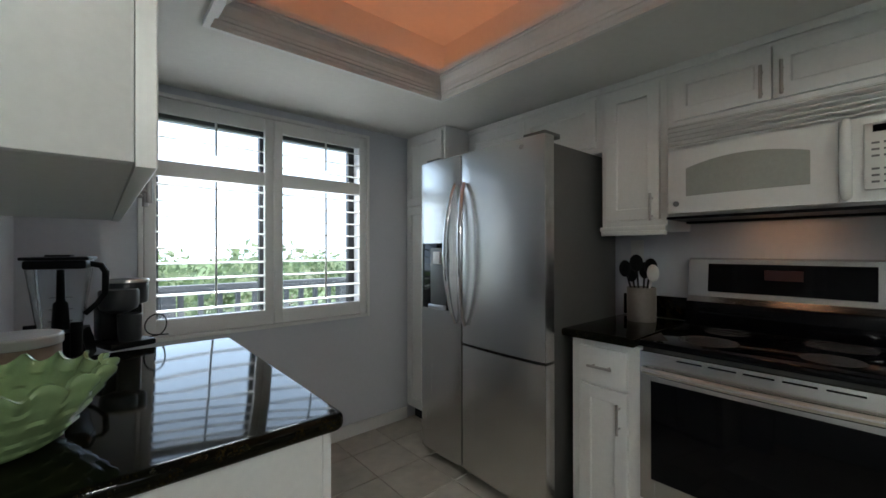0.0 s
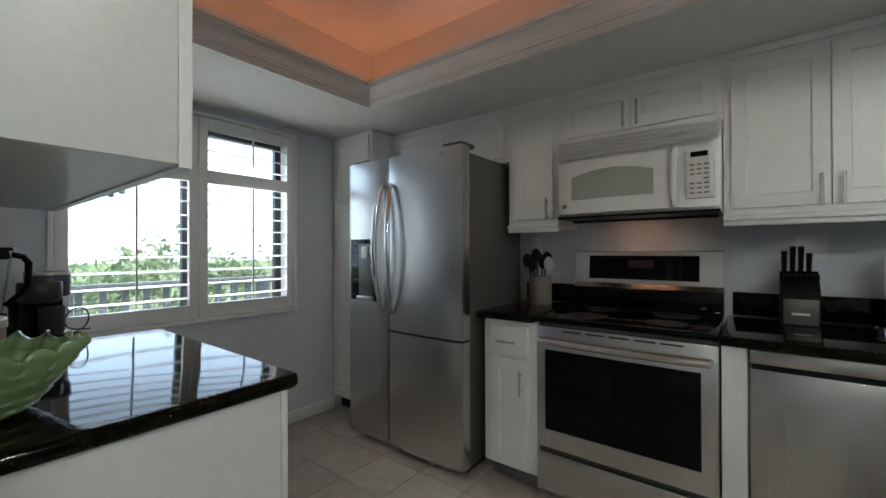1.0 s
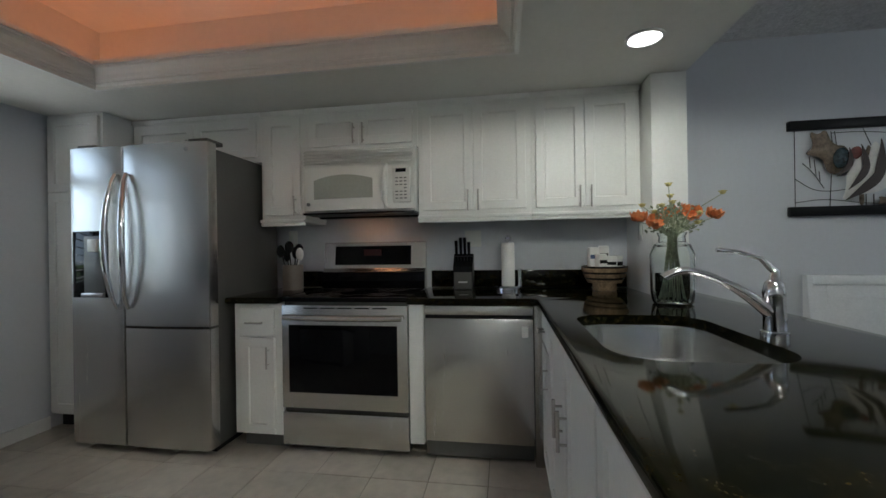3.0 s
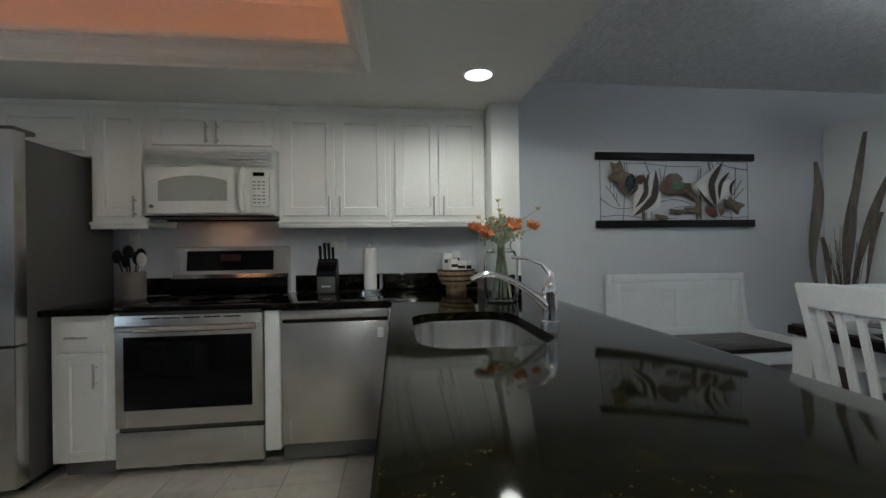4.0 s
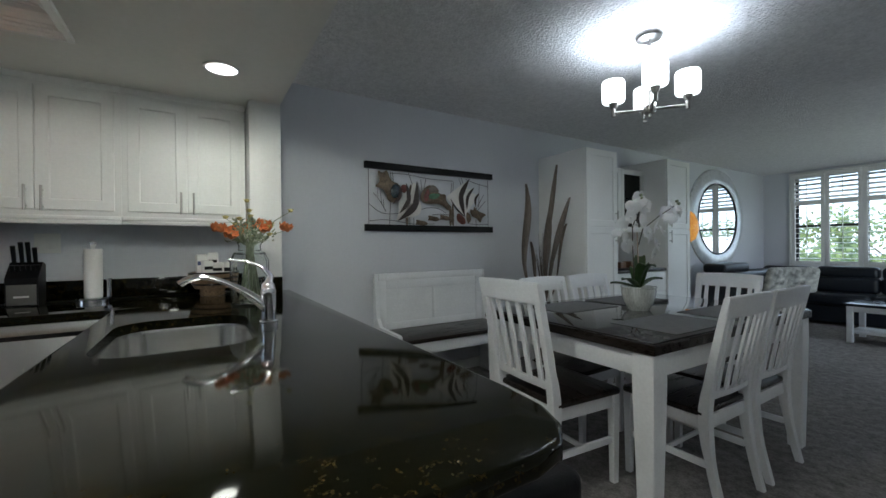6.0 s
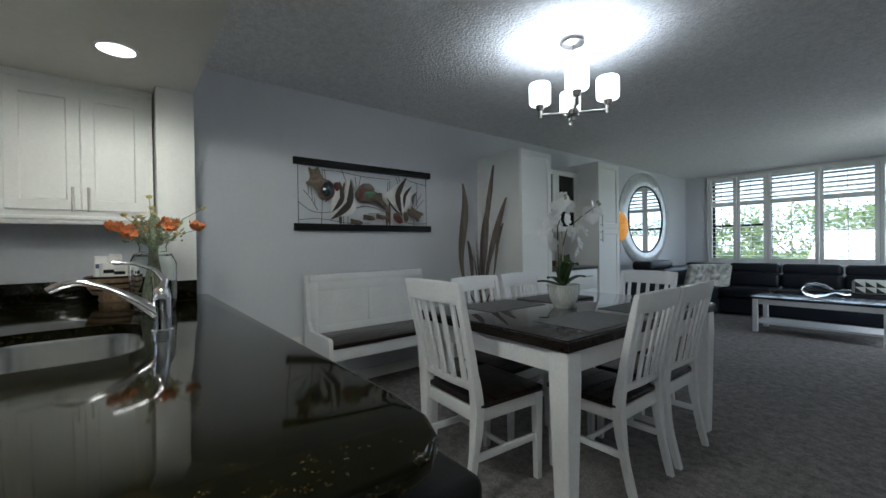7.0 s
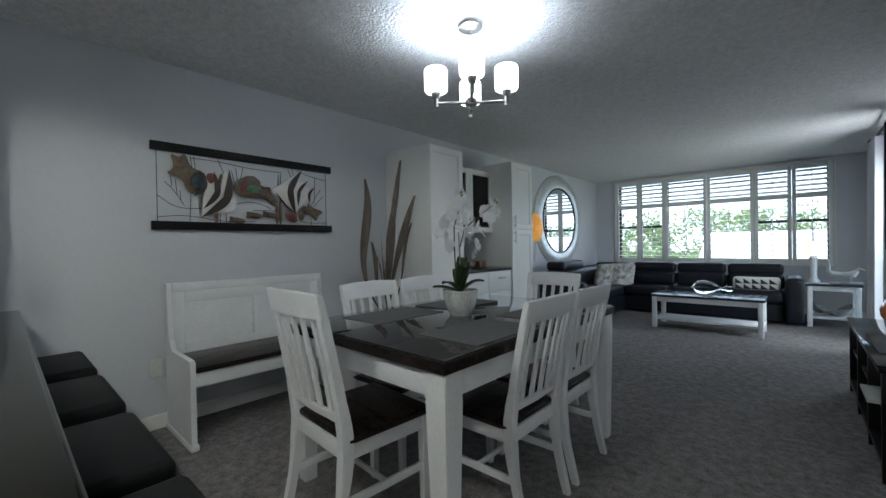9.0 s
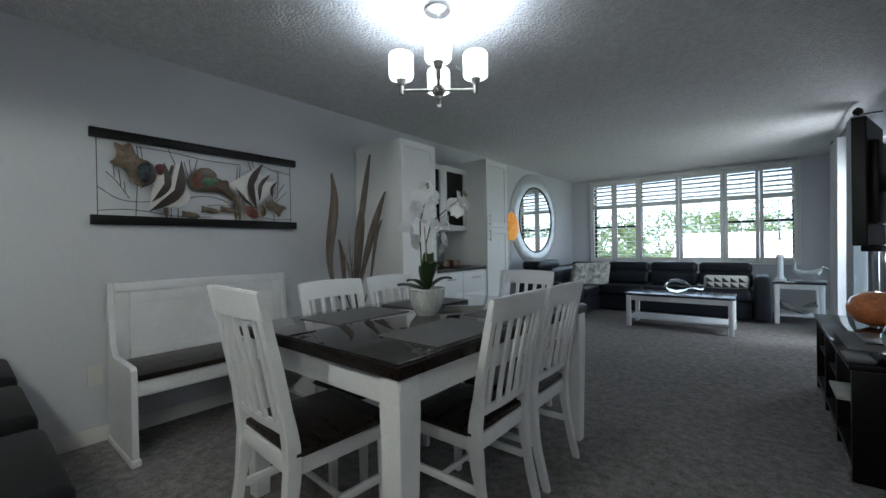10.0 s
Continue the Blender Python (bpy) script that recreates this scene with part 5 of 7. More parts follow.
part("frame", bm, SILVER, mi, "wide silvery frame", smooth=True)
bm = bmesh.new()
bm.faces.new([bm.verts.new((0.6 * math.cos(2 * math.pi * k / n), -0.0295, 0.538 * math.sin(2 * math.pi * k / n))) for k in range(n)])
part("glass", bm, MIRROR, mi)
bm = bmesh.new()
tube(bm, [(0.605 * math.cos(2 * math.pi * k / n), -0.034, 0.542 * math.sin(2 * math.pi * k / n)) for k in range(n + 1)], 0.012, 8, cap=False)
part("inner_ring", bm, WIRE, mi, "thin dark ring", smooth=True)

sc = thing("wall_sconce", (WX, -6.36, 1.27), "orange and yellow art glass wall sconce, lit", "wall lamp", rz=-90)
ARTGLASS = material("orange_yellow_glass", (0.85, 0.42, 0.10), rough=0.2, vary=0.3, scale=4, emit=0.12, dark=(0.62, 0.06, 0.02))
part("shade", lathe(bmesh.new(), [(0.02, -0.02), (0.07, 0.02), (0.11, 0.14), (0.10, 0.26), (0.06, 0.36), (0.02, 0.40), (0.001, 0.405)], 24, (0, -0.125, 0)), ARTGLASS, sc, smooth=True)
part("bracket", tube(bmesh.new(), [(0, -0.003, 0.2), (0, -0.05, 0.2)], 0.02, 12), NICKEL, sc)
for k in (-1, 1):
    part("cord", tube(bmesh.new(), [(0.01 * k, -0.12, -0.021), (0.03 * k, -0.11, -0.14), (0.012 * k, -0.1, -0.25), (0.05 * k, -0.08, -0.33)], 0.004, 6), NICKEL, sc, smooth=True)

# ---- living room ----


# camera's eye at the path's end; things scaled about it keep that view
LAST_EYE = Vector((-0.566, -1.151, 1.18))
LIVING = Matrix.Translation(LAST_EYE) @ Matrix.Scale(1 - FZ / LAST_EYE.z, 4) @ Matrix.Translation(-LAST_EYE)


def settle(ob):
    """Scales a living room thing from tile to carpet level, fitting the last view."""
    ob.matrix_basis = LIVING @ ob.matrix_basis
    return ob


def cushion(name, a, b, r, parent, mat=NAVY, label=""):
    return part(name, box(bmesh.new(), a, b, r, 4), mat, parent, label, smooth=True)


so = thing("sectional_sofa", (0.9, -8.7, 0), "dark navy leather corner sofa under the window", "sofa")
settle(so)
cushion("base", (-1.35, -0.30, 0.04), (1.45, 0.28, 0.30), 0.03, so)
cushion("arm", (-1.56, -0.34, 0.03), (-1.352, 0.40, 0.68), 0.07, so)
for k in range(3):
    x0 = -1.345 + 0.72 * k
    cushion("seat_cushion", (x0, -0.16, 0.302), (x0 + 0.715, 0.36, 0.47), 0.06, so)
    cushion("back_cushion", (x0, -0.33, 0.45), (x0 + 0.715, -0.10, 0.70), 0.07, so)
    cushion("headrest", (x0 + 0.01, -0.35, 0.665), (x0 + 0.705, -0.16, 0.85), 0.06, so)
cushion("corner_seat", (0.82, -0.16, 0.302), (1.5, 0.46, 0.47), 0.06, so)
cushion("corner_back", (0.82, -0.33, 0.45), (1.5, -0.10, 0.84), 0.08, so)
cushion("side_base", (0.80, 0.29, 0.04), (1.5, 1.95, 0.30), 0.03, so)
cushion("side_back", (1.27, -0.09, 0.45), (1.52, 1.95, 0.80), 0.08, so)
for k in range(2):
    cushion("seat_cushion", (0.74, 0.475 + 0.74 * k, 0.302), (1.29, 1.21 + 0.74 * k, 0.49), 0.06, so)
cushion("side_arm", (0.78, 1.955, 0.03), (1.5, 2.15, 0.64), 0.07, so)
cushion("side_headrest", (1.2, 1.1, 0.79), (1.5, 1.9, 0.93), 0.05, so)
PILLOW = material("black_white_fabric", (0.55, 0.56, 0.54), rough=0.9, vary=0.05, bump=0.3, bump_scale=200)
DARKFAB = material("black_fabric", (0.02, 0.02, 0.022), rough=0.9, bump=0.2)
pl = thing("throw_pillow", (-0.13, -8.48, 0.472), "black and white triangle-patterned lumbar pillow on the sofa", "pillow")
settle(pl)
cushion("cover", (-0.28, -0.06, 0.0), (0.28, 0.06, 0.2), 0.05, pl, PILLOW)
for k in range(5):
    for j in range(2):
        x0, z0 = -0.25 + 0.1 * k, 0.02 + 0.08 * j
        bm = bmesh.new()
        prism(bm, [(x0, z0), (x0 + 0.095, z0), (x0 + 0.095, z0 + 0.075)], lambda u, v, w: (u, 0.058 + w, v), 0.004)
        part("triangle", bm, DARKFAB, pl)
for (x, y, rz, tilt) in ((1.70, -8.25, 40, 18), (1.9, -8.05, 62, 20)):
    o = part("throw_pillow", box(bmesh.new(), (-0.21, -0.06, -0.2), (0.21, 0.06, 0.2), 0.055, 4), material("patterned_fabric", (0.5, 0.5, 0.46), rough=0.9, vary=0.5, scale=9, fine=14, dark=(0.06, 0.06, 0.06)), smooth=True)
    o.matrix_world = pose(x, y, 0.66, -tilt, 0, rz)
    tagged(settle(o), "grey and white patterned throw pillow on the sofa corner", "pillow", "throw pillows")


def shelf_table(name, at, w, d, h, label, category, top):
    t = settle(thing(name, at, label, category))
    bx("tabletop", (-w / 2, -d / 2, h - 0.03), (w / 2, d / 2, h), top, t, 0.004, "dark top")
    for sx in (-1, 1):
        for sy in (-1, 1):
            x, y = sx * (w / 2 - 0.045), sy * (d / 2 - 0.045)
            bx("leg", (x - 0.028, y - 0.028, 0), (x + 0.028, y + 0.028, h - 0.0305), FURN, t, 0.004)
    for sy in (-1, 1):
        bx("apron", (-w / 2 + 0.075, sy * (d / 2 - 0.04) - 0.01, h - 0.1), (w / 2 - 0.075, sy * (d / 2 - 0.04) + 0.01, h - 0.0305), FURN, t, 0.002)
    for sx in (-1, 1):
        bx("apron", (sx * (w / 2 - 0.04) - 0.01, -d / 2 + 0.075, h - 0.1), (sx * (w / 2 - 0.04) + 0.01, d / 2 - 0.075, h - 0.0305), FURN, t, 0.002)
    bx("shelf", (-w / 2 + 0.02, -d / 2 + 0.075, 0.11), (w / 2 - 0.02, d / 2 - 0.075, 0.135), FURN, t, 0.003)
    return t


NAVYTOP = material("blue_black_tabletop", (0.025, 0.032, 0.045), rough=0.22, vary=0.2, scale=4)
shelf_table("coffee_table", (0.345, -7.50, 0), 1.28, 0.60, 0.475, "white coffee table with a dark blue-black top and lower shelf", "table", NAVYTOP)
shelf_table("side_table", (-0.95, -8.74, 0), 0.56, 0.50, 0.60, "white side table with a dark top and lower shelf", "table", NAVYTOP)

# clear glass sculpture on the coffee table
bm = bmesh.new()
prof = [(0.002, -0.15), (0.03, -0.14), (0.07, -0.10), (0.085, -0.03), (0.07, 0.04), (0.04, 0.09), (0.014, 0.125), (0.02, 0.15), (0.035, 0.19), (0.03, 0.235), (0.002, 0.245)]
lathe(bm, prof, 20)
bmesh.ops.transform(bm, matrix=pose(0, 0, 0.086, 0, 90, 0) @ Matrix.Diagonal((1, 0.55, 1, 1)), verts=bm.verts)
o = part("glass_sculpture", bm, GLASS, smooth=True)
o.matrix_world = pose(0.33, -7.42, 0.477, 0, 0, 175) @ Matrix.Scale(1.2, 4)
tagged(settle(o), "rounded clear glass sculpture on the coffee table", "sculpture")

# lamp, white carvings and shell bowl on the side table
tl = thing("table_lamp", (-0.76, -8.72, 0.60), "white column table lamp with a lit patterned shade", "lamp")
part("base", lathe(bmesh.new(), [(0.09, 0), (0.09, 0.02), (0.06, 0.04), (0.045, 0.07), (0.05, 0.25), (0.06, 0.27), (0.05, 0.29), (0.02, 0.30)], 24), FURN, tl, smooth=True)
LAMPSH = material("lit_mosaic_shade", (1.0, 0.86, 0.72), rough=0.4, vary=0.3, scale=40, emit=0.3)
part("shade", lathe(bmesh.new(), [(0.05, 0.301), (0.08, 0.33), (0.10, 0.46), (0.095, 0.46), (0.075, 0.335), (0.05, 0.306)], 24), LAMPSH, tl, "lit mosaic glass shade", smooth=True)
part("finial", lathe(bmesh.new(), [(0.105, 0.461), (0.105, 0.468), (0.01, 0.47), (0.008, 0.6), (0.001, 0.61)], 20), NICKEL, tl, smooth=True)
tl.scale = (0.8, 0.8, 1.28)
settle(tl)
CARVE = material("white_carved_wood", (0.55, 0.56, 0.56), rough=0.5, vary=0.08)
for x, h, lean in ((-0.97, 0.34, 1), (-1.13, 0.22, -1)):
    bm = bmesh.new()
    tube(bm, [(0, 0, 0), (0, 0, 0.09)], 0.006, 8)
    tube(bm, [(-0.14 * lean, 0, 0.13), (-0.06 * lean, 0, 0.12), (0.02 * lean, 0, 0.125), (0.06 * lean, 0, 0.17), (0.05 * lean, 0, h - 0.06), (0.08 * lean, 0, h - 0.01), (0.11 * lean, 0, h - 0.03), (0.15 * lean, 0, h - 0.055)],
         [0.01, 0.035, 0.045, 0.025, 0.011, 0.014, 0.014, 0.004], 12)
    box(bm, (-0.12, -0.05, -0.001), (0.12, 0.05, 0.015), 0.004)
    o = part("carving", bm, CARVE, smooth=True)
    o.matrix_world = pose(x, -8.72, 0.601, 0, 0, 0)
    tagged(settle(o), "white long-necked wooden carving on the side table", "carving", "carvings")
bm = bmesh.new()
surface(bm, lambda u, v: (0.2 * (u - 0.5) * 2, 0.11 * (v - 0.5) * 2, 0.01 + 0.17 * ((2 * u - 1) ** 2 * 0.5 + (2 * v - 1) ** 2 * 0.45) + 0.02 * math.sin(9 * u + 4 * v)), 24, 14, 0.006)
o = part("shell_bowl", bm, material("grey_shell", (0.30, 0.29, 0.27), rough=0.25, vary=0.3, scale=12), smooth=True)
o.location = (-0.95, -8.74, 0.137)
tagged(settle(o), "grey wavy shell-shaped bowl on the table's shelf", "bowl")

# media console, television and curtain on the west wall
TVBLACK = material("black_brown_wood", (0.007, 0.006, 0.006), spec=0.2, rough=0.3, vary=0.2, scale=4)
mc = thing("media_console", (-0.885, -3.885, 0), "black wooden media console with open shelves and a glass top", "console", rz=90)
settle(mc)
# local x runs along the wall to -x, depth to +y
CL, CD, CHT = 1.64, 0.46, 0.575
bx("top", (-CL, 0.0, CHT - 0.03), (0, CD, CHT), TVBLACK, mc, 0.003)
bx("glass_top", (-CL - 0.004, -0.006, CHT + 0.0005), (0.004, CD, CHT + 0.010), BLACKGLASS, mc, 0.002, "dark glass top")
for x in (-CL, -CL * 0.66, -CL * 0.33, -0.03):
    bx("upright", (x, 0.01, 0.0), (x + 0.03, CD - 0.01, CHT - 0.0305), TVBLACK, mc, 0.002)
bx("bottom_shelf", (-CL + 0.0305, 0.012, 0.07), (-0.0305, CD - 0.012, 0.095), TVBLACK, mc)
for x0, x1 in ((-CL + 0.031, -CL * 0.66 - 0.001), (-CL * 0.66 + 0.031, -CL * 0.33 - 0.001), (-CL * 0.33 + 0.031, -0.031)):
    bx("middle_shelf", (x0, 0.03, 0.32), (x1, CD - 0.02, 0.34), TVBLACK, mc)
bx("back_panel", (-CL + 0.031, CD - 0.0115, 0.0955), (-0.031, CD - 0.0015, CHT - 0.031), TVBLACK, mc)
o = bx("magazine", (-0.07, -0.15, 0), (0.07, 0.15, 0.018), PILLOW, r=0.002)
o.matrix_world = pose(-0.93, -4.22, 0.3405, 0, 0, 0)
tagged(settle(o), "pale folded magazine on the console shelf", "magazine")
o = bx("remote_tray", (-0.09, -0.16, 0), (0.09, 0.16, 0.012), BLACK, r=0.004)
o.location = (-1.10, -4.55, CHT + 0.011)
tagged(settle(o), "flat black tray on the console", "tray")
o = bx("table_mat", (-0.19, -0.30, 0), (0.19, 0.30, 0.0015), material("grey_mat", (0.12, 0.12, 0.12), rough=0.8, bump=0.3))
o.location = (-1.11, -4.5, CHT + 0.0102)
tagged(settle(o), "grey woven mat on the console", "mat")
ORANGE = material("orange_art_glass", (0.92, 0.27, 0.10), rough=0.12, vary=0.2, scale=8, coat=0.6)
bm = bmesh.new()
lathe(bm, [(0.05, 0), (0.10, 0.02), (0.145, 0.08), (0.15, 0.125), (0.125, 0.185), (0.07, 0.225), (0.001, 0.235)], 32)
o = part("glass_ball", bm, ORANGE, smooth=True)
o.location = (-1.17, -5.15, CHT + 0.011)
tagged(settle(o), "orange art glass ball on the console", "glass ball")
bm = bmesh.new()
lathe(bm, [(0.03, 0), (0.075, 0.03), (0.09, 0.085), (0.07, 0.14), (0.03, 0.165), (0.018, 0.18), (0.03, 0.23), (0.025, 0.26), (0.001, 0.27)], 28)
o = part("glass_vessel", bm, glass("pale_green_glass", (0.75, 0.92, 0.88)), smooth=True)
o.location = (-1.13, -4.20, CHT + 0.0125)
tagged(settle(o), "pale green clear glass vessel on the console", "glass vessel")

tv = thing("television", (-1.04, -4.47, 1.145), "black flat television on a wall arm above the console", "television", rz=-16.2)
part("screen", box(bmesh.new(), (-0.03, -0.26, 0.0), (0.03, 0.23, 0.70), 0.006), BLACK, tv)
bx("back_housing", (-0.065, -0.20, 0.12), (-0.0305, 0.15, 0.58), BLACK, tv, 0.01)
bx("wall_arm", (-0.392, -0.10, 0.30), (-0.0655, -0.02, 0.40), BLACK, tv, 0.004)
bx("speaker_bar", (-0.055, -0.25, -0.035), (0.025, 0.05, -0.001), BLACK, tv, 0.006)

cr = thing("curtain_rod", (WW, -7.09, 2.33), "dark metal curtain rod with round finials", "curtain rod")
part("rod", tube(bmesh.new(), [(0.17, -0.74, 0), (0.17, 0.74, 0)], 0.014, 12), ALU, cr, smooth=True)
for s in (-1, 1):
    part("finial", lathe(bmesh.new(), [(0.012, -0.03), (0.03, -0.015), (0.038, 0.005), (0.03, 0.03), (0.01, 0.045), (0.001, 0.05)], 18, (0.17, s * 0.75, 0)), ALU, cr, smooth=True)
    part("bracket", tube(bmesh.new(), [(0.001, s * 0.66, 0), (0.155, s * 0.66, 0)], 0.008, 8), ALU, cr)
CURT = material("white_curtain_cloth", (0.58, 0.60, 0.64), rough=0.9, vary=0.05, bump=0.2, bump_scale=250)
for y0, y1, lab in ((-7.82, -7.30, "white gathered curtain panel"), (-6.62, -6.32, "white gathered curtain panel beside the television")):
    bm = bmesh.new()
    surface(bm, lambda u, v, y0=y0, y1=y1: (WW + 0.17 + 0.06 * math.sin(u * 26) * (0.7 + 0.3 * v), y0 + (y1 - y0) * u, 2.31 - 2.22 * v), 60, 6, 0.003)
    tagged(part("curtain", bm, CURT, smooth=True), lab, "curtain", "curtains")
dr = thing("door_1", (0, 0, 0), "black aluminium sliding balcony door", "door", kind="structure")
for y0, y1 in ((-8.45, -7.18), (-7.22, -5.95)):
    bm = bmesh.new()
    xx = WW - 0.06 if y0 < -8 else WW - 0.11
    for a, b in (((y0, 0), (y0 + 0.06, 2.1)), ((y1 - 0.06, 0), (y1, 2.1)), ((y0 + 0.06, 0), (y1 - 0.06, 0.08)), ((y0 + 0.06, 2.03), (y1 - 0.06, 2.1))):
        box(bm, (xx - 0.02, a[0], a[1]), (xx + 0.02, b[0], b[1]), 0.002)
    f = part("door_frame", bm, ALU, dr)
    o = bx("pane", (xx - 0.003, y0 + 0.06, 0.08), (xx + 0.003, y1 - 0.06, 2.03), PANE, f)
    o.visible_shadow = False

# ---- outside ----
GRASS = material("lawn", (0.09, 0.14, 0.045), rough=0.95, vary=0.3, scale=0.3, fine=5)
tagged(bx("ground", (-300, -300, -5.6), (300, 300, -5.5), GRASS), "green lawn far below the windows", "lawn", kind="structure")
LEAF = thin_leaf(material("tree_leaves", (0.16, 0.22, 0.10), rough=0.6, vary=0.25, scale=0.8, fine=6), 0.5)
BARK = material("bark", (0.16, 0.13, 0.10), rough=0.9, vary=0.3, scale=4)
BALC = material("grey_painted_rail", (0.05, 0.053, 0.056), rough=0.5)


def tree(x, y, top, r, seed):
    rnd = random.Random(seed)
    t = thing("tree", (x, y, -5.5), "leafy green tree outside the window", "tree", "trees outside")
    h = top + 5.5
    bm = bmesh.new()
    tube(bm, [(0, 0, 0), (0.1, 0, h * 0.3), (0.0, 0.1, h * 0.7)], [0.3, 0.2, 0.08], 9)
    for k in range(6):
        a = rnd.uniform(0, 6.28)
        tube(bm, [(0.05, 0, h * (0.3 + 0.05 * k)), (0.6 * r * math.cos(a), 0.6 * r * math.sin(a), h * (0.6 + 0.04 * k))], [0.1, 0.03], 6)
    part("trunk", bm, BARK, t, smooth=True)
    verts, faces = [], []
    for c in range(34):
        a, q = rnd.uniform(0, 6.28), rnd.uniform(0, 1) ** 0.6
        cz = h - rnd.uniform(0.1, 0.75) * r * 1.5
        cx, cy = q * r * math.cos(a), q * r * math.sin(a)
        cr2 = r * rnd.uniform(0.18, 0.36)
        for k in range(70):
            d = Vector((rnd.gauss(0, 1), rnd.gauss(0, 1), rnd.gauss(0, 0.8)))
            p = Vector((cx, cy, cz)) + d.normalized() * cr2 * rnd.uniform(0.5, 1.1)
            u = Vector((rnd.gauss(0, 1), rnd.gauss(0, 1), rnd.gauss(0, 1))).normalized()
            v = u.orthogonal().normalized()
            s = rnd.uniform(0.1, 0.2)
            i = len(verts)
            verts += [p - u * s, p + v * s * 0.5, p + u * s, p - v * s * 0.5]
            faces.append((i, i + 1, i + 2, i + 3))
    me = bpy.data.meshes.new("crown")
    me.from_pydata([tuple(v) for v in verts], [], faces)
    me.materials.append(LEAF)
    o = new("crown", me)
    o.parent = t


for k, (x, y, top, r) in enumerate(((2.2, 15, 1.5, 2.8), (-1.2, 17, 1.0, 3.2), (5.8, 19, 1.0, 3.2), (9.5, 17, 1.3, 3.0), (0.8, 24, 1.6, 3.6), (4, 12, -0.6, 2.6), (0, 11, -0.8, 2.4), (7, 13, -0.5, 2.6),
                                    (7.5, -26, 3.0, 3.2), (4.6, -36, 3.6, 3.8), (10.5, -24, 2.8, 3.0), (-3.5, -38, 3.8, 4.0), (5.0, -20, 1.4, 2.6), (-8, -38, 3.4, 3.8), (1.0, -40, 4.0, 4.0), (-12, -36, 3.2, 3.6), (13, -28, 3.0, 3.4))):
    tree(x, y, top, r, k)
pm = thing("palm_tree", (2.9, -19.5, -5.5), "green palm tree outside the living room window", "palm tree", "trees outside")
part("trunk", tube(bmesh.new(), [(0, 0, 0), (0.2, 0, 3), (0.1, 0, 5.9)], [0.2, 0.15, 0.12], 10), BARK, pm, smooth=True)
rnd = random.Random(7)
FROND = thin_leaf(material("palm_frond", (0.15, 0.24, 0.07), rough=0.5, vary=0.3, scale=2), 0.4)
for k in range(16):
    a = 2 * math.pi * k / 16 + rnd.uniform(-0.2, 0.2)
    lift = rnd.uniform(-0.2, 1.3)
    ca, sa = math.cos(a), math.sin(a)
    verts, faces = [], []
    for j in range(18):
        u = (j + 1) / 18
        r, z = 1.9 * u, 5.9 + lift * 1.3 * u - 1.6 * u * u
        for s in (-1, 1):
            i = len(verts)
            w = 0.55 * math.sin(math.pi * min(1, u * 0.9 + 0.08))
            base = Vector((0.1 + ca * r, sa * r, z))
            tip = base + Vector((-sa * s * w + ca * 0.25, ca * s * w + sa * 0.25, -0.25 * w))
            verts += [tuple(base), tuple(base + Vector((ca * 0.06, sa * 0.06, 0))), tuple(tip)]
            faces.append((i, i + 1, i + 2))
    me = bpy.data.meshes.new("frond")
    me.from_pydata(verts, [], faces)
    me.materials.append(FROND)
    o = new("frond", me)
    o.parent = pm
ROOF = material("white_metal_roof", (0.48, 0.50, 0.53), rough=0.5, vary=0.04, scale=0.5)
STUCCO = material("pale_stucco", (0.6, 0.58, 0.54), rough=0.9, vary=0.06, scale=0.6)
for x0, x1, y, zr, ze in ((-9.0, 3.4, -29, 1.7, -0.6), (5.6, 11.0, -31, 0.2, -0.9)):
    hs = thing("house", ((x0 + x1) / 2, y, -5.5), "low pale house with a white roof among the trees", "house", "houses outside")
    w = (x1 - x0) / 2
    bx("wall", (-w + 0.4, -4, 0), (w - 0.4, 4, ze + 5.5), STUCCO, hs)
    bm = bmesh.new()
    prism(bm, [(-4.6, ze + 5.45), (4.6, ze + 5.45), (4.6, ze + 5.6), (0, zr + 5.5), (-4.6, ze + 5.6)], lambda u, v, q: (-w + q, u, v), 2 * w)
    part("roof", bm, ROOF, hs, "white roof")
    for k in range(5):
        bx("window", (-w + 1.5 + k * (2 * w - 3) / 5, 4.0, 2.2), (-w + 2.6 + k * (2 * w - 3) / 5, 4.04, 3.6), BLACKGLASS, hs)
rl = thing("balcony_railing", (0, 4.55, 0), "grey balcony railing outside the kitchen window", "railing")
for z0, z1 in ((0.93, 0.99), (0.28, 0.33)):
    bx("rail", (-2.5, -0.03, z0), (4.0, 0.03, z1), BALC, rl, 0.004)
for k in range(44):
    x = -2.4 + 0.145 * k
    bx("baluster", (x - 0.02, -0.02, 0.331), (x + 0.02, 0.02, 0.9295), BALC, rl)
for k in range(5):
    bx("post", (-2.45 + 1.55 * k, -0.05, -0.1), (-2.35 + 1.55 * k, 0.05, 0.9295), BALC, rl)
structure("balcony_floor", (-2.6, NY + 0.21, -0.25), (4.1, 4.7, -0.1), BALC, "pale concrete balcony floor outside the kitchen window", "balcony")

# ---- small things in the kitchen ----
ZC = 0.9145


def outlet(name, m, gangs, label):
    t = thing(name, (0, 0, 0), label, "wall plate", "wall plates")
    t.matrix_world = m
    w = 0.035 + 0.023 * (gangs - 1)
    bx("plate", (-w, -0.006, -0.058), (w, -0.0005, 0.058), WHITEPL, t, 0.002)
    for k in range(gangs):
        x = (k - (gangs - 1) / 2) * 0.046
        bx("switch", (x - 0.016, -0.009, -0.033), (x + 0.016, -0.0062, 0.033), WHITEPL, t, 0.001)
    return t


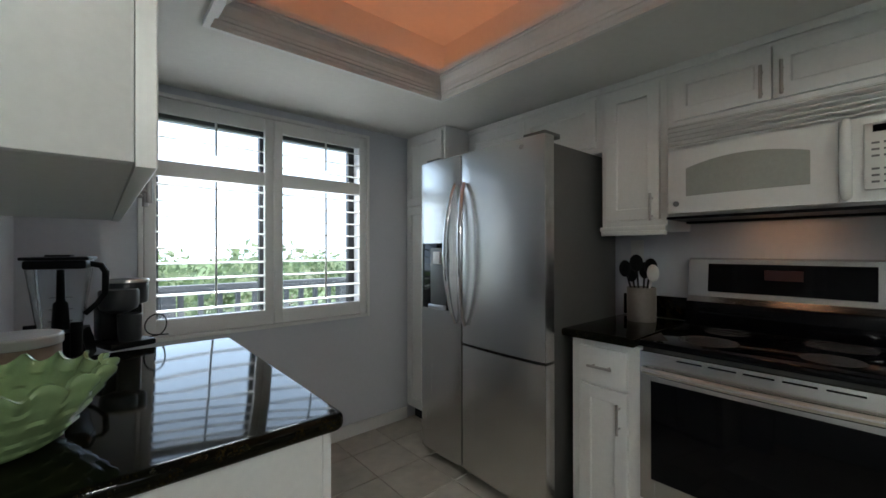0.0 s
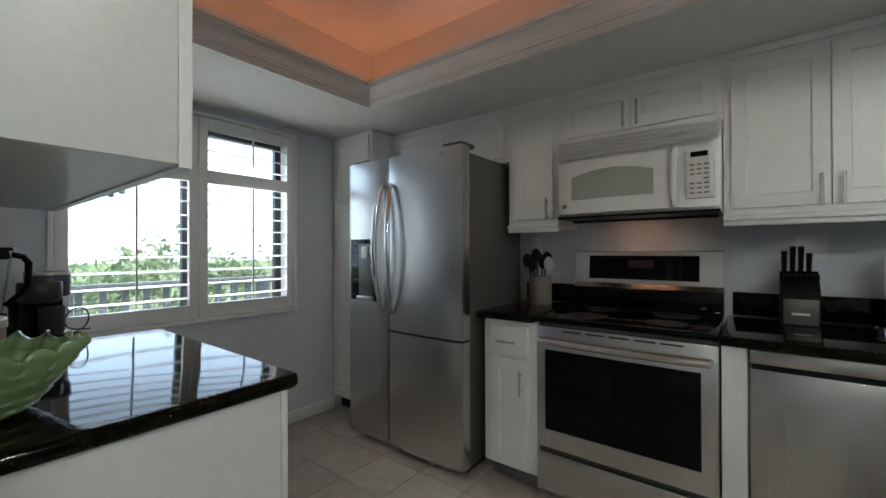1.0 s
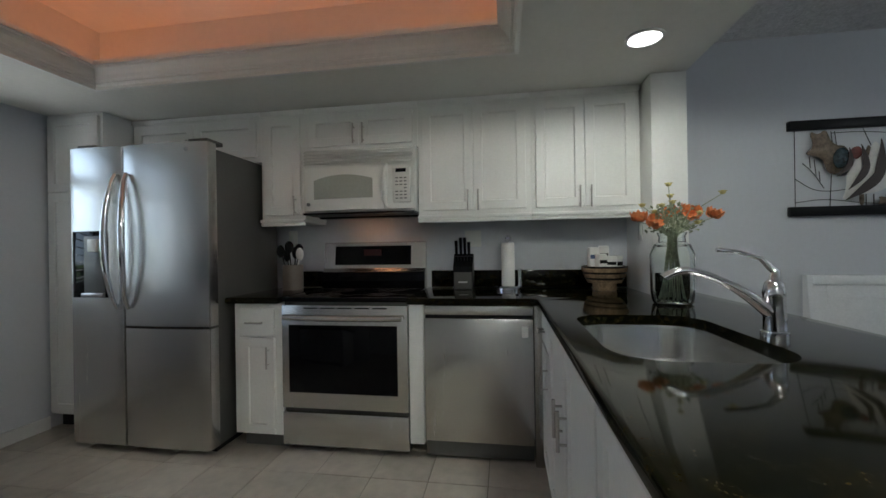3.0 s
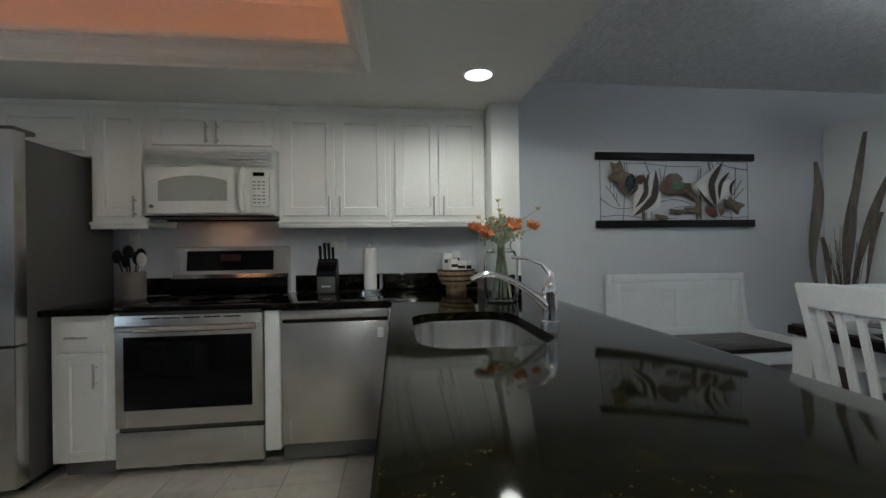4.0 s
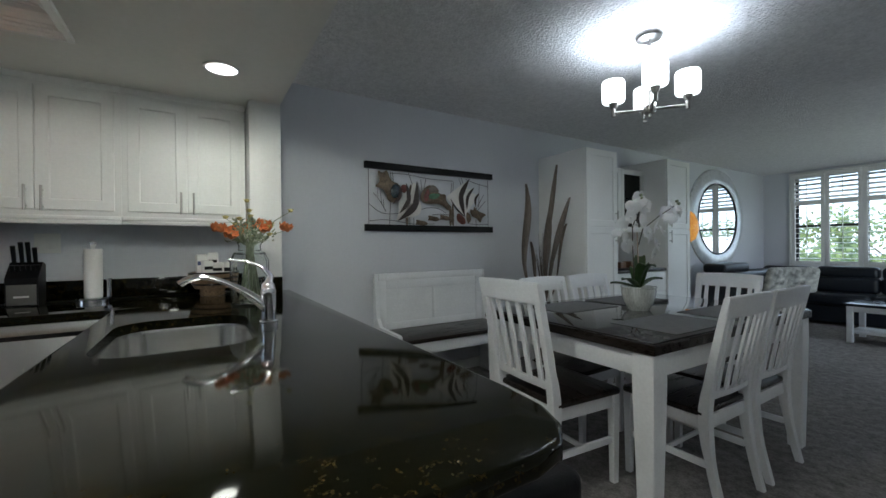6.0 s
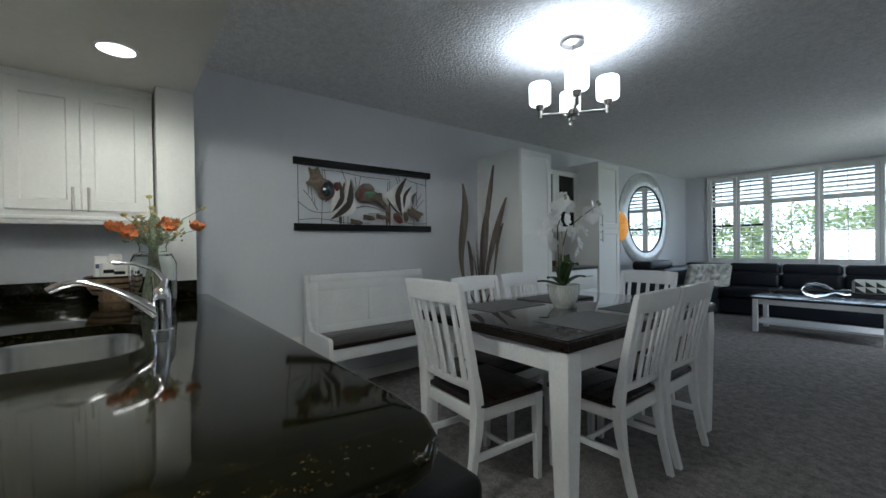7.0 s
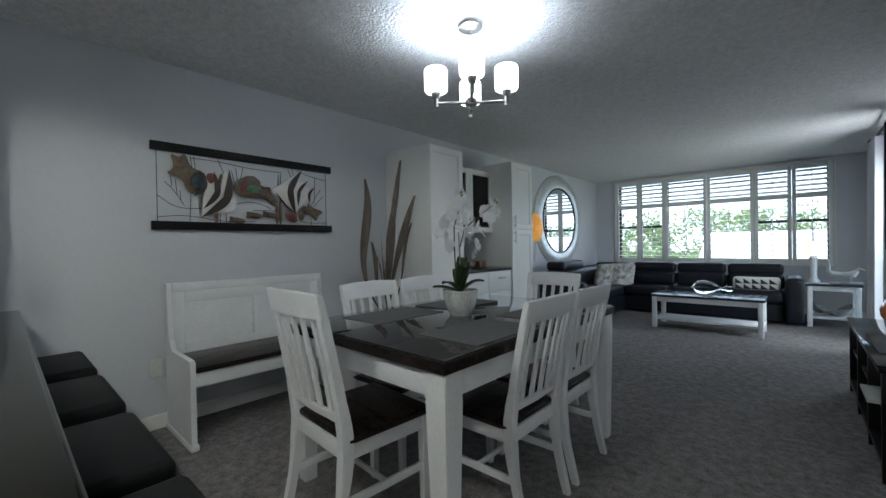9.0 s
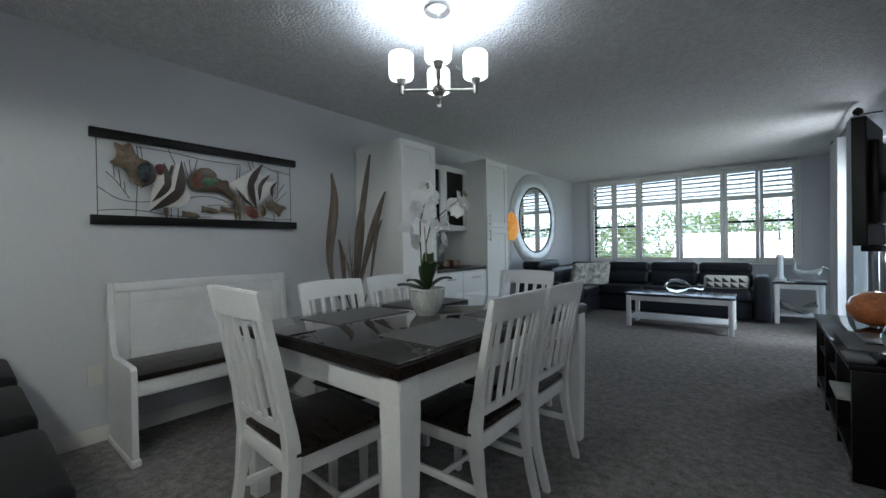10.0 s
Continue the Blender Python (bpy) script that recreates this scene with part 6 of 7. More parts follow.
outlet("switch_plate", pose(KX, 0.23, 1.255, 0, 0, -90), 2, "white double wall plate above the backsplash")
outlet("switch_plate", pose(KX, 1.60, 1.28, 0, 0, -90), 1, "white wall plate beside the fridge")
outlet("switch_plate", pose(2.33, EDGE + 0.185, 1.28, 0, 0, 180), 1, "white wall plate on the column side")
outlet("switch_plate", pose(WX, -1.665, 0.47, 0, 0, -90), 1, "white wall outlet beside the bench")

# utensil crock
STONE = material("taupe_ceramic", (0.17, 0.15, 0.13), rough=0.4, vary=0.08, scale=6)
uc = thing("utensil_crock", (2.42, 1.50, ZC), "taupe ceramic crock full of black and white cooking utensils", "utensil crock")
part("crock", lathe(bmesh.new(), [(0.068, 0), (0.07, 0.006), (0.07, 0.17), (0.067, 0.174), (0.064, 0.17), (0.064, 0.01)], 28), STONE, uc, smooth=True)
for k, (dx, dy, h, mat, wide) in enumerate(((-0.03, 0.05, 0.30, BLACK, 0.032), (0.0, 0.02, 0.33, BLACK, 0.036), (0.01, -0.03, 0.31, BLACK, 0.034), (-0.02, -0.05, 0.28, WHITEPL, 0.03), (0.03, 0.0, 0.29, BLACK, 0.03), (0.02, 0.045, 0.27, BLACK, 0.028))):
    bm = bmesh.new()
    tube(bm, [(dx * 0.2, dy * 0.2, 0.02), (dx * 1.2, dy * 1.2, h - 0.06)], 0.005, 8)
    bmesh.ops.create_uvsphere(bm, u_segments=12, v_segments=8, radius=1, matrix=Matrix.Translation((dx * 1.35, dy * 1.35, h - 0.03)) @ Matrix.Diagonal((0.008, wide, 0.045, 1)))
    part("utensil", bm, mat, uc, smooth=True)

# knife block
kb = thing("knife_block", (2.46, 0.285, ZC), "black and steel knife block full of knives", "knife block", rz=-90)
bm = bmesh.new()
prism(bm, [(-0.06, 0.0), (0.07, 0.0), (0.07, 0.22), (0.02, 0.235), (-0.06, 0.15)], lambda u, v, w: (-0.065 + w, u, v), 0.13)
part("block", bm, BLACK, kb)
bx("front_plate", (-0.058, -0.064, 0.004), (0.058, -0.0605, 0.115), GREYSIDE, kb, 0.002, "brushed steel front plate")
bx("logo_bar", (-0.03, -0.0655, 0.045), (0.03, -0.0642, 0.055), WHITEPL, kb)
for k, (x, y, h) in enumerate(((-0.05, 0.03, 0.11), (-0.02, 0.035, 0.13), (0.008, 0.035, 0.13), (0.035, 0.03, 0.10), (-0.045, -0.015, 0.05), (-0.025, -0.015, 0.05), (-0.004, -0.015, 0.05), (0.017, -0.015, 0.05), (0.038, -0.015, 0.05), (0.056, -0.01, 0.05))):
    bm = bmesh.new()
    z0 = 0.17 if y < 0 else 0.215
    tube(bm, [(x, y, z0), (x, y - h * 0.25, z0 + h)], [0.009, 0.011], 8)
    part("knife_handle", bm, BLACK, kb, smooth=True)

# paper towel
pt = thing("paper_towel_holder", (2.395, -0.01, ZC), "chrome holder with a full white paper towel roll", "paper towel")
PAPER = material("white_paper", (0.78, 0.77, 0.75), rough=0.9, vary=0.03, bump=0.3, bump_scale=200)
part("base", lathe(bmesh.new(), [(0.085, 0), (0.085, 0.02), (0.078, 0.028), (0.001, 0.028)], 36), CHROME, pt, smooth=True)
part("roll", lathe(bmesh.new(), [(0.02, 0.0285), (0.040, 0.0285), (0.042, 0.04), (0.042, 0.295), (0.040, 0.305), (0.02, 0.305)], 36), PAPER, pt, smooth=True)
part("finial", lathe(bmesh.new(), [(0.008, 0.306), (0.012, 0.32), (0.02, 0.33), (0.02, 0.34), (0.01, 0.352), (0.001, 0.354)], 20), CHROME, pt, smooth=True)
part("side_arm", lathe(bmesh.new(), [(0.012, 0.0285), (0.011, 0.12), (0.014, 0.122), (0.014, 0.135), (0.001, 0.137)], 16, (-0.02, -0.074, 0)), CHROME, pt, smooth=True)

# basket with packets
WICKER = material("woven_wicker", (0.30, 0.20, 0.12), rough=0.8, vary=0.3, scale=25, fine=80, bump=0.4)
bs = thing("wicker_basket", (2.39, -0.60, ZC), "round woven wicker basket full of white packets", "basket")
part("foot", lathe(bmesh.new(), [(0.07, 0), (0.074, 0.01), (0.07, 0.045), (0.05, 0.046)], 30), WICKER, bs, smooth=True)
for k in range(9):
    bm = bmesh.new()
    r = 0.088 + 0.040 * math.sin(math.pi * 0.5 * (k + 1) / 9)
    n = 40
    tube(bm, [(r * (1 + 0.012 * (-1) ** q) * math.cos(2 * math.pi * q / n), r * (1 + 0.012 * (-1) ** q) * math.sin(2 * math.pi * q / n), 0.052 + 0.0115 * k) for q in range(n + 1)], 0.0072, 6, cap=False)
    part("cane", bm, WICKER if k not in (2, 5, 8) else DARKWOOD, bs, smooth=True)
part("inner", lathe(bmesh.new(), [(0.001, 0.05), (0.08, 0.05), (0.121, 0.148), (0.117, 0.148), (0.078, 0.054), (0.001, 0.054)], 30), WICKER, bs, smooth=True)
BLUEP = material("blue_print", (0.06, 0.09, 0.20), rough=0.5)
for k, (x, y, w, d, h, rz) in enumerate(((0.02, 0.06, 0.062, 0.05, 0.21, 8), (0.03, -0.005, 0.06, 0.05, 0.22, -6), (-0.06, 0.03, 0.06, 0.05, 0.17, 20), (-0.055, -0.02, 0.085, 0.04, 0.155, -12))):
    p = thing("packet", (0, 0, 0), "white packet with a dark printed band in the basket", "packet", "packets")
    p.matrix_world = pose(2.39, -0.60, ZC) @ pose(x, y, 0.056, 0, 0, rz)
    bx("wrapper", (-d / 2, -w / 2, 0), (d / 2, w / 2, h), PAPER, p, 0.01)
    bx("band", (-d / 2 - 0.001, -w / 2 + 0.006, h * 0.66), (-d / 2 + 0.002, w / 2 - 0.006, h * 0.78), BLUEP if k == 0 else BLACK, p)
tb2 = thing("small_tub", (2.38, -0.672, ZC + 0.057), "small white tub with a black band in the basket", "tub")
part("tub", lathe(bmesh.new(), [(0.033, 0), (0.035, 0.005), (0.035, 0.13), (0.037, 0.131), (0.037, 0.155), (0.001, 0.157)], 24), WHITEPL, tb2, smooth=True)
part("band", lathe(bmesh.new(), [(0.0352, 0.095), (0.0358, 0.095), (0.0358, 0.12), (0.0352, 0.12)], 24), BLACK, tb2, smooth=True)

# flowers in a glass jar
fv = thing("flower_vase", (1.79, -0.762, ZC), "ribbed clear glass jar with orange poppies and wild flowers", "vase")
VGLASS = glass("jar_glass", (0.95, 0.98, 0.97), ior=1.25)
part("jar", lathe(bmesh.new(), [(0.07, 0.0), (0.078, 0.006), (0.084, 0.05), (0.086, 0.22), (0.07, 0.265), (0.052, 0.275), (0.05, 0.30), (0.058, 0.318), (0.054, 0.318), (0.046, 0.30), (0.048, 0.277), (0.066, 0.26), (0.081, 0.218), (0.079, 0.05), (0.07, 0.012), (0.001, 0.012)], 48,
                wave=lambda a, z: 1 + (0.035 * math.cos(8 * a) if 0.02 < z < 0.26 else 0)), VGLASS, fv, smooth=True)
STEM = material("green_stems", (0.34, 0.38, 0.26), rough=0.6, vary=0.3)
POPPY = material("orange_petals", (0.78, 0.25, 0.09), rough=0.6, vary=0.25, scale=20)
CREAM = material("cream_buds", (0.55, 0.48, 0.20), rough=0.7, vary=0.25, scale=20)
rnd = random.Random(11)
heads = [(-0.01, 0.135, 0.375, "p"), (-0.04, 0.095, 0.35, "p"), (0.0, -0.045, 0.40, "p"), (-0.03, -0.075, 0.385, "p"), (0.01, -0.165, 0.385, "p"), (0.03, -0.01, 0.39, "p"), (0.05, 0.06, 0.37, "p"),
         (0.0, 0.01, 0.535, "b"), (0.01, 0.0, 0.485, "b"), (0.0, -0.005, 0.455, "b"), (-0.02, 0.045, 0.44, "b"), (0.02, 0.06, 0.415, "b"), (-0.02, -0.19, 0.49, "b"), (-0.05, -0.09, 0.40, "b"), (-0.04, -0.085, 0.36, "b"), (0.03, -0.02, 0.35, "b"), (0.06, -0.11, 0.42, "b"), (0.05, 0.10, 0.45, "b")]
for hx, hy, hz, kind in heads:
    bm = bmesh.new()
    a = rnd.uniform(0, 6.28)
    tube(bm, [(0.05 * math.cos(a), 0.05 * math.sin(a), 0.02), (hx * 0.2, hy * 0.1, 0.3), (hx * 0.7, hy * 0.6, 0.3 + (hz - 0.3) * 0.7), (hx, hy, hz - 0.005)], [0.003, 0.003, 0.002, 0.0015], 6)
    s = part("stem", bm, STEM, fv, smooth=True)
    bm = bmesh.new()
    if kind == "p":
        tilt = Euler((rnd.uniform(-0.8, 0.8), rnd.uniform(-0.8, 0.2), 0)).to_matrix()
        for q in range(5):
            b = 2 * math.pi * q / 5 + rnd.uniform(-0.2, 0.2)
            def petal(u, v, b=b):
                w = (v - 0.5) * 0.054 * math.sin(math.pi * (0.15 + 0.75 * u))
                r = 0.036 * u
                z = 0.036 * u * u + 0.006 * math.sin(5 * v + 3 * u)
                p = Vector((r * math.cos(b) - w * math.sin(b), r * math.sin(b) + w * math.cos(b), z))
                return tuple(tilt @ p + Vector((hx, hy, hz)))
            surface(bm, petal, 5, 5)
        part("poppy", bm, POPPY, s, "orange poppy head", smooth=True)
    else:
        bmesh.ops.create_icosphere(bm, subdivisions=2, radius=1, matrix=Matrix.Translation((hx, hy, hz)) @ Matrix.Diagonal((0.011, 0.012, 0.010, 1)))
        for q in range(7):
            b = 2 * math.pi * q / 7
            tube(bm, [(hx, hy, hz), (hx + 0.017 * math.cos(b), hy + 0.017 * math.sin(b), hz + 0.006)], [0.004, 0.001], 5)
        part("bud", bm, CREAM, s, "pale yellow bud", smooth=True)
bm = bmesh.new()
for q in range(240):
    a, r = rnd.uniform(0, 6.28), rnd.uniform(0.01, 0.11)
    p = Vector((0.6 * r * math.cos(a), r * math.sin(a), rnd.uniform(0.31, 0.43)))
    e = p + Vector((rnd.uniform(-1, 1), rnd.uniform(-1, 1), rnd.uniform(0.2, 1))).normalized() * rnd.uniform(0.015, 0.045)
    m2 = (p + e) / 2 + Vector((0, 0.006, 0))
    bm.faces.new([bm.verts.new(v) for v in (p, m2, e, (p + e) / 2 - Vector((0.004, 0.006, 0)))])
tagged(part("foliage", bm, STEM, fv, "fine green foliage"), kind="stuff")
bm = bmesh.new()
for q in range(9):
    a, r = rnd.uniform(0, 6.28), rnd.uniform(0.01, 0.06)
    tube(bm, [(r * math.cos(a), r * math.sin(a), 0.02), (0.5 * r * math.cos(a + 0.5), 0.5 * r * math.sin(a + 0.5), 0.31), (1.6 * r * math.cos(a + 0.6), 2.4 * r * math.sin(a + 0.6), 0.42)], 0.0022, 5)
tagged(part("stems", bm, STEM, fv, "bundle of green stems in the jar"), kind="stuff")

fv.scale = (1.1, 1.1, 1.04)

# window counter
BOWLG = material("green_glazed_ceramic", (0.34, 0.49, 0.23), rough=0.22, vary=0.12, scale=7, fine=25, coat=0.4)
bw = thing("ruffled_bowl", (0.125, 1.70, ZC), "large green glazed bowl with a ruffled shell rim", "bowl")
bm = bmesh.new()
nu, nv = 22, 168


def ruffle(u, v):
    """Bowl wall with a wavy rim and rows of raised scales."""
    a = 2 * math.pi * v
    r = 0.07 + 0.105 * u ** 0.75
    z = 0.135 * u ** 1.2
    row = u * 5
    scale_row = 0.0065 * (row % 1) * (0.35 + 0.65 * abs(math.cos(9 * a + (math.pi / 2) * (int(row) % 2)))) * (u < 0.97)
    wave = 0.012 * u ** 4 * math.sin(18 * a)
    return ((r + wave + scale_row) * math.cos(a), (r + wave + scale_row) * math.sin(a), z + 0.010 * u ** 4 * math.cos(18 * a))


g = [[bm.verts.new(ruffle(i / nu, j / nv)) for j in range(nv)] for i in range(nu + 1)]
gi = [[bm.verts.new(tuple(Vector(ruffle(i / nu, j / nv)) * 0.95 + Vector((0, 0, 0.008)))) for j in range(nv)] for i in range(nu + 1)]
for i in range(nu):
    for j in range(nv):
        k = (j + 1) % nv
        bm.faces.new((g[i][j], g[i][k], g[i + 1][k], g[i + 1][j]))
        bm.faces.new((gi[i][k], gi[i][j], gi[i + 1][j], gi[i + 1][k]))
for j in range(nv):
    k = (j + 1) % nv
    bm.faces.new((g[nu][j], g[nu][k], gi[nu][k], gi[nu][j]))
bm.faces.new(g[0][::-1])
bm.faces.new(gi[0])
part("bowl", bm, BOWLG, bw, smooth=True)

BEIGE = material("pale_wood_canister", (0.42, 0.31, 0.23), rough=0.5, vary=0.1, scale=8)
cn = thing("canister", (0.125, 2.03, ZC), "pale wooden canister with a white lid", "canister")
part("body", lathe(bmesh.new(), [(0.078, 0), (0.08, 0.004), (0.08, 0.135), (0.001, 0.136)], 32), BEIGE, cn, smooth=True)
part("lid", lathe(bmesh.new(), [(0.083, 0.137), (0.084, 0.14), (0.084, 0.158), (0.08, 0.163), (0.001, 0.165)], 32), WHITEPL, cn, "white lid", smooth=True)

bl = thing("blender", (0.178, 2.48, ZC), "black blender with a clear jar", "blender", rz=-8)
bm = bmesh.new()
prism(bm, [(-0.082, 0.0), (0.082, 0.0), (0.075, 0.05), (0.062, 0.10), (-0.062, 0.10), (-0.075, 0.05)], lambda u, v, w: (u, -0.08 + w, v), 0.16)
part("base", bm, BLACK, bl)
JAR = thin_pane("clear_jar_plastic", (0.95, 0.97, 0.98), 1.12)
bm = bmesh.new()
for s in (1.0, 0.95):
    rings = []
    for w, z in ((0.052, 0.102), (0.056, 0.13), (0.076, 0.308)):
        rings.append([bm.verts.new((p[0], p[1], z)) for p in rounded(-w * s, w * s, -w * s * 0.9, w * s * 0.9, (0.018,) * 4, 4)])
    for a, b in zip(rings, rings[1:]):
        for k in range(len(a)):
            bm.faces.new((a[k - 1], a[k], b[k], b[k - 1]))
part("jar", bm, JAR, bl, "clear tapered jar", smooth=True)
ld = bx("lid", (-0.078, -0.072, 0.309), (0.078, 0.072, 0.338), BLACK, bl, 0.008)
bx("lid_rim", (-0.085, -0.078, 0.338), (0.085, 0.078, 0.349), BLACK, ld, 0.004)
bx("lid_latch", (-0.035, -0.03, 0.3495), (0.03, 0.03, 0.356), BLACK, ld, 0.003)
part("blade_shaft", tube(bmesh.new(), [(0, 0, 0.103), (0, 0, 0.19), (0, 0, 0.20), (0, 0, 0.305)], [0.024, 0.020, 0.012, 0.010], 12), BLACK, bl, smooth=True)
for z in (0.13, 0.17, 0.21):
    bx("blade", (-0.03, -0.006, z), (0.03, 0.006, z + 0.002), STEEL, bl)
part("handle", tube(bmesh.new(), [(0.074, 0, 0.325), (0.105, 0, 0.318), (0.118, 0, 0.295), (0.116, 0, 0.22), (0.095, 0, 0.185), (0.062, 0, 0.15)], [0.010, 0.011, 0.011, 0.010, 0.009, 0.009], 10), BLACK, bl, smooth=True)
for k in (-1, 1):
    bx("foot_clamp", (0.055 * k - 0.016, -0.088, 0.02), (0.055 * k + 0.016, -0.0805, 0.135), BLACK, bl, 0.004)

cf = thing("coffee_machine", (0.35, 2.60, ZC), "black and grey single-cup coffee machine", "coffee machine", rz=20)
GREYP = material("grey_plastic", (0.05, 0.053, 0.056), rough=0.35, vary=0.1)
bx("base", (-0.075, -0.085, 0), (0.075, 0.08, 0.025), BLACK, cf, 0.008)
bx("column", (-0.07, 0.01, 0.0255), (0.07, 0.08, 0.16), BLACK, cf, 0.012)
part("brew_head", lathe(bmesh.new(), [(0.03, 0.135), (0.056, 0.150), (0.062, 0.165), (0.062, 0.215), (0.058, 0.222), (0.001, 0.224)], 28, (-0.03, -0.035, 0)), GREYP, cf, smooth=True)
part("top_housing", lathe(bmesh.new(), [(0.060, 0.161), (0.065, 0.168), (0.067, 0.25), (0.062, 0.258), (0.001, 0.26)], 28, (0.022, 0.02, 0)), GREYP, cf, smooth=True)
part("top_ring", lathe(bmesh.new(), [(0.0675, 0.244), (0.0695, 0.246), (0.0695, 0.254), (0.0675, 0.257)], 28, (0.022, 0.02, 0)), NICKEL, cf, smooth=True)
part("cup", lathe(bmesh.new(), [(0.034, 0.026), (0.037, 0.03), (0.039, 0.125), (0.036, 0.128), (0.034, 0.124), (0.032, 0.034), (0.001, 0.033)], 20, (0.0, -0.045, 0)), GREYP, cf, "smoky grey cup", smooth=True)
loop = [(0.05 * math.sin(2 * math.pi * k / 20) * (0.5 + 0.5 * k / 20) + 0.02, 0.012 * k / 20, 0.055 - 0.045 * math.cos(2 * math.pi * k / 20)) for k in range(21)]
o = part("power_cord", tube(bmesh.new(), [(-0.05, -0.01, 0.006)] + loop + [(0.06, 0.02, 0.006)], 0.003, 8), BLACK, smooth=True)
o.location = (0.445, 2.68, ZC)
tagged(o, "looped black power cord on the counter", "cord")

# ---- orchid on the table ----
oc = thing("potted_orchid", (0.735, -2.63, FZ + TH + 0.0195), "white orchid in a glazed grey-white pot on the table", "potted plant")
oc.scale = (0.9, 0.9, 0.87)
POTG = material("reactive_glaze", (0.66, 0.68, 0.67), rough=0.12, vary=0.1, scale=9, fine=40, stretch=(3, 3, 0.6), coat=0.5, dark=(0.34, 0.36, 0.35))
part("pot", lathe(bmesh.new(), [(0.058, 0), (0.062, 0.004), (0.088, 0.06), (0.100, 0.115), (0.099, 0.14), (0.104, 0.146), (0.102, 0.153), (0.095, 0.15), (0.09, 0.13), (0.001, 0.128)], 40), POTG, oc, smooth=True)
OLEAF = material("dark_orchid_leaf", (0.030, 0.065, 0.018), rough=0.3, vary=0.25, scale=8)
lat, dep = Vector((-0.775, -0.632, 0)), Vector((0.632, -0.775, 0))
for la, de, up, wid, ln in ((-0.16, 0.02, 0.03, 0.032, 1), (-0.10, -0.08, 0.06, 0.036, 1), (0.02, 0.04, 0.19, 0.036, 1), (0.09, -0.05, 0.14, 0.040, 1), (0.14, 0.05, 0.06, 0.03, 1), (0.03, -0.10, 0.15, 0.038, 1), (-0.02, 0.1, 0.12, 0.035, 1)):
    e = lat * la + dep * de
    side = Vector((-e.y, e.x, 0)).normalized()
    def leaf(u, v, e=e, up=up, wid=wid, side=side):
        q = (v - 0.5) * 2
        w = wid * math.sin(math.pi * min(1, 0.12 + 0.86 * u)) ** 0.7
        z = 0.135 + up * math.sin(math.pi * 0.62 * u) * 1.1 + 0.010 * q * q
        return tuple(e * u + side * q * w + Vector((0, 0, z)))
    part("leaf", surface(bmesh.new(), leaf, 12, 4, 0.003), OLEAF, oc, smooth=True)
OSTEM = material("brown_orchid_stem", (0.05, 0.045, 0.03), rough=0.5)
sprays = ([(-0.02, 0.0, 0.13), (-0.03, 0.0, 0.40), (-0.03, 0.01, 0.53), (0.0, 0.0, 0.64), (0.02, -0.02, 0.72)], [(0.01, 0.02, 0.13), (0.0, 0.02, 0.40), (0.03, 0.02, 0.52), (0.12, 0.02, 0.60), (0.20, 0.01, 0.66)])
for sp in sprays:
    part("flower_stem", tube(bmesh.new(), [lat * a + dep * d + Vector((0, 0, z)) for a, d, z in sp], [0.004, 0.004, 0.0035, 0.003, 0.002], 8), OSTEM, oc, smooth=True)
part("stake", tube(bmesh.new(), [lat * 0.005 + Vector((0, 0, 0.13)), lat * -0.005 + Vector((0, 0, 0.50))], 0.0035, 8), BEIGE, oc)
PETAL = thin_leaf(material("white_orchid_petals", (0.9, 0.9, 0.91), rough=0.6, vary=0.02, scale=30), 0.35)
bm = bmesh.new()
for q, (wid, ln) in enumerate(((0.016, 0.042), (0.028, 0.044), (0.015, 0.040), (0.015, 0.040), (0.028, 0.044))):
    b = math.pi / 2 + 2 * math.pi * q / 5
    def petal(u, v, b=b, wid=wid, ln=ln):
        w = (v - 0.5) * 2 * wid * math.sin(math.pi * (0.10 + 0.84 * u)) ** 0.75
        r = ln * u
        return (r * math.cos(b) - w * math.sin(b), -0.008 * u * u + 0.004 * math.cos(3 * (v - 0.5)), r * math.sin(b) + w * math.cos(b))
    surface(bm, petal, 6, 4)
bmesh.ops.create_icosphere(bm, subdivisions=1, radius=0.009, matrix=Matrix.Translation((0, -0.012, -0.004)))
bloom = part("bloom", bm, PETAL, oc, smooth=True)
rnd = random.Random(5)
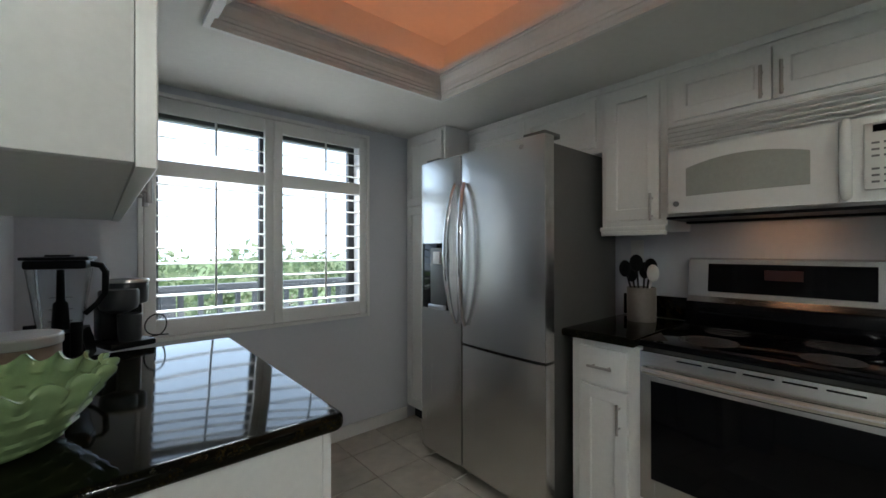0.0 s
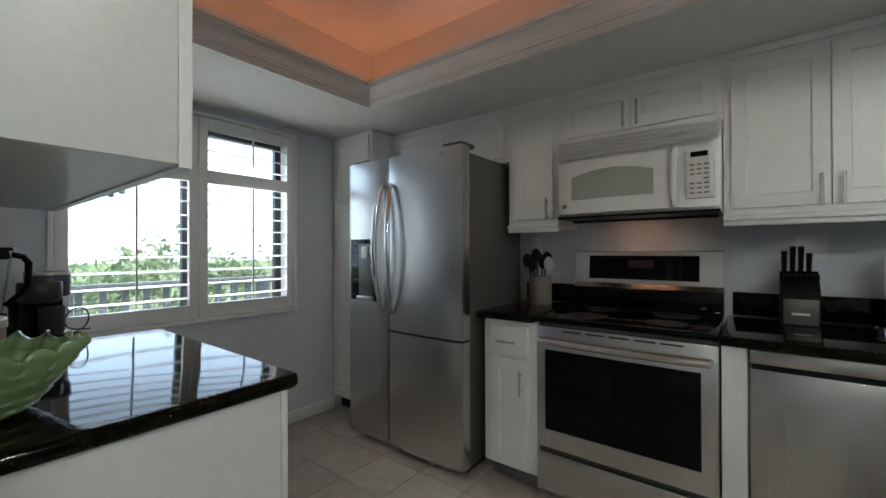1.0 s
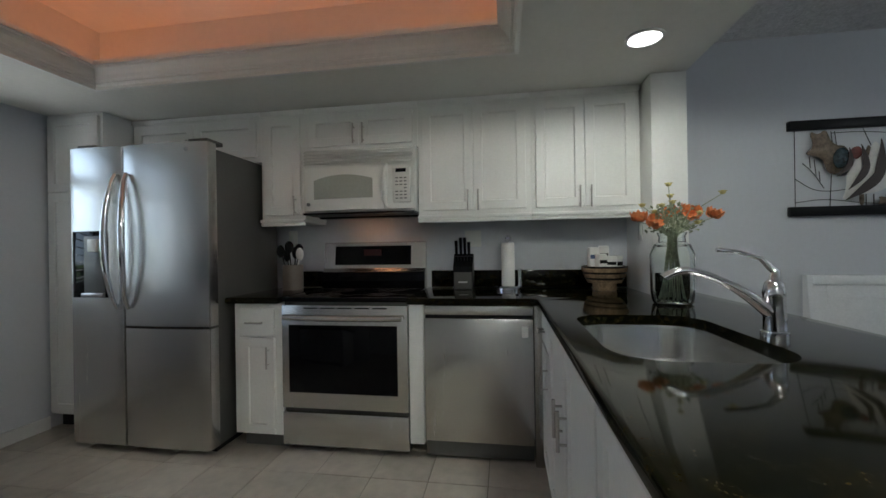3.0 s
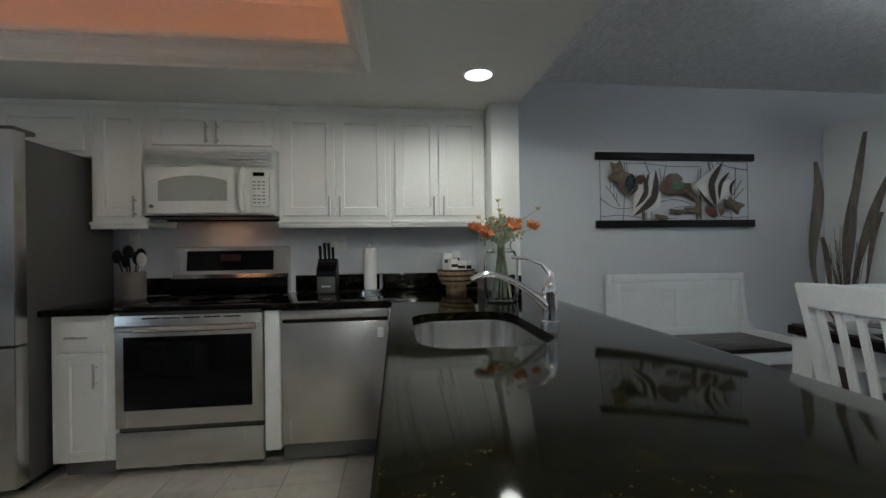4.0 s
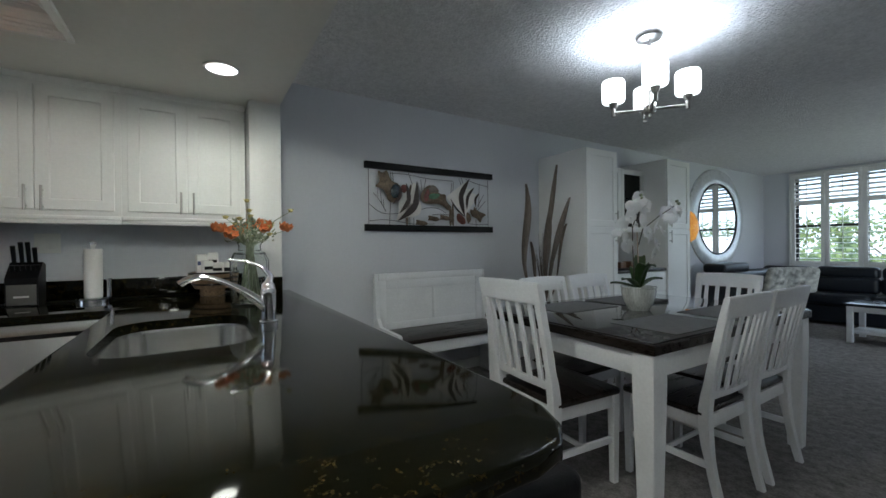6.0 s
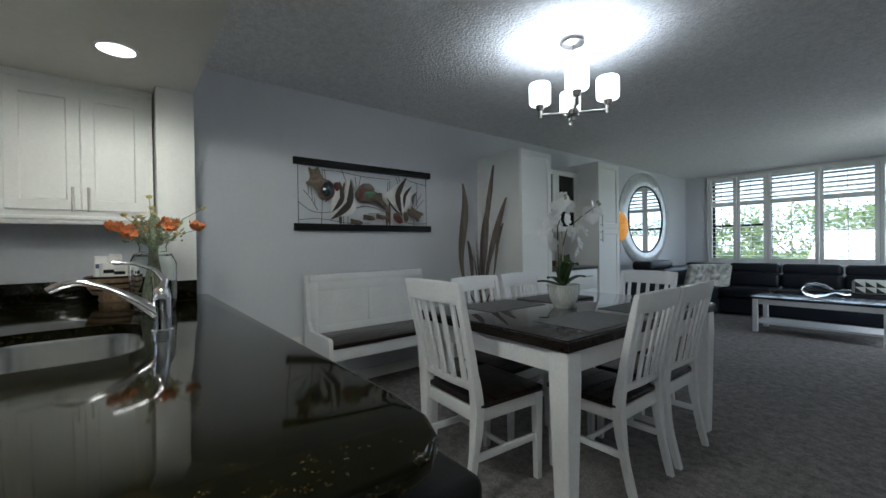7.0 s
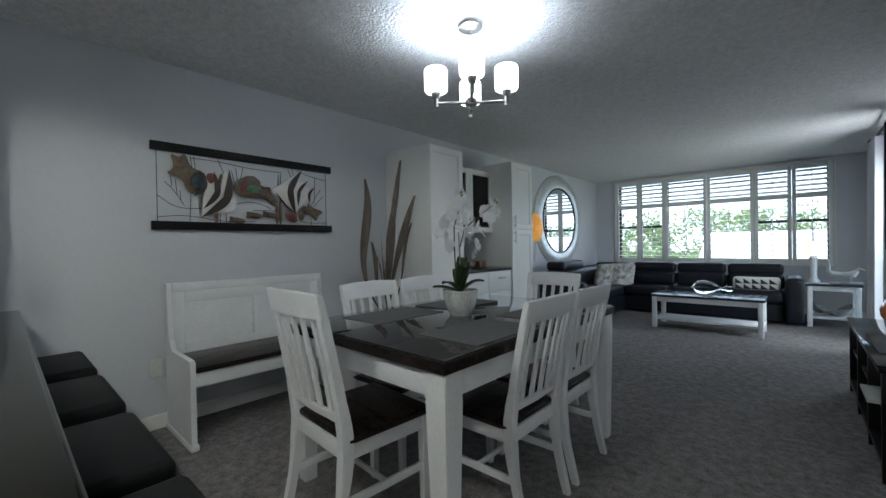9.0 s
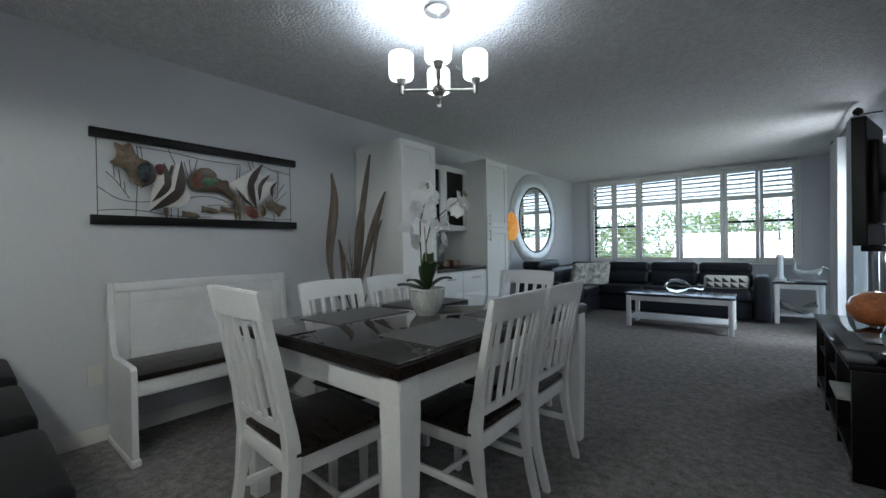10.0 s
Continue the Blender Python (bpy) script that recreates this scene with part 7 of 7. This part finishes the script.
places = [(-0.09, 0.0, 0.56), (-0.05, -0.04, 0.60), (-0.12, 0.02, 0.50), (-0.08, -0.03, 0.47), (-0.02, 0.02, 0.55), (0.01, -0.04, 0.69), (0.04, 0.0, 0.66), (-0.03, -0.03, 0.66), (0.03, 0.03, 0.58), (-0.06, 0.03, 0.41),
          (0.06, -0.03, 0.46), (0.10, 0.0, 0.42), (0.13, -0.02, 0.50), (0.10, 0.03, 0.53), (0.17, -0.03, 0.58), (0.15, 0.02, 0.62), (0.21, -0.02, 0.62), (0.19, 0.03, 0.66), (0.08, -0.02, 0.37), (0.05, 0.02, 0.50), (0.0, 0.01, 0.72)]
for k, (a, d, z) in enumerate(places):
    o = bloom if k == 0 else new("bloom", bloom.data)
    o.parent = oc
    o.matrix_basis = Matrix.Translation(lat * a + dep * d + Vector((0, 0, z))) @ pose(0, 0, 0, rnd.uniform(-25, 25), rnd.uniform(-30, 30), -40 + rnd.uniform(-60, 60)) @ Matrix.Scale(rnd.uniform(0.95, 1.25), 4)
for a, d, z in ((0.015, -0.03, 0.735), (0.02, -0.035, 0.715), (0.215, 0.0, 0.69), (0.225, 0.0, 0.675)):
    bm = bmesh.new()
    bmesh.ops.create_icosphere(bm, subdivisions=2, radius=0.011)
    o = part("bud", bm, STEM, oc, "green bud", smooth=True)
    o.location = lat * a + dep * d + Vector((0, 0, z))

# ---- floor tiles ----
S, G = 0.305, 0.004
bm = bmesh.new()
rings = []
for o, z in ((G / 2, -0.0039), (G / 2, -0.0015), (G / 2 + 0.002, 0.0)):
    rings.append([bm.verts.new((x, y, z)) for x, y in ((o, o), (S - o, o), (S - o, S - o), (o, S - o))])
for a, b in zip(rings, rings[1:]):
    for k in range(4):
        bm.faces.new((a[k], a[(k + 1) % 4], b[(k + 1) % 4], b[k]))
bm.faces.new(rings[-1])
tile_mesh = None
for i in range(-10, 3):
    for j in range(-9, 4):
        x, y = 1.775 + S * i, 1.94 + S * j
        if x < WW - 0.2 or x + S > KX + 0.14 or y < -0.62 - 0.02 or y + S > NY + 0.15:
            continue
        if tile_mesh is None:
            o = part("tile", bm, TILE, tile_floor)
            tile_mesh = o.data
        else:
            o = new("tile", tile_mesh)
            o.parent = tile_floor
        o.location = (x, y, 0)
